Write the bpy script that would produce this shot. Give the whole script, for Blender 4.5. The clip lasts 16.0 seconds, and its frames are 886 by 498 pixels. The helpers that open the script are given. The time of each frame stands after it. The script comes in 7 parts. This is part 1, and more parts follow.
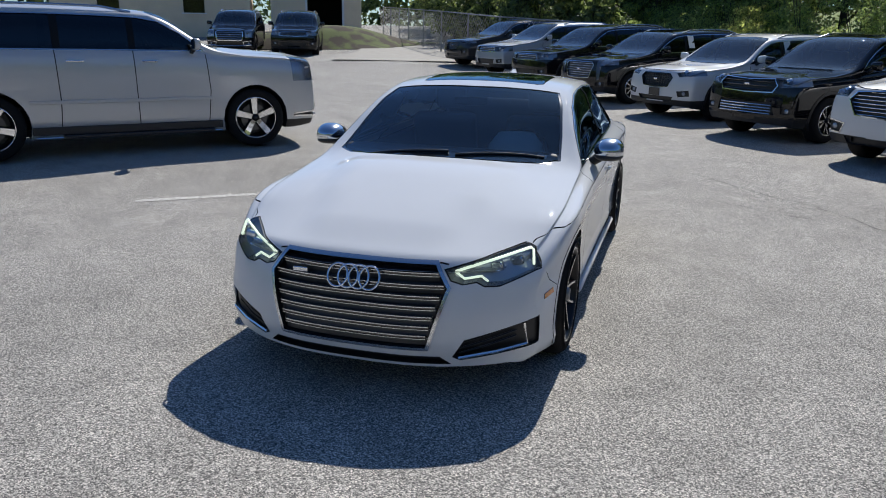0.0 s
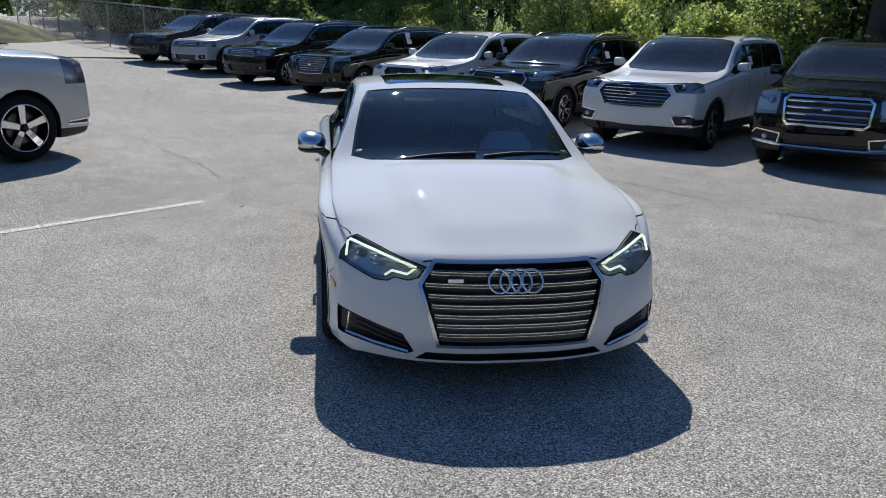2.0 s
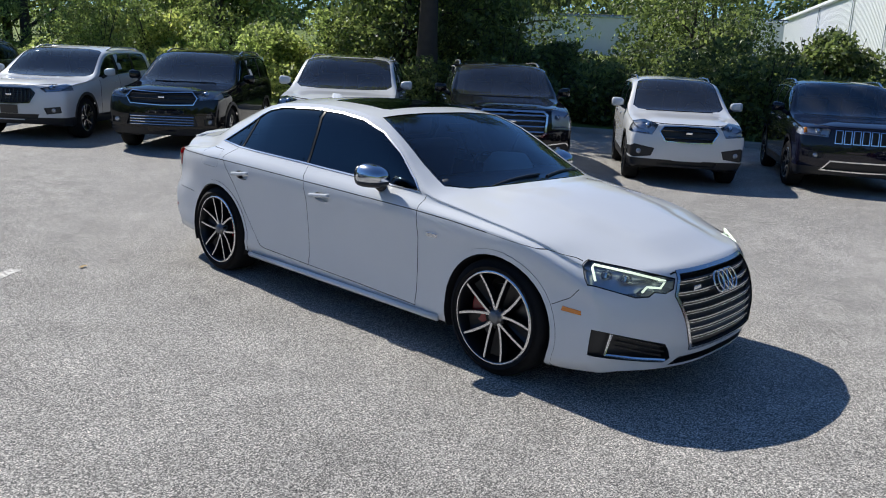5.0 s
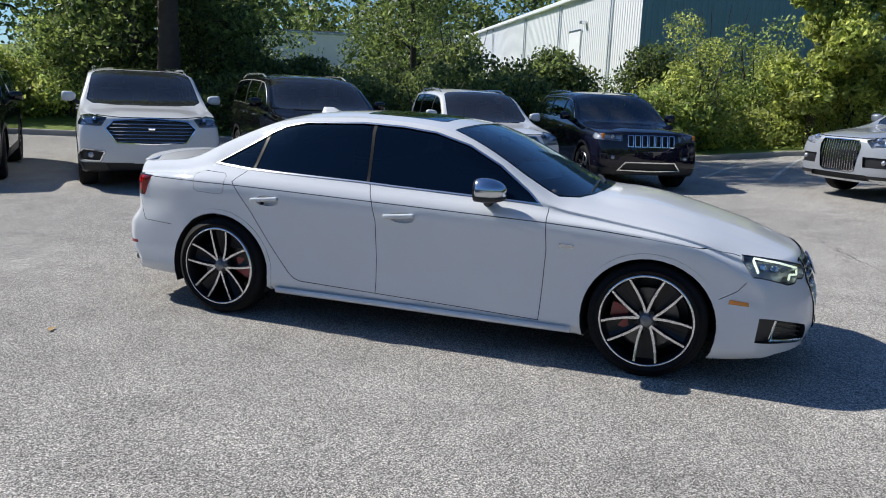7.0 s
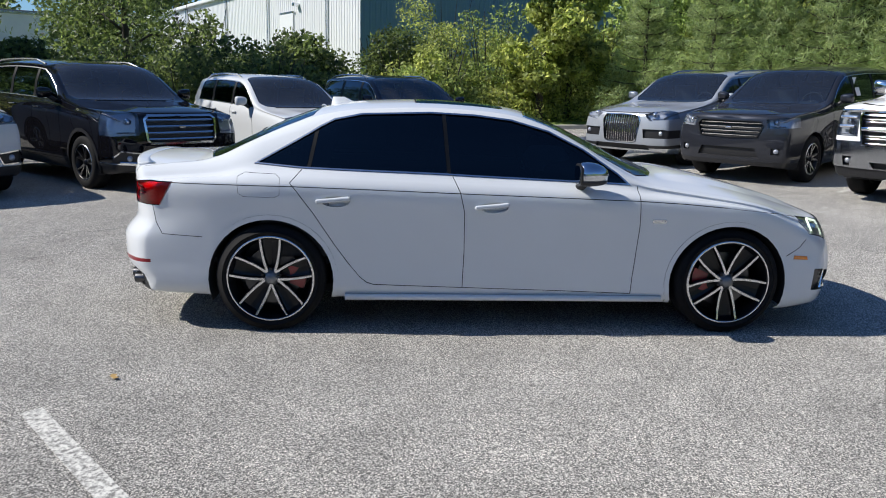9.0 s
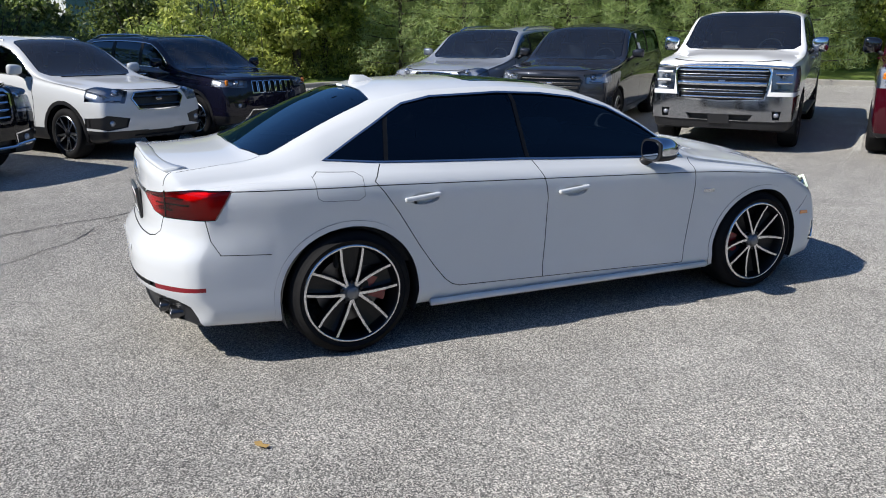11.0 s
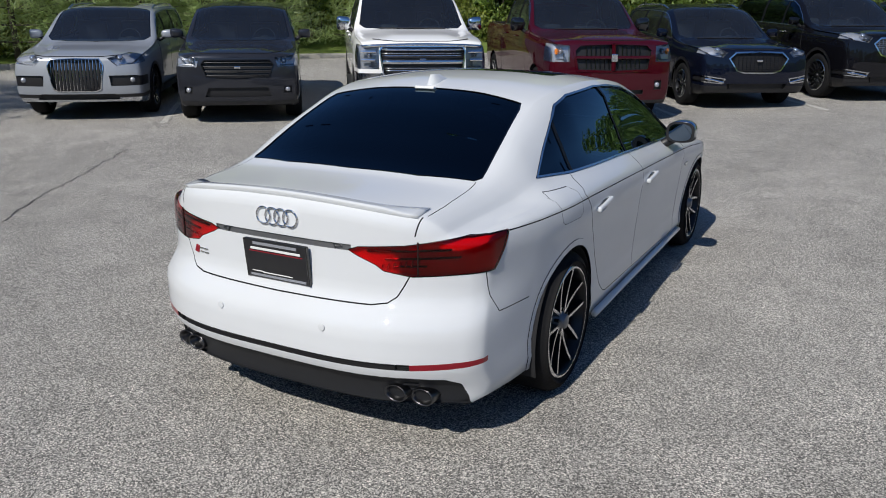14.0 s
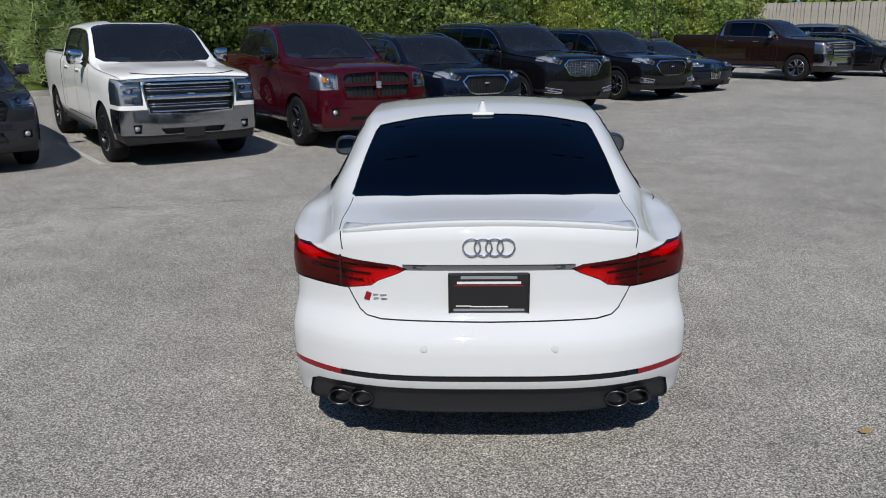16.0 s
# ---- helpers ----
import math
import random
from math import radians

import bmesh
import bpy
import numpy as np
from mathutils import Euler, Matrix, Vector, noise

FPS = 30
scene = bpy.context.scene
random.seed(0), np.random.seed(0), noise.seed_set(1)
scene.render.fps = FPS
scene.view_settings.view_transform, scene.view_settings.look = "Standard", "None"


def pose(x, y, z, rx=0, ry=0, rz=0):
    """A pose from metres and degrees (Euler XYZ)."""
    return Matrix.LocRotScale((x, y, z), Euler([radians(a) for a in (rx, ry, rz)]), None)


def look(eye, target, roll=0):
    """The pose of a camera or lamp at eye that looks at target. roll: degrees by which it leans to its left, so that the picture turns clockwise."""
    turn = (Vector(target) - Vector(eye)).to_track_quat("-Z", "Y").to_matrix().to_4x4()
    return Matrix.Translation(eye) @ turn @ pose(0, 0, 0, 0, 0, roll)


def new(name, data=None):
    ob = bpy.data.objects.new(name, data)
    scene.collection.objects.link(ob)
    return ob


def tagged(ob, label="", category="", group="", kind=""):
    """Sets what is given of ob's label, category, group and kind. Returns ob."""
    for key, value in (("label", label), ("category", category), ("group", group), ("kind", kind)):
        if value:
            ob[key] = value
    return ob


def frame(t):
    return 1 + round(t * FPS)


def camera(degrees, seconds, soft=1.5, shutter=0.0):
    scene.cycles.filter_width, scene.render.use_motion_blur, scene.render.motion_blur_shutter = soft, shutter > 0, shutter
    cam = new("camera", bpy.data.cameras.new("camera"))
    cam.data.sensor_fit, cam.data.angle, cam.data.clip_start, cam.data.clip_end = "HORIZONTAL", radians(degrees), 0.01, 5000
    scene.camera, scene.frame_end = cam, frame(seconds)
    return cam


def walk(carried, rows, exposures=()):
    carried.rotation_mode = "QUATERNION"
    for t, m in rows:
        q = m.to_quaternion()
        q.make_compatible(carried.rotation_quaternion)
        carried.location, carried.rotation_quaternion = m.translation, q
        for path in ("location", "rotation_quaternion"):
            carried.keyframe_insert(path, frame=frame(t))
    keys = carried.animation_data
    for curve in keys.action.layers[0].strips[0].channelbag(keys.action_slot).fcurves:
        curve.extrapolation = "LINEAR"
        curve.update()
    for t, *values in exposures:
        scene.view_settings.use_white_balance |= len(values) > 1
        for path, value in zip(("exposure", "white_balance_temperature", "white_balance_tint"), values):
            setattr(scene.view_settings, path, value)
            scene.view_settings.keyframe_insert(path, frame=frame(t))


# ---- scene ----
cam = camera(59.4, 16.0, 1.0)
PATH = [
    (0, (1.41, -4.062, 1.713), (0.845, -2.222, 1.17), 1.0),
    (0.5, (0.834, -4.193, 1.719), (0.478, -2.303, 1.17), 1.2),
    (1, (0.261, -4.303, 1.715), (0.126, -2.385, 1.165), 1.4),
    (1.5, (-0.31, -4.311, 1.718), (-0.221, -2.388, 1.174), 1.5),
    (2, (-0.901, -4.284, 1.728), (-0.595, -2.383, 1.189), 1.6),
    (2.5, (-1.469, -4.13, 1.703), (-0.952, -2.271, 1.176), 1.9),
    (3, (-2.076, -3.949, 1.696), (-1.348, -2.157, 1.187), 2.3),
    (3.5, (-2.603, -3.65, 1.663), (-1.675, -1.946, 1.175), 2.7),
    (4, (-3.168, -3.38, 1.661), (-2.055, -1.788, 1.185), 2.8),
    (4.5, (-3.652, -3.016, 1.649), (-2.373, -1.552, 1.18), 2.9),
    (4.7, (-3.82, -2.835, 1.662), (-2.48, -1.425, 1.198), 2.8),
    (6.8, (-5.152, -0.56, 1.525), (-3.331, 0.168, 1.13), 2.4),
    (7, (-5.222, -0.32, 1.517), (-3.372, 0.337, 1.132), 2.3),
    (7.5, (-5.407, 0.29, 1.504), (-3.499, 0.76, 1.132), 2.0),
    (8, (-5.496, 0.896, 1.482), (-3.55, 1.171, 1.111), 1.8),
    (8.5, (-5.584, 1.515, 1.482), (-3.622, 1.585, 1.102), 1.6),
    (9, (-5.499, 2.065, 1.475), (-3.544, 1.947, 1.072), 1.3),
    (9.5, (-5.409, 2.636, 1.493), (-3.479, 2.336, 1.063), 1.0),
    (9.7, (-5.335, 2.857, 1.516), (-3.421, 2.485, 1.07), 0.9),
    (11.8, (-4.009, 4.698, 1.625), (-2.415, 3.607, 1.106), 0.1),
    (12, (-3.869, 4.861, 1.639), (-2.322, 3.706, 1.118), 0.0),
    (12.5, (-3.437, 5.181, 1.642), (-2.024, 3.87, 1.109), 0.1),
    (13, (-2.986, 5.53, 1.666), (-1.726, 4.076, 1.118), 0.2),
    (13.5, (-2.494, 5.77, 1.657), (-1.402, 4.19, 1.097), 0.2),
    (14, (-1.985, 6.065, 1.666), (-1.074, 4.375, 1.105), 0.2),
    (14.5, (-1.489, 6.28, 1.657), (-0.768, 4.496, 1.109), 0.1),
    (15, (-0.968, 6.475, 1.659), (-0.453, 4.615, 1.134), -0.2),
    (15.5, (-0.452, 6.648, 1.673), (-0.157, 4.736, 1.165), -0.5),
    (16, (0.077, 6.69, 1.677), (0.144, 4.754, 1.179), -0.8),
]
walk(cam, [(t, look(eye, target, roll)) for t, eye, target, roll in PATH],
     [(0.0, 0.10), (2.5, 0.10), (4.5, 0.22), (7.0, 0.23), (9.5, 0.22), (12.0, 0.0), (14.0, -0.32), (16.0, -0.40)])
# ---- light ----
SUN = Vector((0.035, 1.08, 1.0)).normalized()
world = bpy.data.worlds.new("world")
scene.world = world
world.use_nodes = True
wn = world.node_tree
sky = wn.nodes.new("ShaderNodeTexSky")
sky.sky_type, sky.sun_disc = "NISHITA", False
sky.sun_elevation, sky.sun_rotation = math.asin(SUN.z), math.atan2(SUN.x, SUN.y)
sky.air_density, sky.dust_density, sky.ozone_density = 1.0, 0.35, 2.5
tone = wn.nodes.new("ShaderNodeMix")
tone.data_type, tone.blend_type = "RGBA", "MULTIPLY"
tone.inputs[0].default_value = 1.0
tone.inputs[7].default_value = (0.62, 0.88, 1.20, 1)
wn.links.new(sky.outputs[0], tone.inputs[6])
wn.links.new(tone.outputs[2], wn.nodes["Background"].inputs[0])
wn.nodes["Background"].inputs[1].default_value = 0.08
sun = new("sun", bpy.data.lights.new("sun", "SUN"))
sun.data.energy, sun.data.angle, sun.data.color = 5.0, radians(0.53), (1.0, 0.96, 0.89)
sun.matrix_world = look(SUN * 50, (0, 0, 0))


# ---- materials ----
def material(name):
    m = bpy.data.materials.new(name)
    m.use_nodes = True
    n, l = m.node_tree.nodes, m.node_tree.links
    return m, n, l, n["Principled BSDF"]


def plain(name, rgb, rough=0.5, metal=0.0, coat=0.0, vary=0.0, scale=20.0, bump=0.0, spec=0.5):
    m, n, l, p = material(name)
    p.inputs["Base Color"].default_value = (*rgb, 1)
    p.inputs["Roughness"].default_value = rough
    p.inputs["Metallic"].default_value = metal
    p.inputs["Coat Weight"].default_value = coat
    p.inputs["Coat Roughness"].default_value = 0.04
    p.inputs["Specular IOR Level"].default_value = spec
    if vary or bump:
        co = n.new("ShaderNodeTexCoord")
        a = n.new("ShaderNodeTexNoise")
        a.inputs["Scale"].default_value, a.inputs["Detail"].default_value = scale, 6
        l.new(co.outputs["Object"], a.inputs["Vector"])
        if vary:
            r = n.new("ShaderNodeMapRange")
            r.inputs[3].default_value, r.inputs[4].default_value = 1 - vary, 1 + vary
            l.new(a.outputs["Fac"], r.inputs[0])
            h = n.new("ShaderNodeHueSaturation")
            h.inputs["Color"].default_value = (*rgb, 1)
            l.new(r.outputs[0], h.inputs["Value"])
            l.new(h.outputs[0], p.inputs["Base Color"])
            q = n.new("ShaderNodeMapRange")
            q.inputs[3].default_value, q.inputs[4].default_value = max(0.0, rough - 0.3 * vary), min(1, rough + 0.3 * vary)
            l.new(a.outputs["Fac"], q.inputs[0])
            l.new(q.outputs[0], p.inputs["Roughness"])
        if bump:
            b = n.new("ShaderNodeBump")
            b.inputs["Strength"].default_value, b.inputs["Distance"].default_value = bump, 0.01
            l.new(a.outputs["Fac"], b.inputs["Height"])
            l.new(b.outputs[0], p.inputs["Normal"])
    return m


def car_paint(name, rgb, metal=0.0, rough=0.45, flake=0.0):
    m, n, l, p = material(name)
    p.inputs["Roughness"].default_value = rough
    p.inputs["Metallic"].default_value = metal
    p.inputs["Coat Weight"].default_value = 1.0
    p.inputs["Coat Roughness"].default_value = 0.025
    p.inputs["Specular IOR Level"].default_value = 0.0
    co = n.new("ShaderNodeTexCoord")
    a = n.new("ShaderNodeTexNoise")
    a.inputs["Scale"].default_value, a.inputs["Detail"].default_value = 900.0 if flake else 3.0, 2
    l.new(co.outputs["Object"], a.inputs["Vector"])
    r = n.new("ShaderNodeMapRange")
    v = flake if flake else 0.03
    r.inputs[3].default_value, r.inputs[4].default_value = 1 - v, 1 + v
    l.new(a.outputs["Fac"], r.inputs[0])
    h = n.new("ShaderNodeHueSaturation")
    h.inputs["Color"].default_value = (*rgb, 1)
    l.new(r.outputs[0], h.inputs["Value"])
    l.new(h.outputs[0], p.inputs["Base Color"])
    d = n.new("ShaderNodeTexNoise")
    d.inputs["Scale"].default_value, d.inputs["Detail"].default_value = 1.7, 5
    l.new(co.outputs["Object"], d.inputs["Vector"])
    q = n.new("ShaderNodeMapRange")
    q.inputs[3].default_value, q.inputs[4].default_value = 0.008, 0.03
    l.new(d.outputs["Fac"], q.inputs[0])
    l.new(q.outputs[0], p.inputs["Coat Roughness"])
    return m


def window_glass(name, tint, gloss_tint=(0.66, 0.86, 1.0), ior=1.58, haze=0.0):
    m, n, l, p = material(name)
    n.remove(p)
    out = n["Material Output"]
    t = n.new("ShaderNodeBsdfTransparent")
    t.inputs[0].default_value = (*tint, 1)
    g = n.new("ShaderNodeBsdfGlossy")
    g.inputs["Roughness"].default_value = 0.015
    g.inputs["Color"].default_value = (*gloss_tint, 1)
    f = n.new("ShaderNodeFresnel")
    f.inputs["IOR"].default_value = ior
    x = n.new("ShaderNodeMixShader")
    l.new(f.outputs[0], x.inputs[0])
    l.new(t.outputs[0], x.inputs[1])
    l.new(g.outputs[0], x.inputs[2])
    # patchy pale film: a little dirt, and painted glare from the sky
    if haze:
        d = n.new("ShaderNodeBsdfDiffuse")
        d.inputs[0].default_value = (0.62, 0.64, 0.66, 1)
        co = n.new("ShaderNodeTexCoord")
        a = n.new("ShaderNodeTexNoise")
        a.inputs["Scale"].default_value, a.inputs["Detail"].default_value = 2.2, 5
        l.new(co.outputs["Object"], a.inputs["Vector"])
        r = n.new("ShaderNodeMapRange")
        r.inputs[3].default_value, r.inputs[4].default_value = 0.5 * haze, 1.5 * haze
        l.new(a.outputs["Fac"], r.inputs[0])
        y = n.new("ShaderNodeMixShader")
        l.new(r.outputs[0], y.inputs[0])
        l.new(x.outputs[0], y.inputs[1])
        l.new(d.outputs[0], y.inputs[2])
        x = y
    l.new(x.outputs[0], out.inputs[0])
    return m


def asphalt():
    m, n, l, p = material("asphalt")
    co = n.new("ShaderNodeTexCoord")
    pos = co.outputs["Object"]
    fine = n.new("ShaderNodeTexVoronoi")
    fine.inputs["Scale"].default_value = 185.0
    l.new(pos, fine.inputs["Vector"])
    grain = n.new("ShaderNodeTexNoise")
    grain.inputs["Scale"].default_value, grain.inputs["Detail"].default_value = 115.0, 8
    grain.inputs["Roughness"].default_value = 0.75
    l.new(pos, grain.inputs["Vector"])
    big = n.new("ShaderNodeTexNoise")
    big.inputs["Scale"].default_value, big.inputs["Detail"].default_value = 0.35, 6
    l.new(pos, big.inputs["Vector"])
    mid = n.new("ShaderNodeTexNoise")
    mid.inputs["Scale"].default_value, mid.inputs["Detail"].default_value = 2.6, 7
    l.new(pos, mid.inputs["Vector"])
    stone = n.new("ShaderNodeValToRGB")
    e = stone.color_ramp.elements
    e[0].position, e[0].color = 0.0, (0.030, 0.030, 0.031, 1)
    e[1].position, e[1].color = 1.0, (0.80, 0.765, 0.70, 1)
    x = e.new(0.35)
    x.color = (0.125, 0.121, 0.114, 1)
    x = e.new(0.7)
    x.color = (0.39, 0.371, 0.34, 1)
    sep = n.new("ShaderNodeSeparateColor")
    l.new(fine.outputs["Color"], sep.inputs[0])
    mixv = n.new("ShaderNodeMath")
    mixv.operation = "MULTIPLY_ADD"
    l.new(sep.outputs[0], mixv.inputs[0])
    mixv.inputs[1].default_value = 0.76
    sub = n.new("ShaderNodeMapRange")
    sub.inputs[1].default_value, sub.inputs[2].default_value = 0.3, 0.7
    sub.inputs[3].default_value, sub.inputs[4].default_value = -0.18, 0.50
    l.new(grain.outputs["Fac"], sub.inputs[0])
    l.new(sub.outputs[0], mixv.inputs[2])
    l.new(mixv.outputs[0], stone.inputs[0])
    val = n.new("ShaderNodeMath")
    val.operation = "MULTIPLY"
    r1 = n.new("ShaderNodeMapRange")
    r1.inputs[1].default_value, r1.inputs[2].default_value = 0.3, 0.7
    r1.inputs[3].default_value, r1.inputs[4].default_value = 0.92, 1.2
    l.new(big.outputs["Fac"], r1.inputs[0])
    r2 = n.new("ShaderNodeMapRange")
    r2.inputs[1].default_value, r2.inputs[2].default_value = 0.3, 0.7
    r2.inputs[3].default_value, r2.inputs[4].default_value = 0.86, 1.12
    l.new(mid.outputs["Fac"], r2.inputs[0])
    l.new(r1.outputs[0], val.inputs[0])
    l.new(r2.outputs[0], val.inputs[1])
    h = n.new("ShaderNodeHueSaturation")
    l.new(stone.outputs[0], h.inputs["Color"])
    l.new(val.outputs[0], h.inputs["Value"])
    l.new(h.outputs[0], p.inputs["Base Color"])
    p.inputs["Roughness"].default_value = 0.82
    p.inputs["Diffuse Roughness"].default_value = 0.2
    p.inputs["Specular IOR Level"].default_value = 0.25
    b = n.new("ShaderNodeBump")
    b.inputs["Strength"].default_value, b.inputs["Distance"].default_value = 0.45, 0.006
    l.new(mixv.outputs[0], b.inputs["Height"])
    l.new(b.outputs[0], p.inputs["Normal"])
    return m


def leaf_material(name, dark, light, scale=0.5, through_light=0.46):
    m, n, l, p = material(name)
    out = n["Material Output"]
    geo = n.new("ShaderNodeNewGeometry")
    ramp = n.new("ShaderNodeValToRGB")
    e = ramp.color_ramp.elements
    e[0].color, e[1].color = (*dark, 1), (*light, 1)
    l.new(geo.outputs["Random Per Island"], ramp.inputs[0])
    co = n.new("ShaderNodeTexCoord")
    a = n.new("ShaderNodeTexNoise")
    a.inputs["Scale"].default_value, a.inputs["Detail"].default_value = scale, 3
    l.new(co.outputs["Object"], a.inputs["Vector"])
    r = n.new("ShaderNodeMapRange")
    r.inputs[1].default_value, r.inputs[2].default_value = 0.3, 0.7
    r.inputs[3].default_value, r.inputs[4].default_value = 0.65, 1.4
    l.new(a.outputs["Fac"], r.inputs[0])
    h = n.new("ShaderNodeHueSaturation")
    l.new(ramp.outputs[0], h.inputs["Color"])
    l.new(r.outputs[0], h.inputs["Value"])
    l.new(h.outputs[0], p.inputs["Base Color"])
    p.inputs["Roughness"].default_value = 0.5
    t = n.new("ShaderNodeBsdfTranslucent")
    hs = n.new("ShaderNodeHueSaturation")
    hs.inputs["Hue"].default_value, hs.inputs["Value"].default_value = 0.485, 2.2
    l.new(h.outputs[0], hs.inputs["Color"])
    l.new(hs.outputs[0], t.inputs[0])
    x = n.new("ShaderNodeMixShader")
    x.inputs[0].default_value = through_light
    l.new(p.outputs[0], x.inputs[1])
    l.new(t.outputs[0], x.inputs[2])
    l.new(x.outputs[0], out.inputs[0])
    return m


ASPHALT = asphalt()
WHITE = car_paint("white_paint", (0.66, 0.68, 0.70), 0.0, 0.5)
CHROME = plain("chrome", (0.82, 0.83, 0.85), 0.09, 1.0)
TRIMGREY = plain("satin_grey_trim", (0.20, 0.205, 0.215), 0.4, 0.6)
MIRRORCAP = plain("brushed_mirror_cap", (0.60, 0.63, 0.68), 0.16, 1.0)
SATIN = plain("satin_aluminium", (0.62, 0.64, 0.67), 0.26, 1.0)
RUBBER = plain("tyre_rubber", (0.012, 0.012, 0.013), 0.8, vary=0.25, scale=60, bump=0.2, spec=0.15)
BUMPERCHROME = plain("bumper_chrome", (0.42, 0.43, 0.45), 0.12, 1.0, vary=0.1, scale=6)
BLACK = plain("black_plastic", (0.014, 0.014, 0.016), 0.45, vary=0.15, scale=40)
GLOSSBLACK = plain("gloss_black", (0.006, 0.006, 0.007), 0.08, coat=1.0)
GAP = plain("panel_gap", (0.012, 0.012, 0.014), 0.9)
DARKRIM = plain("dark_alloy", (0.016, 0.0165, 0.019), 0.3, 0.5)
MIRRORGLASS = plain("tinted_mirror", (0.20, 0.245, 0.30), 0.02, 1.0)
PILLAR = plain("pillar_black", (0.006, 0.0065, 0.008), 0.45, spec=0.2)
ALLOY = plain("machined_alloy", (0.72, 0.73, 0.75), 0.22, 1.0)
DISC = plain("brake_disc", (0.10, 0.10, 0.105), 0.35, 1.0, vary=0.15, scale=30)
CALIPER = plain("red_caliper", (0.28, 0.008, 0.014), 0.3, coat=0.6)
TAILRED = window_glass("tail_lamp_lens", (0.86, 0.02, 0.045), (1, 1, 1), 1.38)
TAILBOWL = plain("tail_lamp_bowl", (0.66, 0.33, 0.35), 0.3, 0.0)
TAILDARK = plain("tail_lamp_divider", (0.03, 0.004, 0.005), 0.2)
REFLECT = plain("reflector_red", (0.24, 0.004, 0.014), 0.3, coat=0.25)
AMBER = plain("amber_lens", (0.75, 0.22, 0.02), 0.2, coat=1.0)
LAMPIN = plain("lamp_interior", (0.46, 0.48, 0.53), 0.22, 0.5)
LAMPBRIGHT = plain("lamp_reflector", (0.75, 0.77, 0.8), 0.15, 0.9)
DIFFUSER = plain("diffuser_grey", (0.015, 0.016, 0.019), 0.5, vary=0.1, scale=50)
MESHGREY = plain("grille_mesh", (0.04, 0.041, 0.045), 0.4, 0.2)
INTERIOR = plain("interior_dark", (0.018, 0.018, 0.02), 0.75, vary=0.2, scale=15)
DASH = plain("dash_top", (0.075, 0.078, 0.082), 0.6, vary=0.2, scale=15)
LEATHER = plain("seat_leather", (0.05, 0.05, 0.052), 0.5, vary=0.2, scale=15)
PALE = plain("pale_cover", (0.74, 0.80, 0.76), 0.6, vary=0.1, scale=8)
PAPER = plain("white_paper", (0.75, 0.75, 0.74), 0.8)
PLATE = plain("plate_black", (0.012, 0.012, 0.014), 0.3, coat=0.5)
TINT = window_glass("privacy_glass", (0.035, 0.04, 0.05))
SCREEN = window_glass("windshield_glass", (0.68, 0.77, 0.80), haze=0.008)
REARSCREEN = window_glass("rear_glass", (0.03, 0.035, 0.05))
ROOFGLASS = window_glass("roof_glass", (0.42, 0.45, 0.48))
CLEAR = window_glass("clear_lens", (0.95, 0.96, 0.97), (1, 1, 1), 1.4)
DRL = plain("light_guide", (0.85, 0.95, 0.75), 0.3)
DRL.node_tree.nodes["Principled BSDF"].inputs["Emission Color"].default_value = (0.86, 1.0, 0.80, 1)
DRL.node_tree.nodes["Principled BSDF"].inputs["Emission Strength"].default_value = 0.8
CONCRETE = plain("concrete", (0.31, 0.295, 0.265), 0.85, vary=0.25, scale=3, bump=0.3)
CRACK = plain("crack_fill", (0.05, 0.05, 0.05), 0.8, vary=0.4, scale=9)
BARK = plain("bark", (0.055, 0.045, 0.037), 0.9, vary=0.4, scale=6, bump=0.8)
GRASSM = plain("lawn", (0.14, 0.19, 0.05), 0.9, vary=0.7, scale=2.5, bump=0.5, spec=0.1)
LEAF_A = leaf_material("leaf_green", (0.06, 0.10, 0.03), (0.34, 0.44, 0.13))
# dark tone carries part of the shade on backlit trees and shrubs
LEAF_B = leaf_material("leaf_dark_shaded", (0.022, 0.042, 0.016), (0.165, 0.225, 0.065), 0.5, 0.42)
LEAF_C = leaf_material("leaf_yellow_green", (0.09, 0.13, 0.03), (0.41, 0.46, 0.13), 0.9)
LEAF_P = leaf_material("pine_needles", (0.165, 0.235, 0.09), (0.36, 0.44, 0.19))
SIDING = plain("white_siding", (0.72, 0.74, 0.76), 0.5, vary=0.06, scale=2)
TEAL = plain("blue_grey_siding", (0.16, 0.27, 0.33), 0.5, vary=0.08, scale=2)
STUCCO = plain("beige_wall", (0.74, 0.63, 0.46), 0.85, vary=0.1, scale=2)
ROOFING = plain("roofing", (0.18, 0.17, 0.16), 0.85, vary=0.2, scale=3)
OLDWOOD = plain("weathered_wood", (0.33, 0.30, 0.27), 0.9, vary=0.3, scale=5, bump=0.4)
WIRE = plain("galvanised_wire", (0.35, 0.36, 0.36), 0.5, 0.8)
DARKROOM = plain("dark_interior", (0.02, 0.02, 0.02), 0.9)


# ---- mesh helpers ----
def mesh_object(name, bm, mat, parent=None, label="", smooth=True):
    me = bpy.data.meshes.new(name)
    bm.to_mesh(me)
    bm.free()
    if smooth:
        me.polygons.foreach_set("use_smooth", [True] * len(me.polygons))
    for m in mat if isinstance(mat, (list, tuple)) else [mat]:
        me.materials.append(m)
    ob = new(name, me)
    ob.parent = parent
    if label:
        ob["label"] = label
    return ob


def part(name, bm, mat, parent, label="", smooth=False):
    return mesh_object(name, bm, mat, parent, label, smooth)


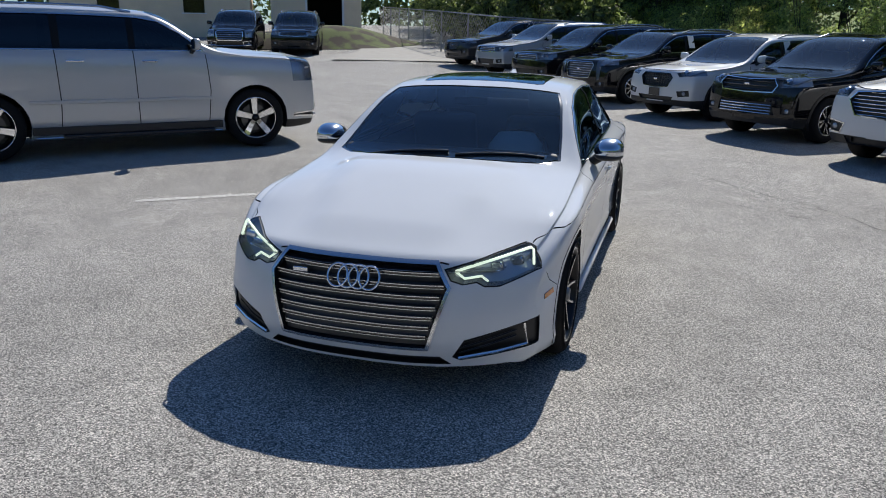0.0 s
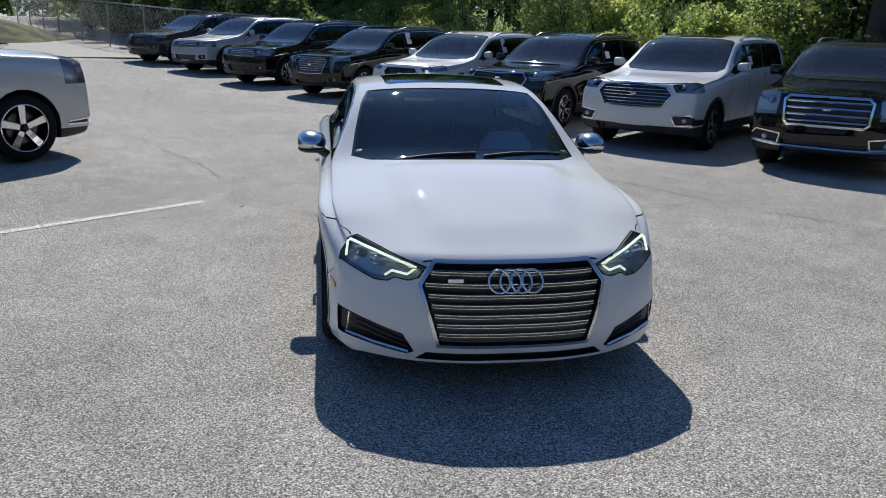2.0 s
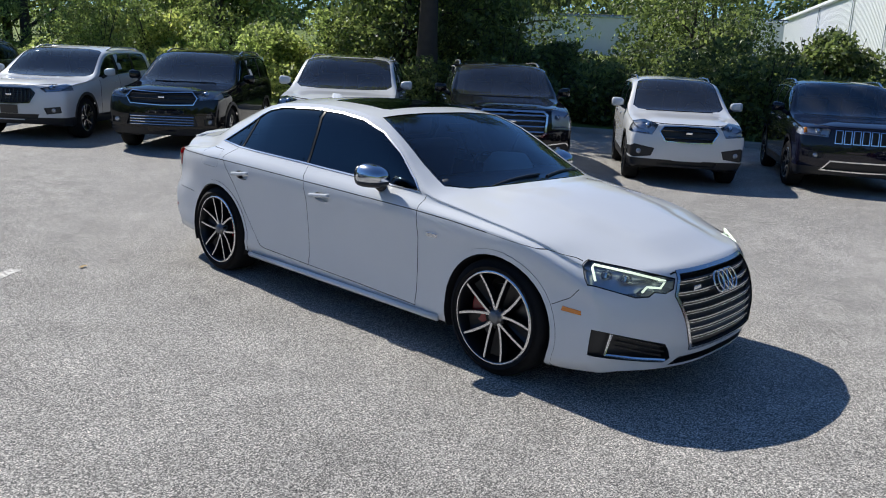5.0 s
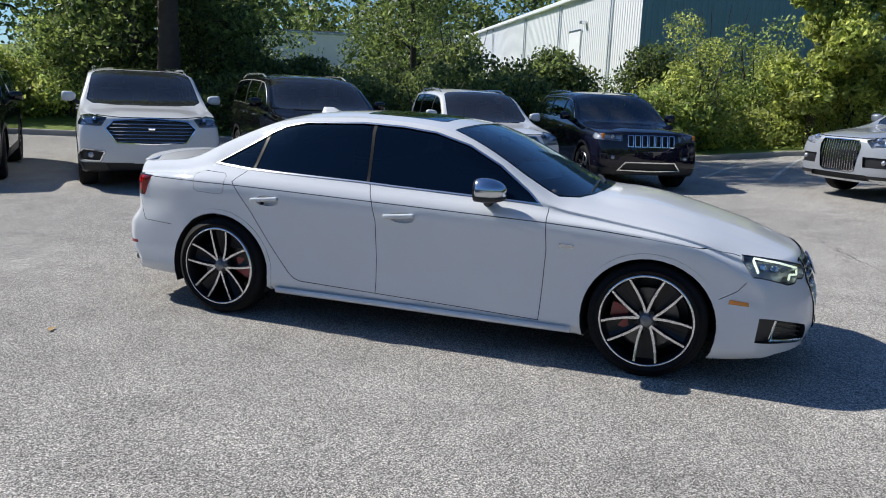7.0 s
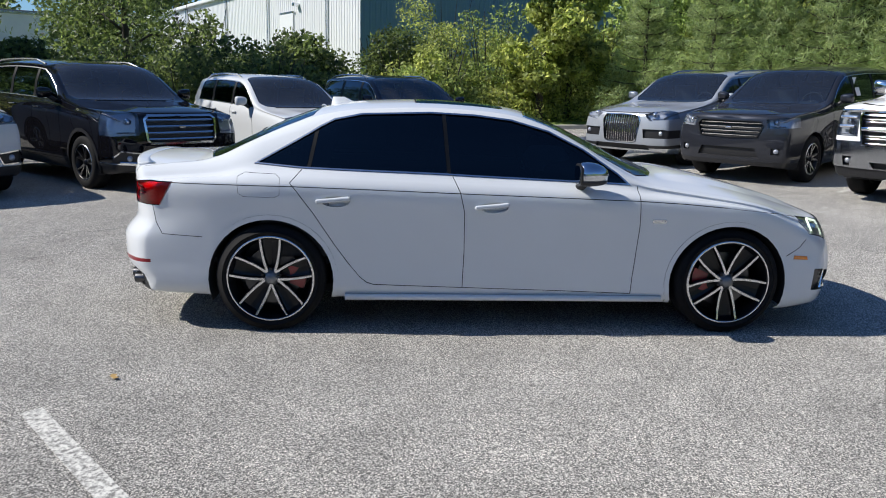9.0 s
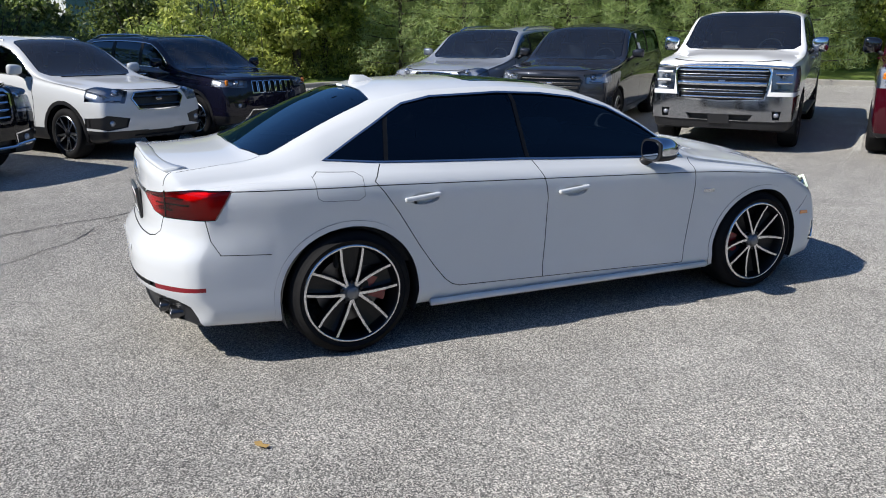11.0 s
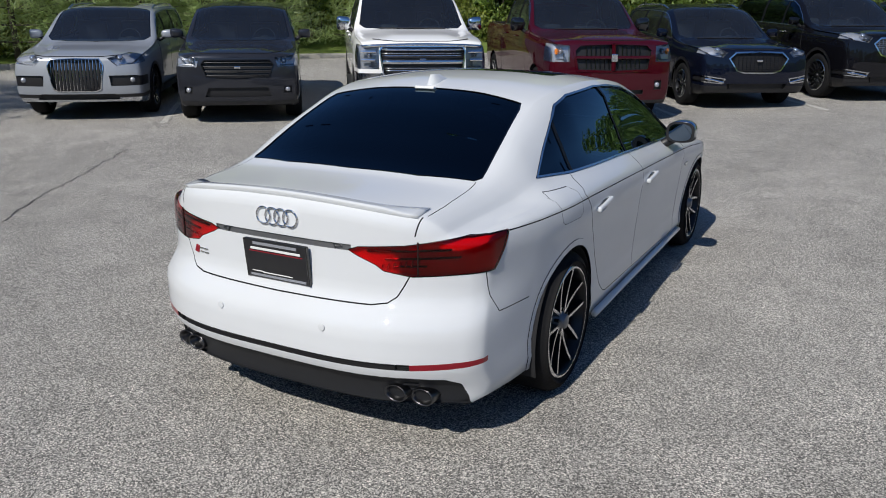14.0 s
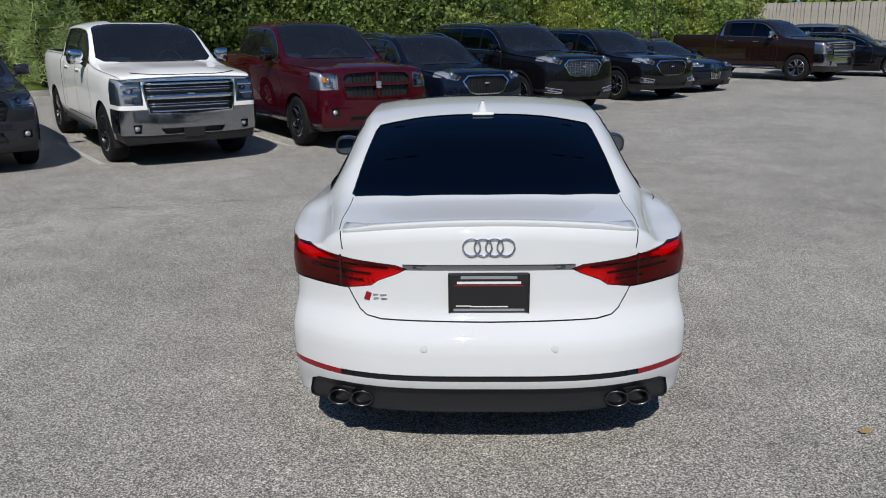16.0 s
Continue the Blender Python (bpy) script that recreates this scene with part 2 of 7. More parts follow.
def raw(name, verts, faces, mat, parent=None, label="", smooth=False):
    me = bpy.data.meshes.new(name)
    me.from_pydata(verts, [], faces)
    if smooth:
        me.polygons.foreach_set("use_smooth", [True] * len(me.polygons))
    for m in mat if isinstance(mat, (list, tuple)) else [mat]:
        me.materials.append(m)
    ob = new(name, me)
    ob.parent = parent
    if label:
        ob["label"] = label
    return ob


def box(sx, sy, sz, at=(0, 0, 0), bevel=0.0, rot=None, seg=2, bm=None):
    one = bmesh.new()
    bmesh.ops.create_cube(one, size=1)
    bmesh.ops.scale(one, vec=(sx, sy, sz), verts=one.verts)
    if bevel:
        bmesh.ops.bevel(one, geom=list(one.edges), offset=min(bevel, 0.45 * min(sx, sy, sz)), segments=seg, profile=0.5, affect="EDGES")
    m = Matrix.Translation(at)
    if rot is not None:
        m = m @ Euler([radians(a) for a in rot]).to_matrix().to_4x4()
    one.transform(m)
    if bm is None:
        return one
    tmp = bpy.data.meshes.new("tmp")
    one.to_mesh(tmp)
    one.free()
    bm.from_mesh(tmp)
    bpy.data.meshes.remove(tmp)
    return bm


def lathe(profile, n=40, bm=None):
    """Turns (radius, x) pairs about the x axis."""
    bm = bm or bmesh.new()
    rings = []
    for r, x in profile:
        rings.append([bm.verts.new((x, r * math.cos(2 * math.pi * k / n), r * math.sin(2 * math.pi * k / n))) for k in range(n)])
    for a, b in zip(rings, rings[1:]):
        for k in range(n):
            bm.faces.new((a[k], a[(k + 1) % n], b[(k + 1) % n], b[k]))
    return bm


def tube(points, radius, n=8, bm=None, close=False):
    bm = bm or bmesh.new()
    pts = [Vector(p) for p in points]
    rings = []
    cnt = len(pts)
    for i, p in enumerate(pts):
        a = pts[(i - 1) % cnt] if close else pts[max(0, i - 1)]
        b = pts[(i + 1) % cnt] if close else pts[min(cnt - 1, i + 1)]
        d = (b - a).normalized()
        u = d.orthogonal() if abs(d.z) > 0.99 else d.cross(Vector((0, 0, 1))).normalized()
        v = d.cross(u).normalized()
        u = v.cross(d).normalized()
        r = radius[i] if isinstance(radius, (list, tuple)) else radius
        rings.append([bm.verts.new(p + u * r * math.cos(2 * math.pi * k / n) + v * r * math.sin(2 * math.pi * k / n)) for k in range(n)])
    for i in range(cnt if close else cnt - 1):
        a, b = rings[i], rings[(i + 1) % cnt]
        for k in range(n):
            bm.faces.new((a[k], a[(k + 1) % n], b[(k + 1) % n], b[k]))
    if not close:
        bm.faces.new(rings[0][::-1])
        bm.faces.new(rings[-1])
    return bm


def spline(points):
    """A smooth curve through (u, v) pairs that does not overshoot."""
    p = sorted(points)
    x = np.array([a for a, _ in p], float)
    y = np.array([b for _, b in p], float)
    h, d = np.diff(x), np.diff(y) / np.diff(x)
    m = np.zeros(len(x))
    m[0], m[-1] = d[0], d[-1]
    for i in range(1, len(x) - 1):
        if d[i - 1] * d[i] > 0:
            w1, w2 = 2 * h[i] + h[i - 1], h[i] + 2 * h[i - 1]
            m[i] = (w1 + w2) / (w1 / d[i - 1] + w2 / d[i])

    def f(u):
        u = min(max(u, x[0]), x[-1])
        i = min(max(int(np.searchsorted(x, u)) - 1, 0), len(h) - 1)
        t = (u - x[i]) / h[i]
        return float((1 + 2 * t) * (1 - t) ** 2 * y[i] + t * (1 - t) ** 2 * h[i] * m[i] + t * t * (3 - 2 * t) * y[i + 1] + t * t * (t - 1) * h[i] * m[i + 1])
    return f


def smoothstep(a, b, x):
    t = min(max((x - a) / (b - a), 0.0), 1.0)
    return t * t * (3 - 2 * t)


def chain(points, counts):
    """Dense points along a smooth line through the given points, a fixed number for each stretch."""
    p = np.array(points, float)
    s = np.concatenate([[0], np.cumsum(np.maximum(np.linalg.norm(np.diff(p, axis=0), axis=1), 1e-3))])
    n = len(p)
    t = np.zeros_like(p)
    for i in range(n):
        if i == 0:
            t[i] = (p[1] - p[0]) / (s[1] - s[0])
        elif i == n - 1:
            t[i] = (p[-1] - p[-2]) / (s[-1] - s[-2])
        else:
            h0, h1 = s[i] - s[i - 1], s[i + 1] - s[i]
            t[i] = ((p[i] - p[i - 1]) / h0 * h1 + (p[i + 1] - p[i]) / h1 * h0) / (h0 + h1)
    out = []
    for i in range(n - 1):
        h = s[i + 1] - s[i]
        for k in range(counts[i]):
            u = k / counts[i]
            out.append((1 + 2 * u) * (1 - u) ** 2 * p[i] + u * (1 - u) ** 2 * h * t[i] + u * u * (3 - 2 * u) * p[i + 1] + u * u * (u - 1) * h * t[i + 1])
    out.append(p[-1])
    return out


# ---- vehicles: a body shell that is cut into panels ----
class Shell:
    """A car's outer skin, nose towards -y, front axle at y = 0, cut into panels by outlines."""

    def __init__(self, s, fine):
        self.s = s
        W, zb, zg, zr, zt = (spline(s[k]) for k in ("W", "zb", "zg", "zr", "zt"))
        yf, yr, rd = s["yf"], s["yr"], s.get("edge", 0.06)
        tum, inset, sill, ridge = (spline(s[k]) if isinstance(s.get(k), list) else (lambda y, v=s.get(k): v) for k in ("tum", "inset", "sill", "ridge"))
        crown = s["crown"]
        bm = bmesh.new()
        step = 0.03 if fine else 0.085
        near = [rd * (1 - math.cos(a)) for a in np.linspace(0, math.pi / 2, 6 if fine else 4)]
        ys = [yf + d for d in near] + list(np.arange(yf + rd + step, yr - rd - step / 2, step)) + [yr - d for d in reversed(near)]
        counts = [1, 2, 4, 4, 4, 3, 4, 5, 2, 2, 3, 3, 3, 3] if fine else [1, 1, 2, 2, 2, 2, 2, 2, 1, 1, 2, 2, 2, 2]
        sweep, lean, back, rlean = s["sweep"], s["lean"], s["back"], s["rlean"]

        def place(x, y, z):
            kf = max(0.0, 1 - (y - yf) / 0.95) ** 1.6
            kr = max(0.0, 1 - (yr - y) / 0.95) ** 1.6
            wx = abs(x)
            dz = s["hood_relief"](wx, y) if "hood_relief" in s else 0.0
            return (x, y + kf * (sweep(wx) + lean(z)) - kr * (back(wx) + rlean(z)), z + dz)

        def section(y):
            d = min(y - yf, yr - y)
            e = 0.0 if d >= rd else rd - math.sqrt(max(rd * rd - (rd - d) ** 2, 0.0))
            w, b, g, t = W(y) - e, zb(y) + 0.3 * e, zg(y) - e * 0.8, zt(y) - e
            r = max(zr(y) - e, g + 0.012)
            t = max(t, r + 0.004)
            wg, lo, lean_in = w - inset(y), w * sill(y), tum(y) * (r - g)
            wr = max(wg - lean_in, 0.3)
            hgt = g - b
            if ridge(y):
                c = ridge(y) - e * 0.8
                up = c - b
                pts = [(lo - 0.05, b), (lo, b + 0.03), (max(lo + 0.004, w - 0.034), b + 0.24 * up), (max(lo + 0.006, w - 0.022), b + 0.52 * up), (w - 0.009, b + 0.74 * up), (w, c - 0.005), (w - 0.003, c + 0.004), (wg, g),
                       (wg - 0.47 * lean_in + 0.006, 0.5 * (g + r)), (wr, r)]
            else:
                pts = [(lo - 0.05, b), (lo, b + 0.03), (0.5 * (lo + w) + 0.01, b + 0.22 * hgt), (w - 0.004, b + 0.5 * hgt), (w, b + 0.68 * hgt), (w - 0.016, g - 0.10), (w - 0.035, g - 0.045), (wg, g),
                       (wg - 0.45 * lean_in + 0.012, 0.5 * (g + r)), (wr, r)]
            for q in (0.94, 0.82, 0.6, 0.32, 0.0):
                pts.append((wr * q, r + (t - r) * (1 - q ** crown)))
            return chain(pts, counts)
        secs = [section(y) for y in ys]
        m = len(secs[0])
        rows = []
        for y, sec in zip(ys, secs):
            right = [bm.verts.new(place(x, y, z)) for x, z in sec]
            left = [bm.verts.new(place(-x, y, z)) for x, z in sec[:-1]]
            rows.append(right + left[::-1])
        for a, b in zip(rows, rows[1:]):
            for k in range(2 * m - 2):
                bm.faces.new((a[k], a[k + 1], b[k + 1], b[k]))
        qn = 14 if fine else 7
        for row, y, sec, flip in ((rows[0], yf, secs[0], False), (rows[-1], yr, secs[-1], True)):
            grid = []
            for i in range(m - 1):
                a, b = row[i], row[2 * m - 2 - i]
                line = [a]
                for k in range(1, 2 * qn):
                    x = sec[i][0] * (1 - k / qn)
                    line.append(bm.verts.new(place(x, y, sec[i][1])))
                grid.append(line + [b])
            for u, v in zip(grid, grid[1:]):
                for k in range(2 * qn):
                    f = (u[k], u[k + 1], v[k + 1], v[k])
                    bm.faces.new(f[::-1] if flip else f)
            top = row[m - 1]
            for k in range(2 * qn):
                f = (grid[-1][k], grid[-1][k + 1], top)
                bm.faces.new(f[::-1] if flip else f)
        bmesh.ops.recalc_face_normals(bm, faces=bm.faces)
        bm.normal_update()
        c = max(bm.faces, key=lambda f: f.calc_center_median().z)
        if c.normal.z < 0:
            bmesh.ops.reverse_faces(bm, faces=bm.faces)
            bm.normal_update()
        bm.verts.index_update()
        self.co = [v.co.copy() for v in bm.verts]
        self.no = [v.normal.copy() for v in bm.verts]
        self.faces, self.bins, self.count, self.last = {}, {}, 0, 0
        for f in bm.faces:
            self.add([v.index for v in f.verts], f.normal.copy(), 0)
        bm.free()

    def add(self, idx, normal, pid):
        """One more face: its corners, normal, panel number and middle, filed by slices along the car."""
        c = Vector((0, 0, 0))
        for i in idx:
            c += self.co[i]
        c /= len(idx)
        self.last += 1
        k = int(c.y // 0.25)
        self.faces[self.last] = [idx, normal, pid, c, k]
        self.bins.setdefault(k, {})[self.last] = True

    def remove(self, fid):
        del self.bins[self.faces[fid][4]][fid]
        del self.faces[fid]

    def flat(self, ax, c):
        return (c.x, c.z) if ax in "FB" else (c.x, c.y) if ax == "T" else (c.y, c.z)

    def fits(self, ax, c, n, near):
        s = self.s
        if ax == "F":
            return c.y < s["yf"] + near and n.y < 0.25
        if ax == "B":
            return c.y > s["yr"] - near and n.y > -0.25
        if ax == "T":
            return n.z > 0.05
        return (c.x > 0.25 and n.x > -0.1) if ax == "L" else (c.x < -0.25 and n.x < 0.1)

    def cut(self, tests, pid, near=0.75, over=(0,)):
        """Cuts the skin along outlines [(view, polygon)] and gives the faces inside all of them the panel number pid."""
        boxes = [(ax, min(p[0] for p in poly) - 0.02, max(p[0] for p in poly) + 0.02, min(p[1] for p in poly) - 0.02, max(p[1] for p in poly) + 0.02) for ax, poly in tests]
        y0, y1 = -99.0, 99.0
        for ax, a0, a1, b0, b1 in boxes:
            lo, hi = (self.s["yf"] - 0.3, self.s["yf"] + near) if ax == "F" else (self.s["yr"] - near, self.s["yr"] + 0.3) if ax == "B" else (b0, b1) if ax == "T" else (a0, a1)
            y0, y1 = max(y0, lo), min(y1, hi)
        cand = []
        for k in range(int(y0 // 0.25) - 1, int(y1 // 0.25) + 2):
            for fid in self.bins.get(k, ()):
                idx, nrm, pid_, c, _ = self.faces[fid]
                if pid_ not in over or not all(self.fits(bx[0], c, nrm, near) for bx in boxes):
                    continue
                ok = True
                for ax, a0, a1, b0, b1 in boxes:
                    uv = [self.flat(ax, self.co[i]) for i in idx]
                    if max(u for u, _ in uv) < a0 or min(u for u, _ in uv) > a1 or max(v for _, v in uv) < b0 or min(v for _, v in uv) > b1:
                        ok = False
                        break
                if ok:
                    cand.append(fid)
        if not cand:
            return
        bm = bmesh.new()
        nl = bm.verts.layers.float_vector.new("skin_normal")
        made, back, src = {}, {}, bm.faces.layers.int.new("source")
        for fid in cand:
            row = []
            for i in self.faces[fid][0]:
                if i not in made:
                    v = made[i] = bm.verts.new(self.co[i])
                    v[nl] = self.no[i]
                    back[v] = i
                row.append(made[i])
            try:
                f = bm.faces.new(row)
            except ValueError:
                continue
            f[src] = fid
        for ax, poly in tests:
            for p, q in zip(poly, poly[1:] + poly[:1]):
                du, dv = q[0] - p[0], q[1] - p[1]
                if abs(du) + abs(dv) < 1e-6:
                    continue
                if ax in "FB":
                    co, no = (p[0], 0, p[1]), (-dv, 0, du)
                elif ax == "T":
                    co, no = (p[0], p[1], 0), (-dv, du, 0)
                else:
                    co, no = (0, p[0], p[1]), (0, -dv, du)
                bmesh.ops.bisect_plane(bm, geom=bm.verts[:] + bm.edges[:] + bm.faces[:], dist=1e-5, plane_co=co, plane_no=no)
        split = {}
        for f in bm.faces:
            split.setdefault(f[src], []).append(f)
        for fid, parts_ in split.items():
            old = self.faces[fid]
            self.remove(fid)
            for f in parts_:
                idx = []
                for v in f.verts:
                    i = back.get(v)
                    if i is None:
                        i = back[v] = len(self.co)
                        self.co.append(v.co.copy())
                        n = Vector(v[nl])
                        self.no.append(n.normalized() if n.length else n)
                    idx.append(i)
                c = f.calc_center_median()
                self.add(idx, old[1], pid if all(inside(self.flat(ax, c), poly) for ax, poly in tests) else old[2])
        bm.free()

    def panel(self, name, tests, near=0.75, over=(0,), pid=None):
        if pid is None:
            self.count += 1
            pid = self.count
        self.cut(tests, pid, near, over)
        return pid

    def line(self, ax, pts, width, pid=None, near=0.75, over=(0,), name="panel_gap"):
        if pid is None:
            self.count += 1
            pid = self.count
        for p, q in zip(pts, pts[1:]):
            d = Vector((q[0] - p[0], q[1] - p[1]))
            d.normalize()
            nx, ny = -d.y * width / 2, d.x * width / 2
            ex, ey = d.x * width * 0.3, d.y * width * 0.3
            self.cut([(ax, [(p[0] + nx - ex, p[1] + ny - ey), (q[0] + nx + ex, q[1] + ny + ey), (q[0] - nx + ex, q[1] - ny + ey), (p[0] - nx - ex, p[1] - ny - ey)])], pid, near, over)
        return pid

    def take(self, pids, name, mat, parent, depth=0.0, push=None, label="", rim=True):
        """Makes the panels with these numbers one mesh; depth sinks it along the skin, push moves it."""
        pids = set(pids)
        faces = [f for f in self.faces.values() if f[2] in pids]
        if not faces:
            return None
        index, verts, norms, polys = {}, [], [], []
        off = Vector(push) if push else None

        def shifted(i):
            return self.co[i] + off if off else self.co[i] - self.no[i] * depth
        edges = {}
        for f in faces:
            row = []
            for i, j in zip(f[0], f[0][1:] + f[0][:1]):
                if i not in index:
                    index[i] = len(verts)
                    verts.append(shifted(i) if (depth or off) else self.co[i])
                    norms.append(self.no[i])
                row.append(index[i])
                e = (min(i, j), max(i, j))
                edges[e] = None if e in edges else (i, j, f[1])
            polys.append(row)
        if (depth or off) and rim:
            for e in edges.values():
                if e:
                    i, j, fn = e
                    n0 = len(verts)
                    verts += [self.co[i], self.co[j], shifted(j), shifted(i)]
                    k = fn.cross(self.co[j] - self.co[i])
                    norms += [k.normalized() if k.length else fn] * 4
                    polys.append([n0, n0 + 1, n0 + 2, n0 + 3])
        me = bpy.data.meshes.new(name)
        me.from_pydata(verts, [], polys)
        me.polygons.foreach_set("use_smooth", [True] * len(me.polygons))
        me.normals_split_custom_set_from_vertices(norms)
        me.materials.append(mat)
        ob = new(name, me)
        ob.parent = parent
        if label:
            ob["label"] = label
        return ob

    def tidy(self, pid):
        """Keeps the largest connected piece of a panel and gives the rest back to the body."""
        own = {k: f for k, f in self.faces.items() if f[2] == pid}
        at, left, groups = {}, set(own), []
        for k, f in own.items():
            for i in f[0]:
                at.setdefault(i, []).append(k)
        while left:
            todo, grp = [left.pop()], []
            while todo:
                k = todo.pop()
                grp.append(k)
                for i in own[k][0]:
                    for j in at[i]:
                        if j in left:
                            left.discard(j)
                            todo.append(j)
            groups.append(grp)
        for grp in sorted(groups, key=len)[:-1]:
            for k in grp:
                own[k][2] = 0

    def lining(self, y0, y1, z0, mat, parent, deep=0.03):
        """A dark inner skin under the roof and pillars."""
        verts, polys, index = [], [], {}
        for f in self.faces.values():
            if f[2] == 0 and y0 < f[3].y < y1 and f[3].z > z0:
                row = []
                for i in f[0]:
                    if i not in index:
                        index[i] = len(verts)
                        verts.append(self.co[i] - self.no[i] * deep)
                    row.append(index[i])
                polys.append(row)
        return raw("headliner", verts, polys, mat, parent, smooth=True)

    def drop(self, pid):
        for fid in [k for k, f in self.faces.items() if f[2] == pid]:
            self.remove(fid)

    def front_y(self, x, z):
        s = self.s
        return s["yf"] + s["sweep"](abs(x)) + s["lean"](z)

    def rear_y(self, x, z):
        s = self.s
        return s["yr"] - s["back"](abs(x)) - s["rlean"](z)


def inside(p, poly):
    x, y = p
    c = False
    for (x0, y0), (x1, y1) in zip(poly, poly[1:] + poly[:1]):
        if (y0 > y) != (y1 > y) and x < (x1 - x0) * (y - y0) / (y1 - y0) + x0:
            c = not c
    return c


def mirrored(poly):
    return [(-x, z) for x, z in poly]


def grown(poly, d):
    """The outline moved outwards by d."""
    n = len(poly)
    area = sum(poly[i][0] * poly[(i + 1) % n][1] - poly[(i + 1) % n][0] * poly[i][1] for i in range(n))
    sgn = 1 if area > 0 else -1
    out = []
    for i in range(n):
        p, q, r = Vector(poly[i - 1]), Vector(poly[i]), Vector(poly[(i + 1) % n])
        a, b = (q - p).normalized(), (r - q).normalized()
        na, nb = Vector((a.y, -a.x)) * sgn, Vector((b.y, -b.x)) * sgn
        k = (na + nb)
        k = k.normalized() / max(0.35, k.normalized().dot(na))
        out.append((q.x + k.x * d, q.y + k.y * d))
    return out


def circle(cx, cy, r, n=36, a0=0.0, a1=2 * math.pi):
    return [(cx + r * math.cos(a0 + (a1 - a0) * k / n), cy + r * math.sin(a0 + (a1 - a0) * k / n)) for k in range(n)]


# ---- wheels ----
WHEELS = {}


def wheel_parts(key, R, rim, width, spokes, style, face, inner, caliper=None, bolts=5):
    """The meshes of one wheel, its outer side towards +x."""
    if key in WHEELS:
        return WHEELS[key]
    h = width / 2
    out = {}
    prof = [(rim - 0.012, -h + 0.02), (rim + 0.012, -h), (rim + 0.03, -h - 0.004), (R - 0.05, -h - 0.008), (R - 0.02, -h + 0.008), (R - 0.004, -h + 0.03), (R, -h + 0.06)]
    n = 64
    bm = lathe(prof + [(r, -x) for r, x in reversed(prof)], n)
    out["tyre"] = (bm, RUBBER, True)
    bm = lathe([(rim + 0.004, h - 0.006), (rim - 0.002, h + 0.001), (rim - 0.010, h + 0.001), (rim - 0.016, h - 0.012), (rim - 0.03, h - 0.06), (rim - 0.05, -h + 0.03), (rim + 0.005, -h + 0.004)], n)
    out["rim"] = (bm, [inner, face], True)
    for f in bm.faces:
        if f.calc_center_median().x > h - 0.003:
            f.material_index = 1
    bm = lathe([(0.052, h - 0.10), (rim * 0.66, h - 0.10), (rim * 0.66, h - 0.125), (0.052, h - 0.125)], 40)
    out["brake_disc"] = (bm, DISC, False)
    bm = lathe([(0.0, h - 0.19), (rim - 0.02, h - 0.19)], 32)
    out["backing_plate"] = (bm, BLACK, False)
    sp = bmesh.new()
    r0, r1 = (0.05 if style != "vee" else 0.04), rim - 0.008
    a = math.pi / 2
    arms = {"twin": [(-0.10, -0.22), (0.10, 0.22)], "vee": [(-0.05, -0.26), (0.05, 0.26)], "single": [(0, 0)], "wide": [(0, 0)]}[style]
    for d0, d1 in arms:
        wa, wb = {"twin": (0.017, 0.016), "vee": (0.0088, 0.0072), "single": (0.022, 0.018), "wide": (0.038, 0.05)}[style]
        pts = []
        for t in (0.0, 0.08, 0.2, 0.4, 0.7, 1.0) if style == "vee" else (0.0, 0.25, 0.5, 0.75, 1.0):
            r = r0 + (r1 - r0) * t
            ang = a + d0 * (0.3 + 0.7 * (1 - t)) * (1.6 - 0.6 * t) + (d1 - d0 * 0.3) * (t ** 0.8)
            if style in ("single", "wide"):
                ang = a
            elif style == "vee":
                ang = a + math.copysign(0.03 + 0.36 * t ** 0.45, d1)
            w = wa + (wb - wa) * t
            x = h - 0.030 + 0.022 * t ** 2
            c = Vector((0, r * math.cos(ang), r * math.sin(ang)))
            tn = Vector((0, -math.sin(ang), math.cos(ang)))
            pts.append((c, tn, w, x))
        rows = []
        for c, tn, w, x in pts:
            rows.append([sp.verts.new(c + tn * w * u + Vector((x + dx, 0, 0))) for u, dx in ((-1.15, -0.04), (-0.85, 0), (0.85, 0), (1.15, -0.04))])
        for p, q in zip(rows, rows[1:]):
            for i in range(3):
                f = sp.faces.new((p[i], p[i + 1], q[i + 1], q[i]))
                f.material_index = 1 if i == 1 else 0
    if style == "vee":
        # the dark floor of the spoke between two bright arms, half a step further round
        rows = []
        for t in (0.0, 0.3, 0.6, 1.0):
            r, x = 0.05 + (r1 - 0.05) * t, h - 0.070 + 0.020 * t ** 2
            span = math.pi / 5 - (0.03 + 0.36 * t ** 0.45)
            rows.append([sp.verts.new((x - 0.012 * (1 - (k / 2 - 1) ** 2), r * math.cos(a + math.pi / 5 + span * (k / 2 - 1)), r * math.sin(a + math.pi / 5 + span * (k / 2 - 1)))) for k in range(5)])
        for p, q in zip(rows, rows[1:]):
            for i in range(4):
                sp.faces.new((p[i], p[i + 1], q[i + 1], q[i]))
    bmesh.ops.recalc_face_normals(sp, faces=sp.faces)
    out["spoke"] = (sp, [inner, face], False)
    bm = lathe([(0.0, h - 0.008), (0.03, h - 0.009), (0.034, h - 0.014), (0.036, h - 0.03), (0.052, h - 0.036), (0.056, h - 0.07)], 28)
    out["hub_cap"] = (bm, TRIMGREY if style == "vee" else inner, True)
    bm = lathe([(0.0, h - 0.028), (0.009, h - 0.028), (0.010, h - 0.05)], 8)
    bolt_at = math.pi / bolts + math.pi / 2
    bm.transform(Matrix.Translation((0, 0.056 * math.cos(bolt_at), 0.056 * math.sin(bolt_at))))
    out["wheel_bolt"] = (bm, inner, False)
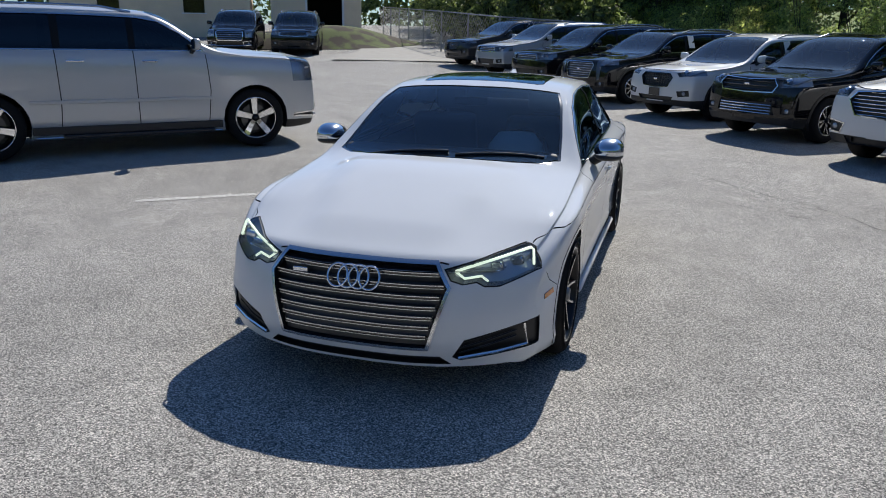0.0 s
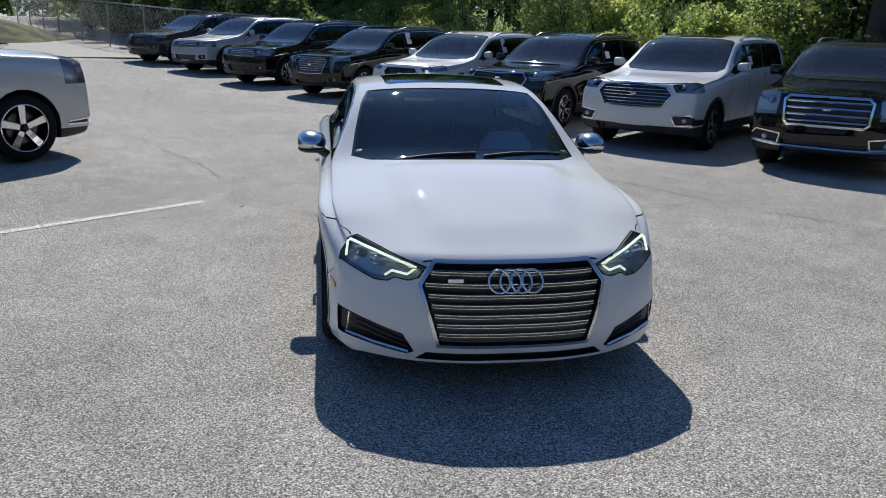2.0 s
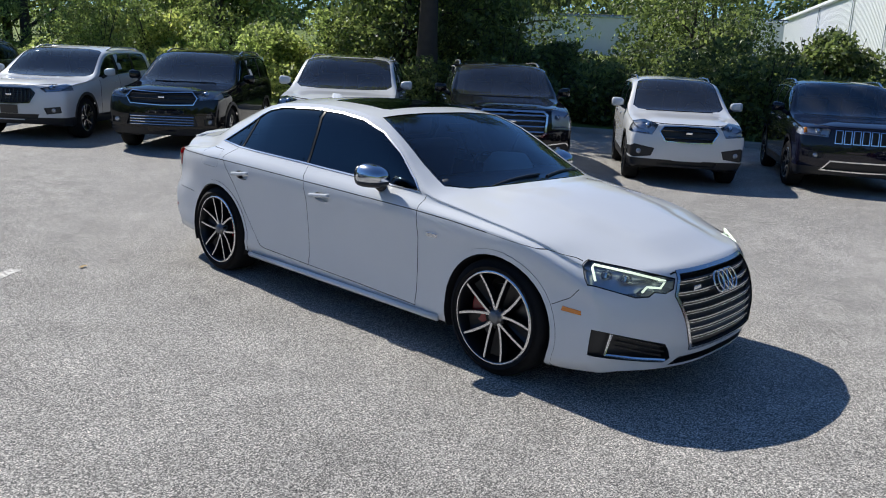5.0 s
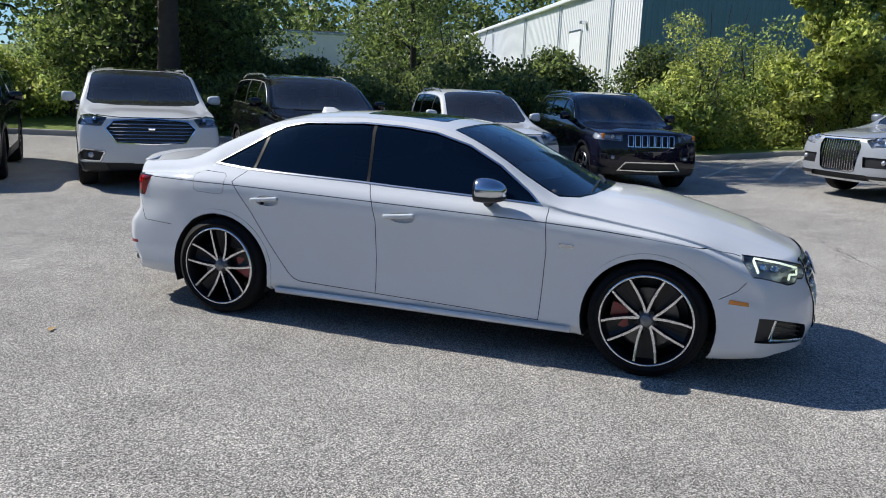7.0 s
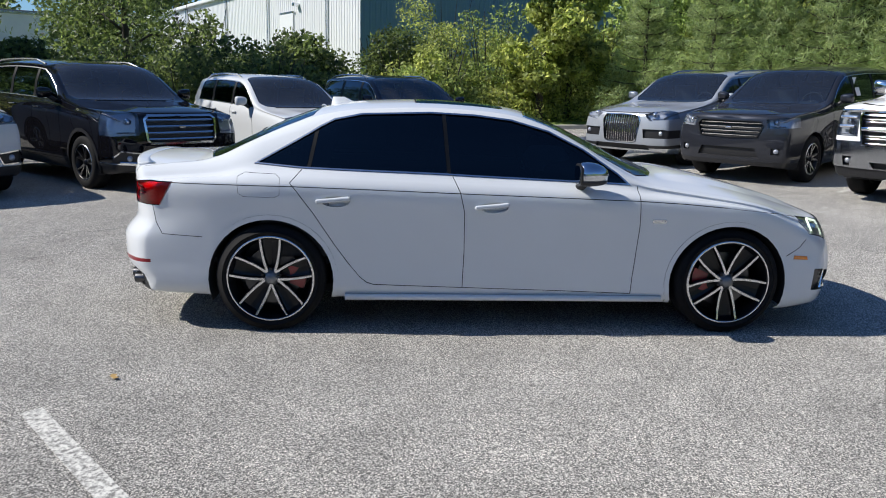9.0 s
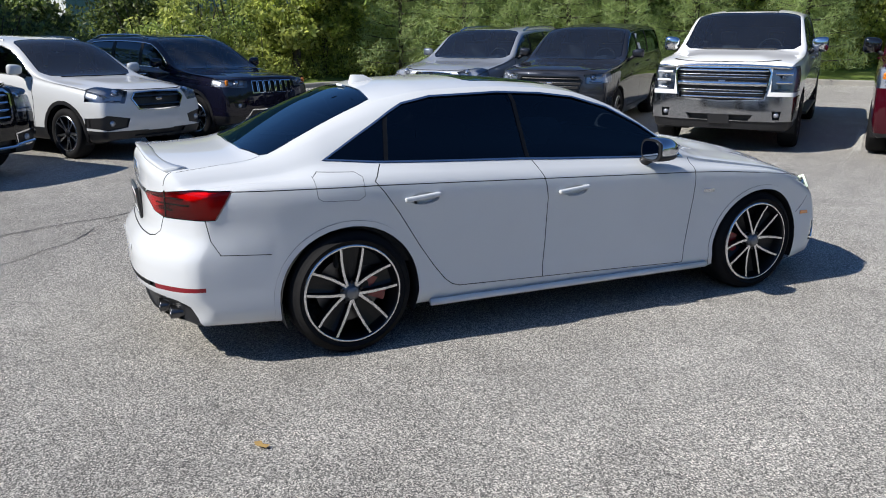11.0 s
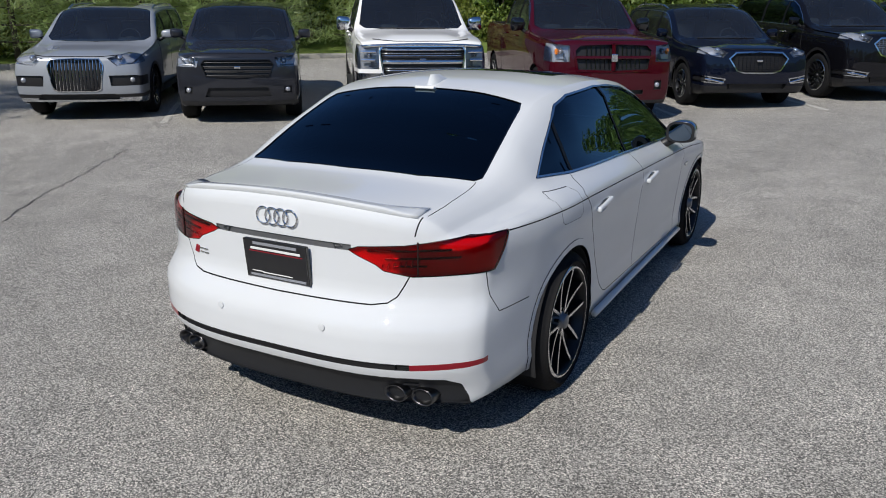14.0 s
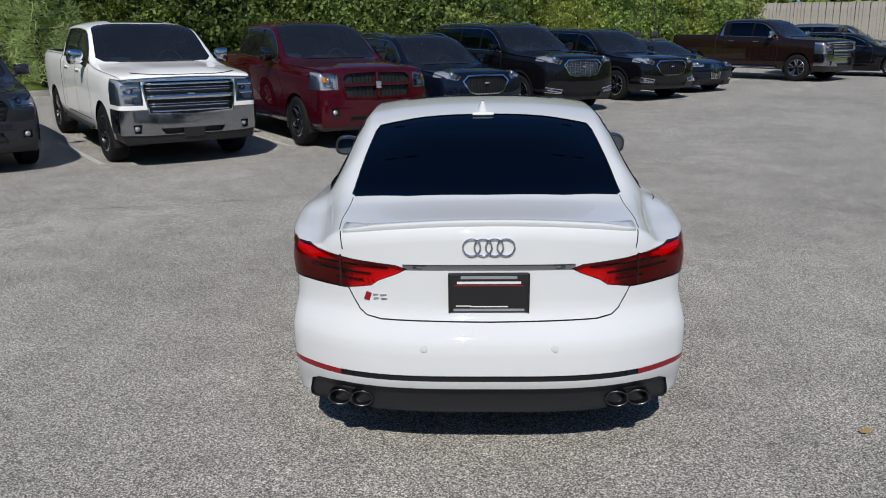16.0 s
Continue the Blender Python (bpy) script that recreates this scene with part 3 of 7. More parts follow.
    if caliper:
        bm = bmesh.new()
        a0 = math.pi * 0.02
        pts = []
        for r, x in ((rim * 0.42, h - 0.075), (rim * 0.78, h - 0.075), (rim * 0.78, h - 0.15), (rim * 0.42, h - 0.15)):
            pts.append([bm.verts.new((x, r * math.cos(a0 + 0.9 * (k / 6 - 0.5)), r * math.sin(a0 + 0.9 * (k / 6 - 0.5)))) for k in range(7)])
        for i in range(4):
            p, q = pts[i], pts[(i + 1) % 4]
            for k in range(6):
                bm.faces.new((p[k], p[k + 1], q[k + 1], q[k]))
        bm.faces.new([p[0] for p in pts])
        bm.faces.new([p[-1] for p in pts][::-1])
        bmesh.ops.recalc_face_normals(bm, faces=bm.faces)
        out["brake_caliper"] = (bm, caliper, False)
    done = {}
    for name, (bm, mat, smooth) in out.items():
        me = bpy.data.meshes.new(name)
        bm.to_mesh(me)
        bm.free()
        if smooth:
            me.polygons.foreach_set("use_smooth", [True] * len(me.polygons))
        for mt in mat if isinstance(mat, list) else [mat]:
            me.materials.append(mt)
        done[name] = me
    done["count"] = (spokes, bolts)
    WHEELS[key] = done
    return done


def add_wheels(car, meshes, wb, track, R, axle0=0.0, turn=0.0, rolls=None):
    for side in (1, -1):
        for y in (axle0, axle0 + wb):
            w = new("wheel")
            w.parent = car
            roll = random.uniform(0, 72)
            if rolls:
                roll = rolls[0 if y == axle0 else 1]
            w.matrix_basis = pose(side * track, y, R, 0, 0, (0 if side > 0 else 180) + (turn if y == axle0 else 0)) @ pose(0, 0, 0, roll, 0, 0)
            for name, me in meshes.items():
                if name == "count" or (name == "wheel_bolt" and "brake_caliper" not in meshes):
                    continue
                for k in range({"spoke": meshes["count"][0], "wheel_bolt": meshes["count"][1]}.get(name, 1)):
                    o = new(name, me)
                    o.parent = w
                    if name == "brake_caliper":
                        o.matrix_basis = pose(0, 0, 0, -roll + (180 if (side > 0) == (y != axle0) else 0), 0, 0)
                    elif k:
                        o.matrix_basis = pose(0, 0, 0, 360 * k / meshes["count"][0 if name == "spoke" else 1], 0, 0)


def wheel_well(car, y, z, R, x0, x1):
    for side in (1, -1):
        bm = bmesh.new()
        rows = []
        for x in (x0, x1):
            rows.append([bm.verts.new((side * x, y + R * math.cos(a), z + R * math.sin(a))) for a in np.linspace(-0.35, math.pi + 0.35, 22)])
        for k in range(21):
            bm.faces.new((rows[0][k], rows[0][k + 1], rows[1][k + 1], rows[1][k]))
        bm.faces.new(rows[0])
        part("wheel_well", bm, GAP, car, smooth=True)


def mirror_parts(car, side, at, size, cap, stalk=True):
    """A door mirror: cap, glass and foot."""
    sx, sy, sz = size
    bm = bmesh.new()
    bmesh.ops.create_uvsphere(bm, u_segments=24, v_segments=14, radius=1.0)
    for v in bm.verts:
        x, y, z = v.co
        y = min(y, 0.35)
        k = 1 + 0.18 * x * side
        if stalk == "long":
            z, k = max(z, -0.42), 1 + 0.10 * x * side
        v.co = Vector((math.copysign(abs(x) ** (0.8 if stalk == "long" else 0.6), x) * sx, y * sy, math.copysign(abs(z) ** (0.95 if stalk == "long" else 0.55), z) * sz * k))
    bm.transform(Matrix.Translation(at))
    m = part("mirror_housing", bm, cap, car, smooth=True)
    if stalk == "long":
        low = bmesh.new()
        bmesh.ops.create_uvsphere(low, u_segments=24, v_segments=10, radius=1.0)
        for v in low.verts:
            x, y, z = v.co
            v.co = Vector((math.copysign(abs(x) ** 0.8, x) * sx * 0.97, min(y, 0.35) * sy * 0.97, -sz * 0.50 + z * sz * 0.42))
        low.transform(Matrix.Translation(at))
        part("mirror_base", low, BLACK, m, smooth=True)
    for nm, k, dy, mt in (("mirror_rim", 0.94, 0.004, BLACK), ("mirror_glass", 0.76, 0.010, MIRRORGLASS)):
        bm = bmesh.new()
        rows = []
        for y in (-0.012, dy):
            rows.append([bm.verts.new((at[0] + sx * k * math.copysign(abs(math.cos(a)) ** 0.7, math.cos(a)), at[1] + sy * 0.35 + y, at[2] + sz * k * 0.95 * math.copysign(abs(math.sin(a)) ** 0.7, math.sin(a)))) for a in np.linspace(0, 2 * math.pi, 29)[:-1]])
        for i in range(28):
            bm.faces.new((rows[0][i], rows[0][(i + 1) % 28], rows[1][(i + 1) % 28], rows[1][i]))
        bm.faces.new(rows[1])
        bmesh.ops.recalc_face_normals(bm, faces=bm.faces)
        part(nm, bm, mt, m)
    if stalk:
        bm = tube([(at[0] - side * sx * 0.55, at[1], at[2] - sz * 0.6), (at[0] - side * (sx + 0.03), at[1] + 0.01, at[2] - sz * 1.3), (at[0] - side * (sx + 0.10), at[1] + 0.02, at[2] - sz * 1.7)], [0.035, 0.03, 0.03], 10)
        part("mirror_foot", bm, BLACK, m, smooth=True)
    return m


def door_handle(car, side, x, y, z, mat, long=0.2, tilt=4.0):
    bm = box(0.022, long, 0.026, (side * (x + 0.028), y, z), 0.010, (-tilt, 0, 0), 3)
    for q in (-0.42, 0.42):
        box(0.045, 0.026, 0.022, (side * (x + 0.008), y + long * q, z + math.sin(radians(-tilt)) * long * q), 0.006, None, 2, bm)
    return part("door_handle", bm, mat, car)


def steering_wheel(car, at):
    bm = tube([(0.185 * math.cos(a), 0, 0.185 * math.sin(a)) for a in np.linspace(0, 2 * math.pi, 25)[:-1]], 0.016, 8, None, True)
    box(0.34, 0.03, 0.05, (0, 0, 0), 0.012, None, 2, bm)
    box(0.13, 0.05, 0.12, (0, 0, -0.01), 0.02, None, 2, bm)
    bm.transform(pose(*at, -25, 0, 0))
    return part("steering_wheel", bm, INTERIOR, car, smooth=True)


def seat(car, at, w=0.5):
    bm = box(w, 0.5, 0.16, (0, 0, 0), 0.05, None, 3)
    box(w, 0.14, 0.62, (0, 0.27, 0.34), 0.05, (14, 0, 0), 3, bm)
    box(w * 0.5, 0.10, 0.2, (0, 0.38, 0.76), 0.04, (10, 0, 0), 3, bm)
    bm.transform(Matrix.Translation(at))
    return part("seat", bm, LEATHER, car, smooth=True)


# ---- the white sedan in the middle of the lot ----
def hood_relief(x, y):
    k = smoothstep(-0.93, -0.6, y) * (1 - smoothstep(0.2, 0.45, y))
    edge = 0.36 + 0.16 * smoothstep(-0.8, 0.4, y)
    return k * 0.019 * (1 - smoothstep(edge - 0.02, edge + 0.03, x))


SEDAN = dict(
    yf=-0.935, yr=3.845, edge=0.05, crown=2.5,
    tum=[(-0.935, 0.55), (1.6, 0.55), (1.9, 0.56), (2.3, 0.60), (2.6, 0.72), (2.9, 0.87), (3.1, 1.0), (3.3, 1.12), (3.55, 1.15), (3.845, 1.4)],
    inset=[(-0.935, 0.07), (0.3, 0.078), (1.8, 0.078), (2.3, 0.088), (2.6, 0.106), (2.9, 0.138), (3.1, 0.148), (3.3, 0.155), (3.55, 0.15), (3.845, 0.13)],
    sill=[(-0.935, 1.0), (-0.5, 0.985), (-0.1, 0.96), (0.5, 0.955), (2.4, 0.955), (3.2, 0.965), (3.6, 0.99), (3.845, 1.005)],
    ridge=[(-0.935, 0.60), (-0.7, 0.68), (-0.42, 0.748), (-0.2, 0.784), (0.06, 0.811), (0.32, 0.831), (0.607, 0.845), (1.1, 0.858), (1.687, 0.874), (2.2, 0.889), (2.681, 0.902), (3.05, 0.906), (3.4, 0.905), (3.6, 0.893), (3.845, 0.87)],
    W=[(-0.935, 0.815), (-0.6, 0.872), (-0.3, 0.905), (0, 0.92), (0.5, 0.915), (1.4, 0.912), (2.3, 0.915), (2.8, 0.917), (3.2, 0.893), (3.55, 0.852), (3.845, 0.812)],
    zb=[(-0.935, 0.175), (-0.5, 0.15), (0.4, 0.185), (1.4, 0.195), (2.4, 0.205), (3.25, 0.21), (3.845, 0.222)],
    zg=[(-0.935, 0.668), (-0.6, 0.731), (-0.39, 0.774), (0.06, 0.838), (0.45, 0.893), (0.67, 0.922), (1.6, 0.960), (2.64, 0.991), (2.9, 0.992), (3.2, 0.95), (3.55, 0.925), (3.845, 0.908)],
    zr=[(-0.935, 0.668), (0.06, 0.845), (0.45, 0.90), (0.58, 0.935), (0.74, 1.02), (0.93, 1.145), (1.14, 1.255), (1.37, 1.322), (1.6, 1.347), (1.87, 1.357), (2.28, 1.342), (2.52, 1.305), (2.75, 1.225), (3.0, 1.115), (3.2, 1.035), (3.35, 1.005), (3.55, 0.99), (3.845, 0.965)],
    zt=[(-0.935, 0.692), (-0.75, 0.745), (-0.55, 0.799), (-0.16, 0.886), (0.1, 0.938), (0.36, 0.972), (0.44, 0.995), (0.8, 1.165), (1.1, 1.295), (1.3, 1.358), (1.55, 1.388), (1.9, 1.403), (2.3, 1.388), (2.55, 1.35), (2.75, 1.285), (3.05, 1.15), (3.25, 1.062), (3.35, 1.035), (3.55, 1.026), (3.75, 1.024), (3.845, 1.01)],
    sweep=lambda x: 0.30 * (x / 0.815) ** 2.7, lean=lambda z: 0.13 * max(0.0, (z - 0.40) / 0.32) ** 1.7 + 0.05 * max(0.0, (0.30 - z) / 0.15),
    back=lambda x: 0.235 * (x / 0.82) ** 3.4, rlean=lambda z: 0.085 * smoothstep(0.54, 0.68, z) + 0.07 * (1 - smoothstep(0.28, 0.40, z)),
    hood_relief=hood_relief)


DARKTIP = plain("dark_chrome", (0.12, 0.12, 0.125), 0.28, 1.0)


def hero_sedan():
    car = tagged(new("sedan"), "glossy white four-door sedan with dark tinted windows and twin-spoke wheels", "car")
    sh = Shell(SEDAN, True)
    # wheel openings
    for sd in "LR":
        for y, r in ((0.0, 0.372), (2.825, 0.376)):
            p = sh.panel("arch", [(sd, circle(y, 0.318, r, 40))])
            sh.drop(p)
    lips = [sh.panel("arch_lip", [(sd, circle(y, 0.318, r + 0.030, 40))]) for sd in "LR" for y, r in ((0.0, 0.372), (2.825, 0.376))]
    # grille, intakes
    hexa = [(0.375, 0.668), (-0.375, 0.668), (-0.44, 0.572), (-0.36, 0.298), (0.36, 0.298), (0.44, 0.572)]
    grille = sh.panel("grille", [("F", hexa)], 0.5)
    frame = sh.panel("grille_frame", [("F", grown(hexa, 0.016))], 0.5)
    fog = [(-0.86, 0.415), (-0.80, 0.405), (-0.53, 0.335), (-0.475, 0.245), (-0.51, 0.226), (-0.86, 0.275)]
    fogs = [sh.panel("air_intake", [("F", fog), ("R", [(-1.0, 0.1), (-0.56, 0.1), (-0.60, 0.6), (-1.0, 0.6)])], 0.6), sh.panel("air_intake", [("F", mirrored(fog)), ("L", [(-1.0, 0.1), (-0.56, 0.1), (-0.60, 0.6), (-1.0, 0.6)])], 0.6)]
    low = sh.panel("lower_intake", [("F", [(-0.42, 0.248), (-0.47, 0.205), (0.47, 0.205), (0.42, 0.248)])], 0.4)
    # lamps
    head = [(-0.425, 0.650), (-0.455, 0.608), (-0.505, 0.592), (-0.565, 0.600), (-0.60, 0.580), (-0.66, 0.578), (-0.80, 0.628), (-0.95, 0.650), (-0.95, 0.742), (-0.80, 0.744), (-0.62, 0.702)]
    hside = [(-1.0, 0.5), (-0.575, 0.5), (-0.545, 0.62), (-0.475, 0.705), (-0.47, 0.73), (-0.50, 0.9), (-1.0, 0.9)]
    heads = [sh.panel("headlight", [("F", head), ("R", hside)], 0.62), sh.panel("headlight", [("F", mirrored(head)), ("L", hside)], 0.62)]
    rims = [sh.panel("headlight_surround", [("F", grown(head, 0.006)), ("R", grown(hside, 0.006))], 0.64), sh.panel("headlight_surround", [("F", mirrored(grown(head, 0.006))), ("L", grown(hside, 0.006))], 0.64)]
    tail = [(0.33, 0.838), (0.36, 0.822), (0.44, 0.790), (0.47, 0.768), (0.575, 0.750), (0.70, 0.757), (1.0, 0.772), (1.0, 0.902), (0.74, 0.900), (0.55, 0.868), (0.37, 0.852)]
    tside = [(3.40, 0.912), (3.475, 0.78), (3.53, 0.70), (4.2, 0.70), (4.2, 1.0), (3.355, 1.0)]
    tails = [sh.panel("tail_light", [("B", tail), ("L", tside)], 0.6), sh.panel("tail_light", [("B", mirrored(tail)), ("R", tside)], 0.6)]
    trim = [sh.panel("tail_light_gap", [("B", grown(tail, 0.003)), ("L", grown(tside, 0.006))], 0.6), sh.panel("tail_light_gap", [("B", mirrored(grown(tail, 0.003))), ("R", grown(tside, 0.006))], 0.6)]
    # rear bumper bands
    refl = [(0.60, 0.424), (0.60, 0.399), (0.74, 0.404), (0.90, 0.418), (0.90, 0.436)]
    rside = [(3.55, 0.3), (4.2, 0.3), (4.2, 0.6), (3.55, 0.6)]
    refls = [sh.panel("reflector", [("B", refl), ("L", rside)], 0.5), sh.panel("reflector", [("B", mirrored(refl)), ("R", rside)], 0.5)]
    strip = sh.panel("bumper_strip", [("B", [(-0.60, 0.425), (-0.60, 0.400), (0.60, 0.400), (0.60, 0.425)])], 0.5)
    diff = sh.panel("diffuser", [("B", [(-0.768, 0.26), (-0.75, 0.325), (-0.71, 0.352), (-0.6, 0.362), (0.6, 0.362), (0.71, 0.352), (0.75, 0.325), (0.768, 0.26), (0.775, 0.1), (-0.775, 0.1)])], 0.31)
    bar = sh.panel("boot_trim", [("B", [(-0.34, 0.858), (0.34, 0.858), (0.34, 0.834), (-0.34, 0.834)])], 0.3)
    # glass
    dlo = [(2.905, 1.018), (2.64, 1.000), (1.81, 0.978), (1.6, 0.968), (0.665, 0.934), (0.725, 0.985), (0.927, 1.121), (1.141, 1.226), (1.369, 1.289), (1.592, 1.314), (1.868, 1.325), (2.285, 1.309), (2.45, 1.275), (2.53, 1.235), (2.62, 1.18)]
    side_glass, pillars, chromes = {}, {}, {}
    for sd in "LR":
        g1 = [(0.60, 0.85), (1.733, 0.85), (1.783, 1.4), (0.60, 1.4)]
        g2 = [(1.757, 0.85), (2.615, 0.85), (2.512, 1.4), (1.807, 1.4)]
        g3 = [(2.640, 0.85), (3.2, 0.85), (3.2, 1.4), (2.535, 1.4)]
        side_glass[sd] = [sh.panel("g", [(sd, dlo), (sd, g)]) for g in (g1, g2, g3)]
        pillars[sd] = [sh.panel("pillar", [(sd, dlo), (sd, [(1.6, 0.8), (1.9, 0.8), (1.9, 1.4), (1.6, 1.4)])]), sh.panel("pillar", [(sd, dlo)])]
        chromes[sd] = sh.panel("chrome", [(sd, grown(dlo, 0.009))])
    wind = [(0, 0.375), (0.25, 0.385), (0.45, 0.42), (0.60, 0.475), (0.70, 0.575), (0.668, 0.80), (0.612, 1.10), (0.565, 1.265), (0.30, 1.235), (0, 1.225)]
    wind = wind + [(-x, y) for x, y in wind[-2:0:-1]]
    screen = sh.panel("windshield", [("T", wind)])
    seal = sh.panel("windshield_seal", [("T", grown(wind, 0.016))])
    rear = [(0, 3.268), (0.35, 3.257), (0.588, 3.205), (0.606, 3.175), (0.58, 2.92), (0.548, 2.66), (0.53, 2.602), (0.3, 2.575), (0, 2.565)]
    rear = rear + [(-x, y) for x, y in rear[-2:0:-1]]
    rglass = sh.panel("rear_window", [("T", rear)])
    rseal = sh.panel("rear_seal", [("T", grown(rear, 0.008))])
    roof = [(0.40, 1.40), (-0.40, 1.40), (-0.43, 1.43), (-0.43, 1.92), (-0.40, 1.95), (0.40, 1.95), (0.43, 1.92), (0.43, 1.43)]
    sunroof = sh.panel("sunroof", [("T", roof)])
    sunrim = sh.panel("sunroof_gap", [("T", grown(roof, 0.010))])
    # gaps between panels
    gap = None
    for sd in "LR":
        gap = sh.line(sd, [(0.06, 0.803), (0.32, 0.823), (0.607, 0.837), (1.1, 0.850), (1.687, 0.866), (2.2, 0.881), (2.681, 0.894), (3.05, 0.898), (3.40, 0.898)], 0.005, gap)
        sh.line(sd, [(-0.455, 0.728), (-0.42, 0.739), (-0.2, 0.776), (0.06, 0.803)], 0.0022, gap)
        sh.line(sd, [(0.60, 0.915), (0.596, 0.84), (0.587, 0.68), (0.60, 0.45), (0.614, 0.252)], 0.0045, gap)
        sh.line(sd, [(1.735, 0.962), (1.69, 0.87), (1.663, 0.752), (1.658, 0.5), (1.664, 0.283)], 0.0045, gap)
        sh.line(sd, [(2.64, 0.985), (2.70, 0.915), (2.655, 0.86), (2.567, 0.739), (2.442, 0.545), (2.36, 0.43), (2.292, 0.346), (2.25, 0.313), (2.205, 0.299), (1.664, 0.283), (1.1, 0.268), (0.614, 0.252)], 0.0045, gap)
        sh.line(sd, [(3.53, 0.77), (3.51, 0.66), (3.47, 0.59), (3.23, 0.578)], 0.004, gap)
        sh.line(sd, [(-0.50, 0.60), (-0.46, 0.55), (-0.37, 0.50)], 0.004, gap)
    fuel = [(2.76, 0.845), (2.79, 0.828), (2.97, 0.832), (3.0, 0.85), (3.01, 0.945), (2.975, 0.965), (2.79, 0.96), (2.76, 0.94), (2.76, 0.845)]
    sh.line("R", fuel, 0.002, gap)
    sh.line("B", [(0.596, 0.97), (0.585, 0.905)], 0.005, gap, 0.5)
    sh.line("B", [(-0.596, 0.97), (-0.585, 0.905)], 0.005, gap, 0.5)
    sh.line("B", [(0.568, 0.755), (0.545, 0.71), (0.52, 0.667), (0.49, 0.645), (0.43, 0.635), (0, 0.630), (-0.43, 0.635), (-0.49, 0.645), (-0.52, 0.667), (-0.545, 0.71), (-0.568, 0.755)], 0.005, gap, 0.4)
    for q in (1, -1):
        sh.line("T", [(q * 0.603, 3.215), (q * 0.612, 3.5), (q * 0.605, 3.62)], 0.0035, gap)
    sh.line("F", [(-0.43, 0.672), (-0.40, 0.677), (0.40, 0.677), (0.43, 0.672)], 0.006, gap, 0.45)
    mk = [sh.panel("side_marker", [(sd, [(-0.425, 0.502), (-0.52, 0.492), (-0.525, 0.470), (-0.42, 0.478)])]) for sd in "RL"]
    # doors as panels of their own
    fd = [(0.60, 0.918), (0.596, 0.84), (0.587, 0.68), (0.60, 0.45), (0.614, 0.252), (1.664, 0.283), (1.658, 0.5), (1.663, 0.752), (1.69, 0.87), (1.735, 0.962), (1.6, 0.951), (0.70, 0.918)]
    rdr = [(1.735, 0.960), (1.69, 0.87), (1.663, 0.752), (1.658, 0.5), (1.664, 0.283), (2.205, 0.299), (2.25, 0.313), (2.292, 0.346), (2.36, 0.43), (2.442, 0.545), (2.567, 0.739), (2.655, 0.86), (2.70, 0.915), (2.64, 0.982)]
    scoops = {}
    for sd in "LR":
        for k, yc, zc in (("front", 1.485, 0.785), ("rear", 2.43, 0.81)):
            scoops[sd, k] = sh.panel("handle_scoop", [(sd, [(yc + 0.085 * math.cos(a), zc + 0.034 * math.sin(a)) for a in np.linspace(0, 2 * math.pi, 19)[:-1]])])
    doors = {(sd, k): sh.panel("door", [(sd, poly)]) for sd in "LR" for k, poly in (("front", fd), ("rear", rdr))}
    boot = sh.panel("boot", [("T", [(0.603, 3.29), (-0.603, 3.29), (-0.603, 3.62), (0.603, 3.62)])])

    take = lambda pids, name, mat, **k: sh.take(pids if isinstance(pids, list) else [pids], name, mat, k.pop("parent", car), **k)
    body = take([0, boot], "body", WHITE)
    for (sd, k), pid in doors.items():
        d = take(pid, "door", WHITE)
        q = 1 if sd == "L" else -1
        door_handle(d, q, 0.905, 1.50 if k == "front" else 2.445, 0.795 if k == "front" else 0.82, WHITE, 0.205, 6)
        take(scoops[sd, k], "handle_scoop", WHITE, push=(-q * 0.032, 0, 0), parent=d)
    for p in lips:
        take(p, "arch_lip", WHITE, depth=-0.003)
    take(gap, "panel_gap", GAP, depth=0.006)
    take(grille, "grille_backing", BLACK, push=(0, 0.05, 0))
    take(frame, "grille_frame", SATIN, depth=-0.006)
    take(low, "lower_intake", BLACK, push=(0, 0.05, 0))
    for p in fogs:
        take(p, "air_intake", BLACK, push=(0, 0.045, 0))
    for p in heads:
        take(p, "headlight_lens", CLEAR, label="clear headlight lens")
        take(p, "headlight_bowl", LAMPIN, push=(0, 0.07, 0.0), rim=True)
    for p in rims + trim:
        take(p, "lamp_gap", GAP, depth=0.005)
    for p in tails:
        lens = take(p, "tail_light", TAILRED, label="glossy red tail light lens", depth=-0.003)
        take(p, "tail_light_bowl", TAILBOWL, push=(0, -0.020, 0), parent=lens)
    for p in refls:
        take(p, "reflector", REFLECT, label="red bumper reflector")
    take(strip, "bumper_strip", BLACK, depth=0.012)
    take(diff, "diffuser", DIFFUSER, depth=0.012)
    take(bar, "boot_trim", TRIMGREY, depth=0.008)
    for sd in "LR":
        for p, nm in zip(side_glass[sd], ("front_door_window", "rear_door_window", "quarter_window")):
            take(p, nm, TINT, depth=0.004, label="dark tinted glass")
        for p in pillars[sd]:
            take(p, "window_pillar", PILLAR, depth=0.001)
        take(chromes[sd], "window_trim", SATIN, depth=-0.004, label="satin metal window trim")
    take(screen, "windshield", SCREEN, depth=0.002)
    take(seal, "windshield_seal", GLOSSBLACK, depth=0.003)
    take(rglass, "rear_window", REARSCREEN, depth=0.003)
    take(rseal, "rear_window_seal", GLOSSBLACK, depth=0.003)
    take(sunroof, "sunroof_glass", ROOFGLASS, label="dark glass sunroof")
    take(sunrim, "sunroof_gap", GAP, depth=0.008)
    for p in mk:
        take(p, "side_marker", AMBER, depth=-0.003, label="amber side marker")

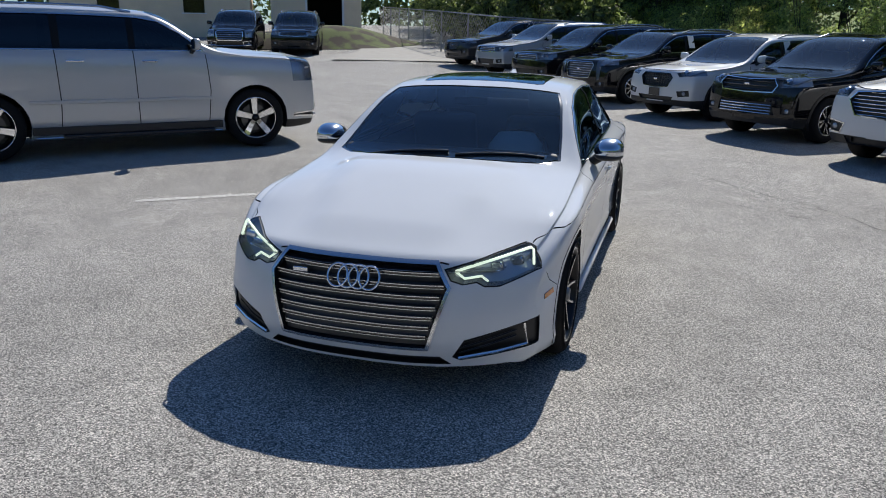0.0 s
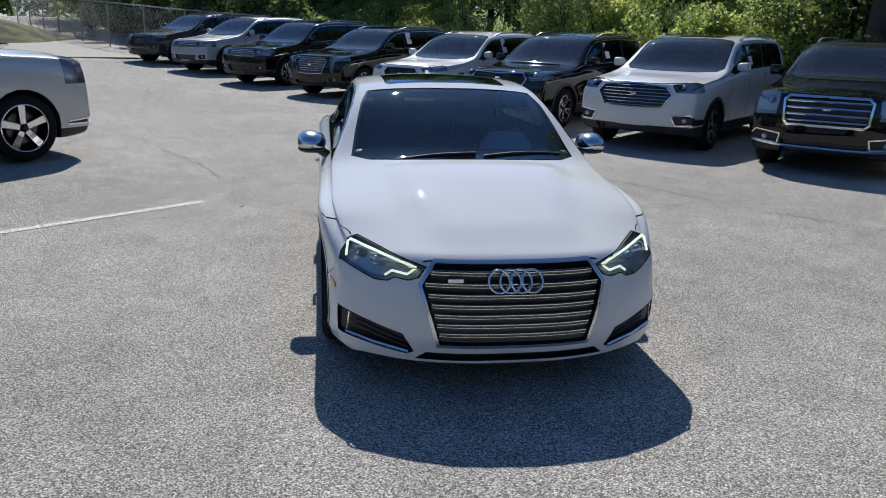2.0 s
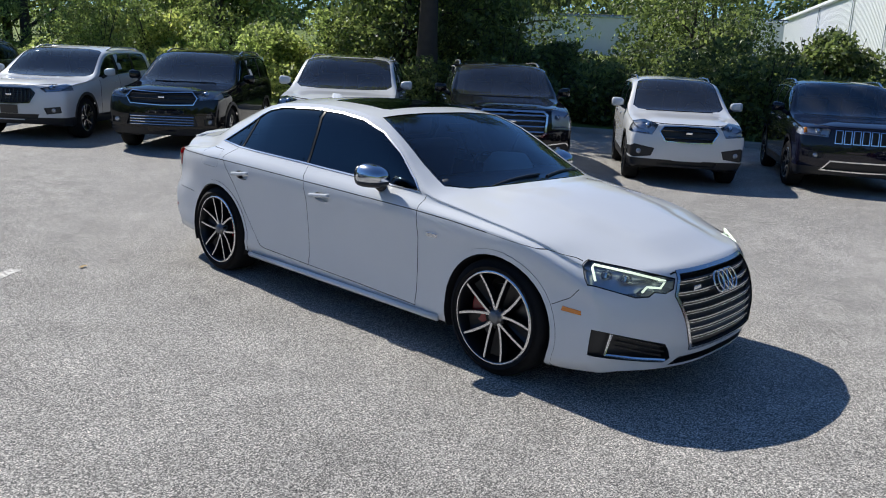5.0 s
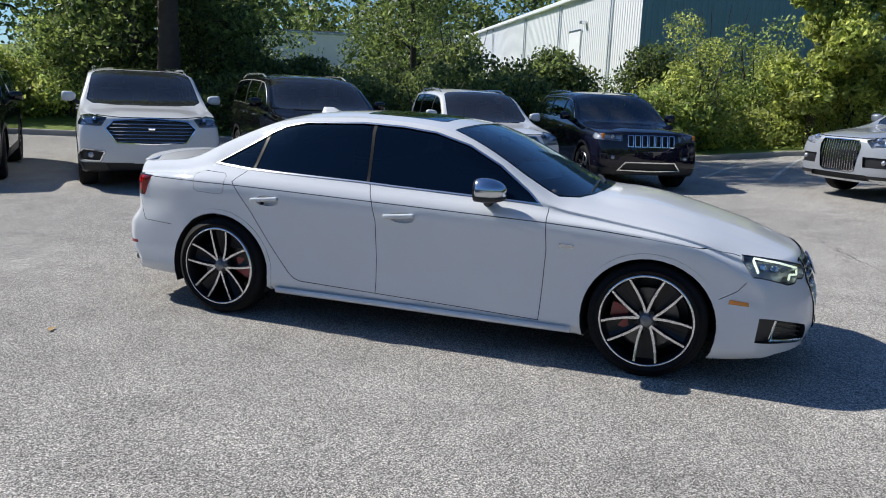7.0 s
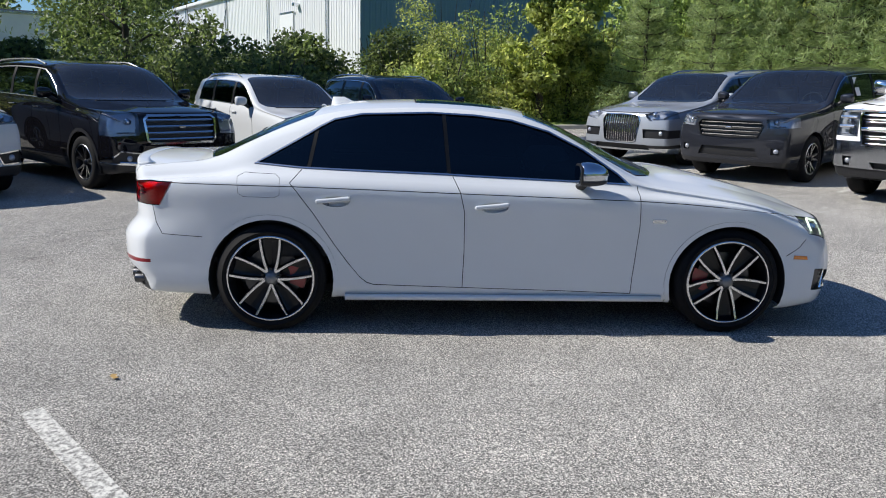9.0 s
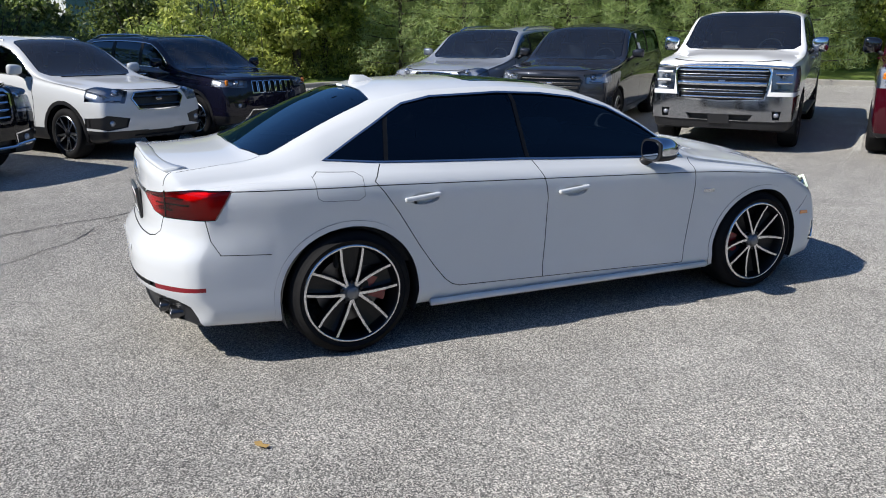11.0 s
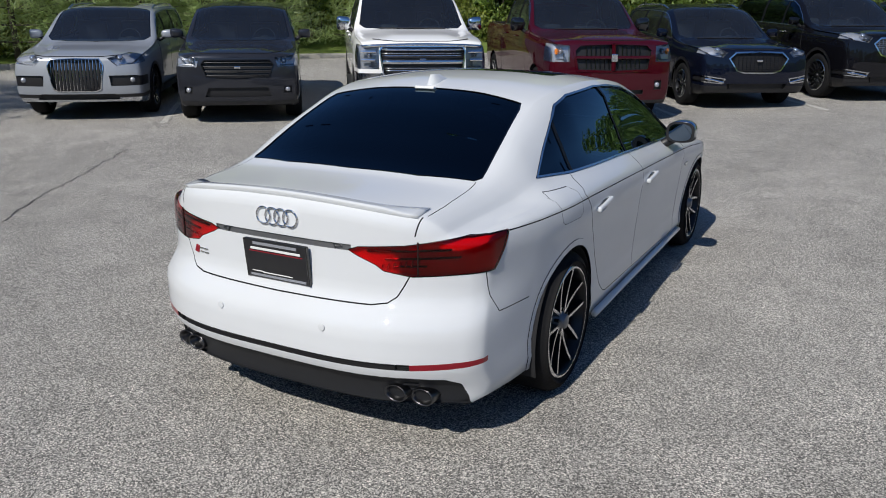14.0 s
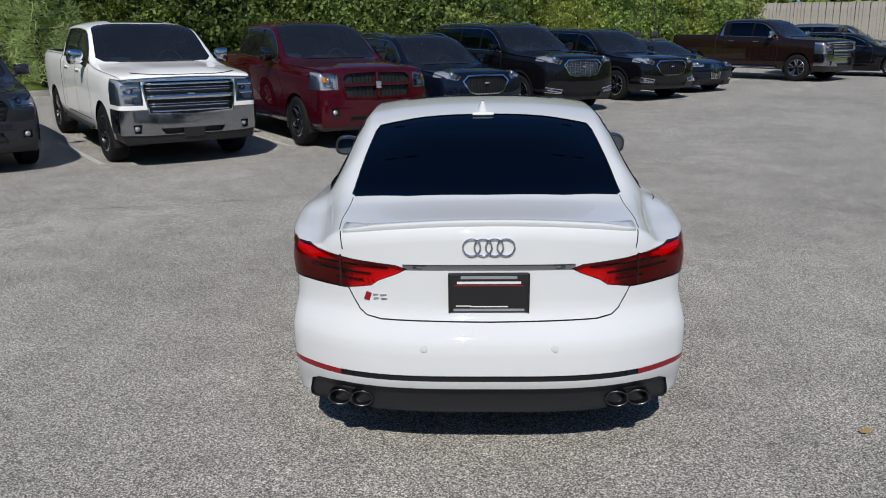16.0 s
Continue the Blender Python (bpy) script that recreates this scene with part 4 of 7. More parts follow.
    # grille bars
    for z, w in ((0.626, 0.395), (0.575, 0.425), (0.527, 0.41), (0.481, 0.397), (0.435, 0.385), (0.389, 0.372), (0.343, 0.360)):
        for dz, hgt, mt, nm, dy in ((0.008, 0.004, SATIN, "grille_bar", 0.004), (-0.007, 0.003, SATIN, "grille_bar", 0.006), (0.001, 0.010, GLOSSBLACK, "grille_bar", 0.010), (-0.026, 0.026, MESHGREY if z < 0.55 else BLACK, "grille_slat", 0.022)):
            bm = bmesh.new()
            rows = []
            for k in range(21):
                x = w * (k / 10 - 1)
                y = sh.front_y(x, z) + dy
                rows.append([bm.verts.new((x, y + a, z + dz + b)) for a, b in ((0, hgt / 2), (0, -hgt / 2), (0.02, -hgt / 2), (0.02, hgt / 2))])
            for p, q in zip(rows, rows[1:]):
                for i in range(4):
                    bm.faces.new((p[i], q[i], q[(i + 1) % 4], p[(i + 1) % 4]))
            bmesh.ops.recalc_face_normals(bm, faces=bm.faces)
            part(nm, bm, mt, car)
    # four plain rings, front and rear
    for zc, rr, gapx, front in ((0.600, 0.050, 0.0535, True), (0.928, 0.034, 0.0445, False)):
        for k in range(4):
            xc = (k - 1.5) * gapx
            ring = []
            for a in np.linspace(0, 2 * math.pi, 33)[:-1]:
                x, z = xc + rr * math.cos(a), zc + rr * math.sin(a)
                y = sh.front_y(x, z) - 0.012 if front else sh.rear_y(x, z) + 0.004
                ring.append((x, y, z))
            part("ring_badge", tube(ring, 0.0058 if front else 0.0046, 8, None, True), CHROME, car, "chrome ring badge", True)
    # small plain badges
    part("grille_badge", box(0.075, 0.008, 0.022, (-0.285, sh.front_y(0.285, 0.60) - 0.004, 0.600), 0.003), SATIN, car)
    bm = box(0.024, 0.006, 0.034, (0.484, sh.rear_y(0.484, 0.722) + 0.002, 0.722), 0.003, (0, -20, 0))
    part("boot_badge", bm, REFLECT, car, "small red badge")
    for xb, wb_ in ((0.452, 0.024), (0.420, 0.026)):
        part("boot_badge", box(wb_, 0.006, 0.007, (xb, sh.rear_y(xb, 0.722) + 0.002, 0.730), 0.002), CHROME, car, "small chrome badge")
        part("boot_badge", box(wb_, 0.006, 0.007, (xb - 0.003, sh.rear_y(xb, 0.722) + 0.002, 0.714), 0.002), CHROME, car, "small chrome badge")
    for q in (1, -1):
        part("fender_badge", box(0.005, 0.085, 0.022, (q * 0.915, 0.47, 0.715), 0.002), SATIN, car)
    # light signature and projectors
    for q in (1, -1):
        fy = lambda x, z: sh.front_y(x, z) + 0.022
        pts = [(0.462, 0.640), (0.62, 0.686), (0.765, 0.724), (0.777, 0.712), (0.787, 0.648)]
        part("light_guide", tube([(q * x, fy(x, z), z) for x, z in pts], 0.0065, 6), DRL, car, "lit daytime running light", True)
        pts = [(0.462, 0.640), (0.505, 0.609), (0.575, 0.618), (0.607, 0.594)]
        part("light_guide", tube([(q * x, fy(x, z), z) for x, z in pts], 0.006, 6), DRL, car, "lit daytime running light", True)
        for x, z in ((0.71, 0.665), (0.63, 0.648)):
            part("lamp_module", box(0.065, 0.04, 0.042, (q * x, fy(x, z) + 0.04, z), 0.012, (0, -q * 14, 0)), LAMPBRIGHT, car)
        # intake blades
        pts = [(0.775, 0.395), (0.790, 0.285), (0.66, 0.262), (0.50, 0.238)]
        part("intake_blade", tube([(q * x, sh.front_y(x, z) + 0.004, z) for x, z in pts], 0.009, 6), CHROME, car)
        for k in range(4):
            z = 0.285 + 0.027 * k
            part("intake_slat", tube([(q * x, sh.front_y(x, z + (x - 0.6) * 0.3) + 0.03, z + (x - 0.6) * 0.3) for x in (0.5, 0.62, 0.74)], 0.005, 5), BLACK, car)
        # tail light inner bars
        for z, x0, x1, mt in ((0.838, 0.40, 0.70, TAILDARK), (0.808, 0.47, 0.73, TAILDARK), (0.778, 0.50, 0.62, TAILDARK)):
            ln = [(q * x, sh.rear_y(x, z + 0.05 * (x - 0.4)) - 0.012, z + 0.05 * (x - 0.4)) for x in np.linspace(x0, x1, 8)]
            part("tail_light_bar", tube(ln, 0.0045, 6), mt, car)
        for k in range(7):
            x = 0.46 + 0.022 * k
            part("tail_light_element", box(0.006, 0.012, 0.026, (q * x, sh.rear_y(x, 0.79) - 0.012, 0.778 + 0.004 * k), 0.002, (0, q * 18, 0)), LAMPBRIGHT, car)
        ln = [(q * 0.596, sh.rear_y(0.596, z) + 0.004, z) for z in (0.885, 0.82, 0.757)]
        part("tail_light_split", tube(ln, 0.004, 5), TAILDARK, car)
        # exhaust tips
        for xc in (0.525, 0.622):
            bm = bmesh.new()
            yb = sh.rear_y(xc, 0.29) - 0.004
            rings = []
            for r, yy in ((1.0, yb - 0.10), (1.0, yb + 0.022), (0.96, yb + 0.026), (0.80, yb + 0.020), (0.78, yb - 0.08)):
                rings.append([bm.verts.new((q * xc + 0.050 * r * math.cos(a), yy, 0.282 - (0.012 if xc > 0.6 else 0.0) + 0.036 * r * math.sin(a))) for a in np.linspace(0, 2 * math.pi, 25)[:-1]])
            for a, b in zip(rings, rings[1:]):
                for k in range(24):
                    bm.faces.new((a[k], a[(k + 1) % 24], b[(k + 1) % 24], b[k]))
            bm.faces.new(rings[-1])
            bmesh.ops.recalc_face_normals(bm, faces=bm.faces)
            part("exhaust_tip", bm, DARKTIP, car, "oval dark chrome exhaust tip", True)
        mirror_parts(car, q, (q * 0.963, 0.95, 0.998), (0.094, 0.130, 0.074), MIRRORCAP, "long")
        # sill blade
        bm = tube([(q * 0.888, y, 0.222) for y in (0.42, 0.9, 1.4, 1.9, 2.38)], 0.02, 6)
        part("sill_trim", bm, WHITE, car, smooth=True)
        part("parking_sensor", lathe([(0, 0.004), (0.014, 0.003), (0.015, 0)], 14), WHITE, car).matrix_basis = pose(q * 0.257, sh.rear_y(0.257, 0.54) + 0.001, 0.54, 0, 0, 90)
    # boot lip spoiler, seated on the deck
    deck = [(v.x, v.y, v.z) for v, n in zip(sh.co, sh.no) if n.z > 0.55 and v.y > 3.3]

    def deck_z(x, y):
        near = sorted(((px - x) ** 2 + (py - y) ** 2, pz) for px, py, pz in deck)[:4]
        w = [1 / (d + 1e-5) for d, _ in near]
        return sum(k * z for k, (_, z) in zip(w, near)) / sum(w)
    bm = bmesh.new()
    rows = []
    lip = [0.585 * (k / 20 - 1) for k in range(41)]
    seatings = [[deck_z(x, sh.rear_y(x, 0.98) - d) for x in lip] for d in (0.12, 0.06)]
    for _ in range(6):
        seatings = [[sum(zs[max(0, i - 2):i + 3]) / len(zs[max(0, i - 2):i + 3]) for i in range(41)] for zs in seatings]
    for x, z0, z1 in zip(lip, *seatings):
        y = sh.rear_y(x, 0.98) - 0.030
        up = 1 - smoothstep(0.44, 0.585, abs(x))
        rows.append([bm.verts.new((x, y + a, b)) for a, b in ((-0.09, z0 - 0.004), (-0.04, 0.5 * (z0 + z1) + 0.004 * up), (0.0, z1 + 0.016 * up - 0.004), (0.014, z1 + 0.018 * up - 0.006), (0.016, z1 + 0.012 * up - 0.008), (0.0, z1 - 0.03))])
    for p, q in zip(rows, rows[1:]):
        for i in range(6):
            bm.faces.new((p[i], q[i], q[(i + 1) % 6], p[(i + 1) % 6]))
    bm.faces.new(rows[0])
    bm.faces.new(rows[-1])
    bmesh.ops.recalc_face_normals(bm, faces=bm.faces)
    part("boot_spoiler", bm, WHITE, car, smooth=True)
    # number plate with a dealer's frame
    yp = sh.rear_y(0.0, 0.75) + 0.012
    at = pose(0, yp, 0.748, -6, 0, 0)

    def on_plate(name, bm, mat, parent, label=""):
        bm.transform(at)
        return part(name, bm, mat, parent, label)
    pl = on_plate("plate_holder", box(0.318, 0.018, 0.168, (0, 0, 0), 0.006), PLATE, car, "black dealer plate insert")
    for sx, sz, xx, zz, mt in ((0.25, 0.010, 0.0, 0.046, PAPER), (0.27, 0.004, 0.0, 0.034, REFLECT), (0.22, 0.012, 0.0, 0.068, LAMPIN), (0.15, 0.004, 0.0, -0.056, PAPER), (0.06, 0.004, 0.10, -0.053, PAPER), (0.28, 0.010, 0.0, -0.070, LAMPIN)):
        on_plate("plate_text_bar", box(sx, 0.003, sz, (xx, 0.0095, zz), 0.001), mt, pl)
    for q in (1, -1):
        on_plate("plate_edge", box(0.008, 0.006, 0.166, (q * 0.156, 0.008, 0), 0.002), GLOSSBLACK, pl)
    # shark fin, third brake lamp
    bm = bmesh.new()
    base = [(-0.024, 2.36), (0.024, 2.36), (0.03, 2.47), (0.022, 2.53), (-0.022, 2.53), (-0.03, 2.47)]
    lo = [bm.verts.new((x, y, 1.348 if y > 2.45 else 1.372)) for x, y in base]
    hi = [bm.verts.new((x * 0.22, 2.475 + (y - 2.44) * 0.45, 1.408)) for x, y in base]
    for i in range(6):
        bm.faces.new((lo[i], lo[(i + 1) % 6], hi[(i + 1) % 6], hi[i]))
    bm.faces.new(hi)
    bmesh.ops.recalc_face_normals(bm, faces=bm.faces)
    part("aerial_fin", bm, WHITE, car, smooth=True)
    part("brake_lamp", box(0.11, 0.03, 0.014, (0, 2.575, 1.345), 0.003, (20, 0, 0)), PAPER, car)
    # wipers
    for x0, x1, y0, y1 in ((0.10, 0.62, 0.40, 0.53), (-0.45, 0.05, 0.405, 0.43)):
        pts = []
        for t in np.linspace(0, 1, 6):
            x, y = x0 + (x1 - x0) * t, y0 + (y1 - y0) * t + 0.02
            pts.append((x, y, 1.0 + (y - 0.44) * 0.47 - 0.075 * (abs(x) / 0.65) ** 2.4))
        part("wiper", tube(pts, 0.009, 6), BLACK, car)
    # cabin
    sh.lining(0.45, 3.35, 0.98, INTERIOR, car)
    part("underbody", box(1.46, 3.7, 0.06, (0, 1.38, 0.24), 0.02), GAP, car)
    part("cabin_floor", box(1.56, 2.9, 0.04, (0, 1.85, 0.42), 0.01), INTERIOR, car)
    for q in (1, -1):
        part("door_lining", box(0.05, 2.3, 0.46, (q * 0.80, 1.75, 0.68), 0.02), INTERIOR, car)
    part("parcel_shelf", box(1.3, 0.75, 0.04, (0, 3.0, 0.93), 0.01), INTERIOR, car)
    part("firewall", box(1.5, 0.05, 0.5, (0, 0.52, 0.66), 0.01), INTERIOR, car)
    part("dashboard", box(1.42, 0.42, 0.16, (0, 0.78, 0.90), 0.05, (-8, 0, 0), 4), DASH, car, smooth=True)
    part("instrument_hood", lathe([(0.0, 0.16), (0.12, 0.15), (0.175, 0.08), (0.19, -0.02)], 24), PALE, car, "pale rounded instrument hood", True).matrix_basis = pose(0.36, 0.95, 0.92, 0, -90, 0)
    steering_wheel(car, (0.36, 1.10, 0.90))
    for x in (0.37, -0.37):
        seat(car, (x, 1.52, 0.46))
    bm = box(1.25, 0.5, 0.16, (0, 2.38, 0.56), 0.05, None, 3)
    box(1.25, 0.14, 0.6, (0, 2.68, 0.86), 0.05, (18, 0, 0), 3, bm)
    part("rear_bench", bm, LEATHER, car, smooth=True)
    part("inner_mirror", box(0.24, 0.03, 0.06, (0, 1.12, 1.25), 0.015), BLACK, car)
    part("screen_sticker", box(0.06, 0.003, 0.035, (0.60, 0.575, 0.985), 0.001, (-60, 0, 0)), PAPER, car)
    for y, z in ((0.0, 0.318), (2.825, 0.318)):
        wheel_well(car, y, z, 0.372, 0.55, 0.885)
    meshes = wheel_parts("hero", 0.332, 0.262, 0.255, 5, "vee", ALLOY, DARKRIM, CALIPER)
    add_wheels(car, meshes, 2.825, 0.775, 0.332, rolls=(3, 180))
    return car


hero_sedan()


# ---- the ground's gentle slopes ----
def ground_z(x, y):
    z = 0.03 * max(0.0, -y - 1.0) + 0.0 * x
    z += 0.001 * max(0.0, y - 5) ** 2 if y < 25 else 0.4 + 0.04 * (y - 25)
    z += 0.024 * min(10.0, max(0.0, x - 4.0)) * (1 - smoothstep(-3.0, 1.0, y))
    return z + 0.03 * min(6.0, max(0.0, -x - 3)) * smoothstep(2, 6, y)


def both(half):
    """A closed outline from its points with x >= 0, top first."""
    return half + [(-x, z) for x, z in reversed(half) if x > 1e-6]


FRONTS = {
    # grille halves, bars, lamps, fog recesses and lower openings, heights from the bonnet's leading edge n
    "broad": dict(grille=lambda n: [(0, n - 0.03), (0.50, n - 0.07), (0.60, n - 0.17), (0.46, n - 0.36), (0, n - 0.38)], bars=("h", 7, "chrome"), frame="chrome",
                  lamp=lambda n: [(0.58, n - 0.02), (0.92, n + 0.03), (1.1, n - 0.05), (1.1, n - 0.13), (0.66, n - 0.14)], fog=lambda n: [(0.64, 0.56), (0.90, 0.59), (1.0, 0.46), (0.70, 0.44)], low=lambda n: [(0, 0.40), (0.62, 0.40), (0.55, 0.27), (0, 0.27)]),
    "block": dict(grille=lambda n: [(0, n - 0.06), (0.47, n - 0.06), (0.52, n - 0.10), (0.50, n - 0.36), (0.46, n - 0.40), (0, n - 0.40)], bars=("h", 4, "chrome"), frame="chrome", framew=0.03,
                  lamp=lambda n: [(0.60, n - 0.01), (0.86, n + 0.03), (1.1, n - 0.03), (1.1, n - 0.32), (0.62, n - 0.30)], fog=lambda n: [(0.55, 0.52), (0.86, 0.56), (1.0, 0.42), (0.58, 0.38)], low=lambda n: [(0, 0.46), (0.52, 0.46), (0.54, 0.30), (0, 0.30)], chin="chrome"),
    "round": dict(grille=lambda n: [(0, n - 0.05), (0.37, n - 0.06), (0.43, n - 0.13), (0.34, n - 0.27), (0, n - 0.28)], bars=("h", 2, "black"), frame="chrome",
                  lamp=lambda n: [(0.46, n - 0.03), (0.76, n + 0.06), (1.1, n + 0.03), (1.1, n - 0.15), (0.55, n - 0.19)], fog=lambda n: [(0.50, 0.58), (0.80, 0.63), (1.0, 0.50), (0.80, 0.42), (0.54, 0.46)], low=lambda n: [(0, 0.40), (0.46, 0.40), (0.42, 0.33), (0, 0.33)], slot=True),
    "slots": dict(grille=None, slots=7, lamp=lambda n: [(0.50, n - 0.05), (0.82, n - 0.03), (1.1, n - 0.04), (1.1, n - 0.14), (0.52, n - 0.17)], fog=lambda n: [(0.55, 0.62), (0.78, 0.63), (0.76, 0.55), (0.58, 0.55)],
                  low=lambda n: [(0, 0.50), (0.45, 0.50), (0.55, 0.38), (0, 0.37)], lowframe="chrome", frame="chrome", bars=None),
    "tall": dict(grille=lambda n: [(0, n - 0.06), (0.35, n - 0.06), (0.40, n - 0.15), (0.34, n - 0.50), (0.28, n - 0.53), (0, n - 0.53)], bars=("v", 15, "chrome"), frame="chrome",
                 lamp=lambda n: [(0.47, n - 0.04), (0.82, n + 0.05), (1.1, n + 0.02), (1.1, n - 0.10), (0.60, n - 0.16)], fog=lambda n: [(0.48, 0.70), (0.86, 0.70), (1.1, 0.66), (1.1, 0.54), (0.50, 0.54)], low=lambda n: [(0, 0.42), (0.55, 0.42), (0.62, 0.33), (0, 0.33)], chin="satin"),
    "cross": dict(grille=lambda n: [(0, n - 0.11), (0.48, n - 0.11), (0.53, n - 0.17), (0.46, n - 0.34), (0, n - 0.36)], bars=("h", 4, "matte"), frame="dark",
                  lamp=lambda n: [(0.56, n - 0.07), (0.84, n - 0.04), (1.1, n - 0.08), (1.1, n - 0.19), (0.60, n - 0.21)], fog=lambda n: [(0.68, 0.58), (0.80, 0.58), (0.80, 0.48), (0.68, 0.48)], low=lambda n: [(0, 0.57), (0.44, 0.57), (0.50, 0.43), (0, 0.42)]),
    "truck": dict(grille=lambda n: [(0, n - 0.10), (0.60, n - 0.10), (0.64, n - 0.16), (0.58, n - 0.52), (0, n - 0.55)], bars=("list", ((0.135, 0.020, "chrome"), (0.19, 0.007, "satin"), (0.225, 0.009, "chrome"), (0.315, 0.036, "chrome"), (0.405, 0.007, "satin"), (0.44, 0.009, "chrome"), (0.505, 0.016, "chrome")), "chrome"), frame="chrome", framew=0.02,
                  lamp=lambda n: [(0.66, n - 0.09), (0.98, n - 0.07), (1.2, n - 0.08), (1.2, n - 0.42), (0.66, n - 0.42)], fog=lambda n: [(0.70, 0.62), (0.82, 0.62), (0.80, 0.50), (0.72, 0.50)], low=lambda n: [(0, 0.56), (0.46, 0.56), (0.40, 0.48), (0, 0.48)], bumper="chrome"),
    "ram": dict(grille=lambda n: [(0, n - 0.07), (0.52, n - 0.09), (0.60, n - 0.16), (0.55, n - 0.44), (0, n - 0.46)], bars=("x", 5, "black"), frame="paint", framew=0.035,
                lamp=lambda n: [(0.68, n - 0.09), (0.98, n - 0.06), (1.2, n - 0.08), (1.2, n - 0.33), (0.68, n - 0.33)], fog=lambda n: [(0.68, 0.66), (0.80, 0.66), (0.80, 0.52), (0.68, 0.52)], low=lambda n: [(0, 0.52), (0.5, 0.52), (0.5, 0.45), (0, 0.45)]),
    "arch": dict(grille=lambda n: [(0, n - 0.07), (0.40, n - 0.08), (0.50, n - 0.17), (0.38, n - 0.35), (0.25, n - 0.39), (0, n - 0.39)], bars=("m", 9, "dark"), frame="chrome", framew=0.022,
                 lamp=lambda n: [(0.54, n - 0.06), (0.86, n + 0.06), (1.1, n + 0.02), (1.1, n - 0.06), (0.62, n - 0.15)], fog=lambda n: [(0.58, 0.52), (0.92, 0.57), (1.1, 0.50), (0.62, 0.46)], low=lambda n: [(0, 0.45), (0.55, 0.45), (0.50, 0.36), (0, 0.36)], blade=True),
    "cat": dict(grille=lambda n: [(0, n - 0.08), (0.36, n - 0.08), (0.43, n - 0.15), (0.34, n - 0.31), (0, n - 0.33)], bars=("m", 7, "black"), frame="black",
                lamp=lambda n: [(0.52, n - 0.06), (0.84, n + 0.02), (1.1, n + 0.0), (1.1, n - 0.08), (0.60, n - 0.13)], fog=lambda n: [(0.58, 0.58), (0.84, 0.61), (0.86, 0.50), (0.62, 0.47)], low=lambda n: [(0, 0.47), (0.5, 0.47), (0.45, 0.38), (0, 0.38)]),
    "wing": dict(grille=lambda n: [(0, n - 0.05), (0.50, n - 0.03), (0.58, n - 0.12), (0.52, n - 0.22), (0, n - 0.24)], bars=("h", 3, "black"), frame="chrome", lamp=lambda n: [(0.56, n - 0.03), (0.88, n + 0.05), (1.1, n - 0.02), (1.1, n - 0.11), (0.62, n - 0.15)],
                 fog=lambda n: [(0.70, 0.58), (0.86, 0.58), (0.86, 0.48), (0.70, 0.48)], low=lambda n: [(0, 0.64), (0.54, 0.66), (0.60, 0.46), (0, 0.44)], lowbars=4),
    "crest": dict(grille=lambda n: [(0, n - 0.06), (0.44, n - 0.06), (0.52, n - 0.12), (0.40, n - 0.40), (0, n - 0.42)], bars=("h", 7, "satin"), frame="satin", lamp=lambda n: [(0.60, n - 0.02), (0.80, n + 0.05), (1.1, n + 0.02), (1.1, n - 0.09), (0.74, n - 0.12), (0.72, n - 0.45), (0.66, n - 0.45)],
                  fog=lambda n: [(0.62, 0.50), (0.86, 0.52), (0.86, 0.44), (0.62, 0.42)], low=lambda n: [(0, 0.42), (0.55, 0.42), (0.5, 0.33), (0, 0.33)]),
    "inline": dict(grille=lambda n: [(0, n - 0.06), (0.50, n - 0.06), (0.54, n - 0.20), (0, n - 0.21)], bars=("h", 3, "chrome"), frame="chrome", lamp=lambda n: [(0.52, n - 0.06), (0.84, n - 0.01), (1.1, n - 0.02), (1.1, n - 0.18), (0.55, n - 0.20)],
                   fog=lambda n: [(0.60, 0.54), (0.86, 0.57), (0.86, 0.45), (0.64, 0.43)], low=lambda n: [(0, 0.55), (0.52, 0.55), (0.46, 0.40), (0, 0.40)]),
    "kidney": dict(grille=lambda n: [(0.02, n - 0.03), (0.16, n - 0.03), (0.20, n - 0.12), (0.16, n - 0.40), (0.02, n - 0.42)], bars=("v", 7, "chrome"), frame="chrome", lamp=lambda n: [(0.40, n - 0.03), (0.75, n + 0.04), (1.1, n + 0.02), (1.1, n - 0.08), (0.45, n - 0.10)],
                   fog=lambda n: [(0.62, 0.42), (0.80, 0.45), (0.80, 0.30), (0.64, 0.28)], low=lambda n: [(0, 0.30), (0.45, 0.30), (0.42, 0.22), (0, 0.22)]),
}
MATS = {"chrome": CHROME, "satin": SATIN, "black": GLOSSBLACK, "dark": DARKRIM, "matte": BLACK}
# stronger film imitates the bright glare on the tree row's windshields
HAZY_GLASS = window_glass("hazy_windshield", (0.38, 0.48, 0.56), (0.80, 0.92, 1.0), 1.88, 0.04)
CABIN_GLASS = window_glass("cabin_glass", (0.46, 0.56, 0.63), (0.86, 0.95, 1.0), 1.95, 0.016)


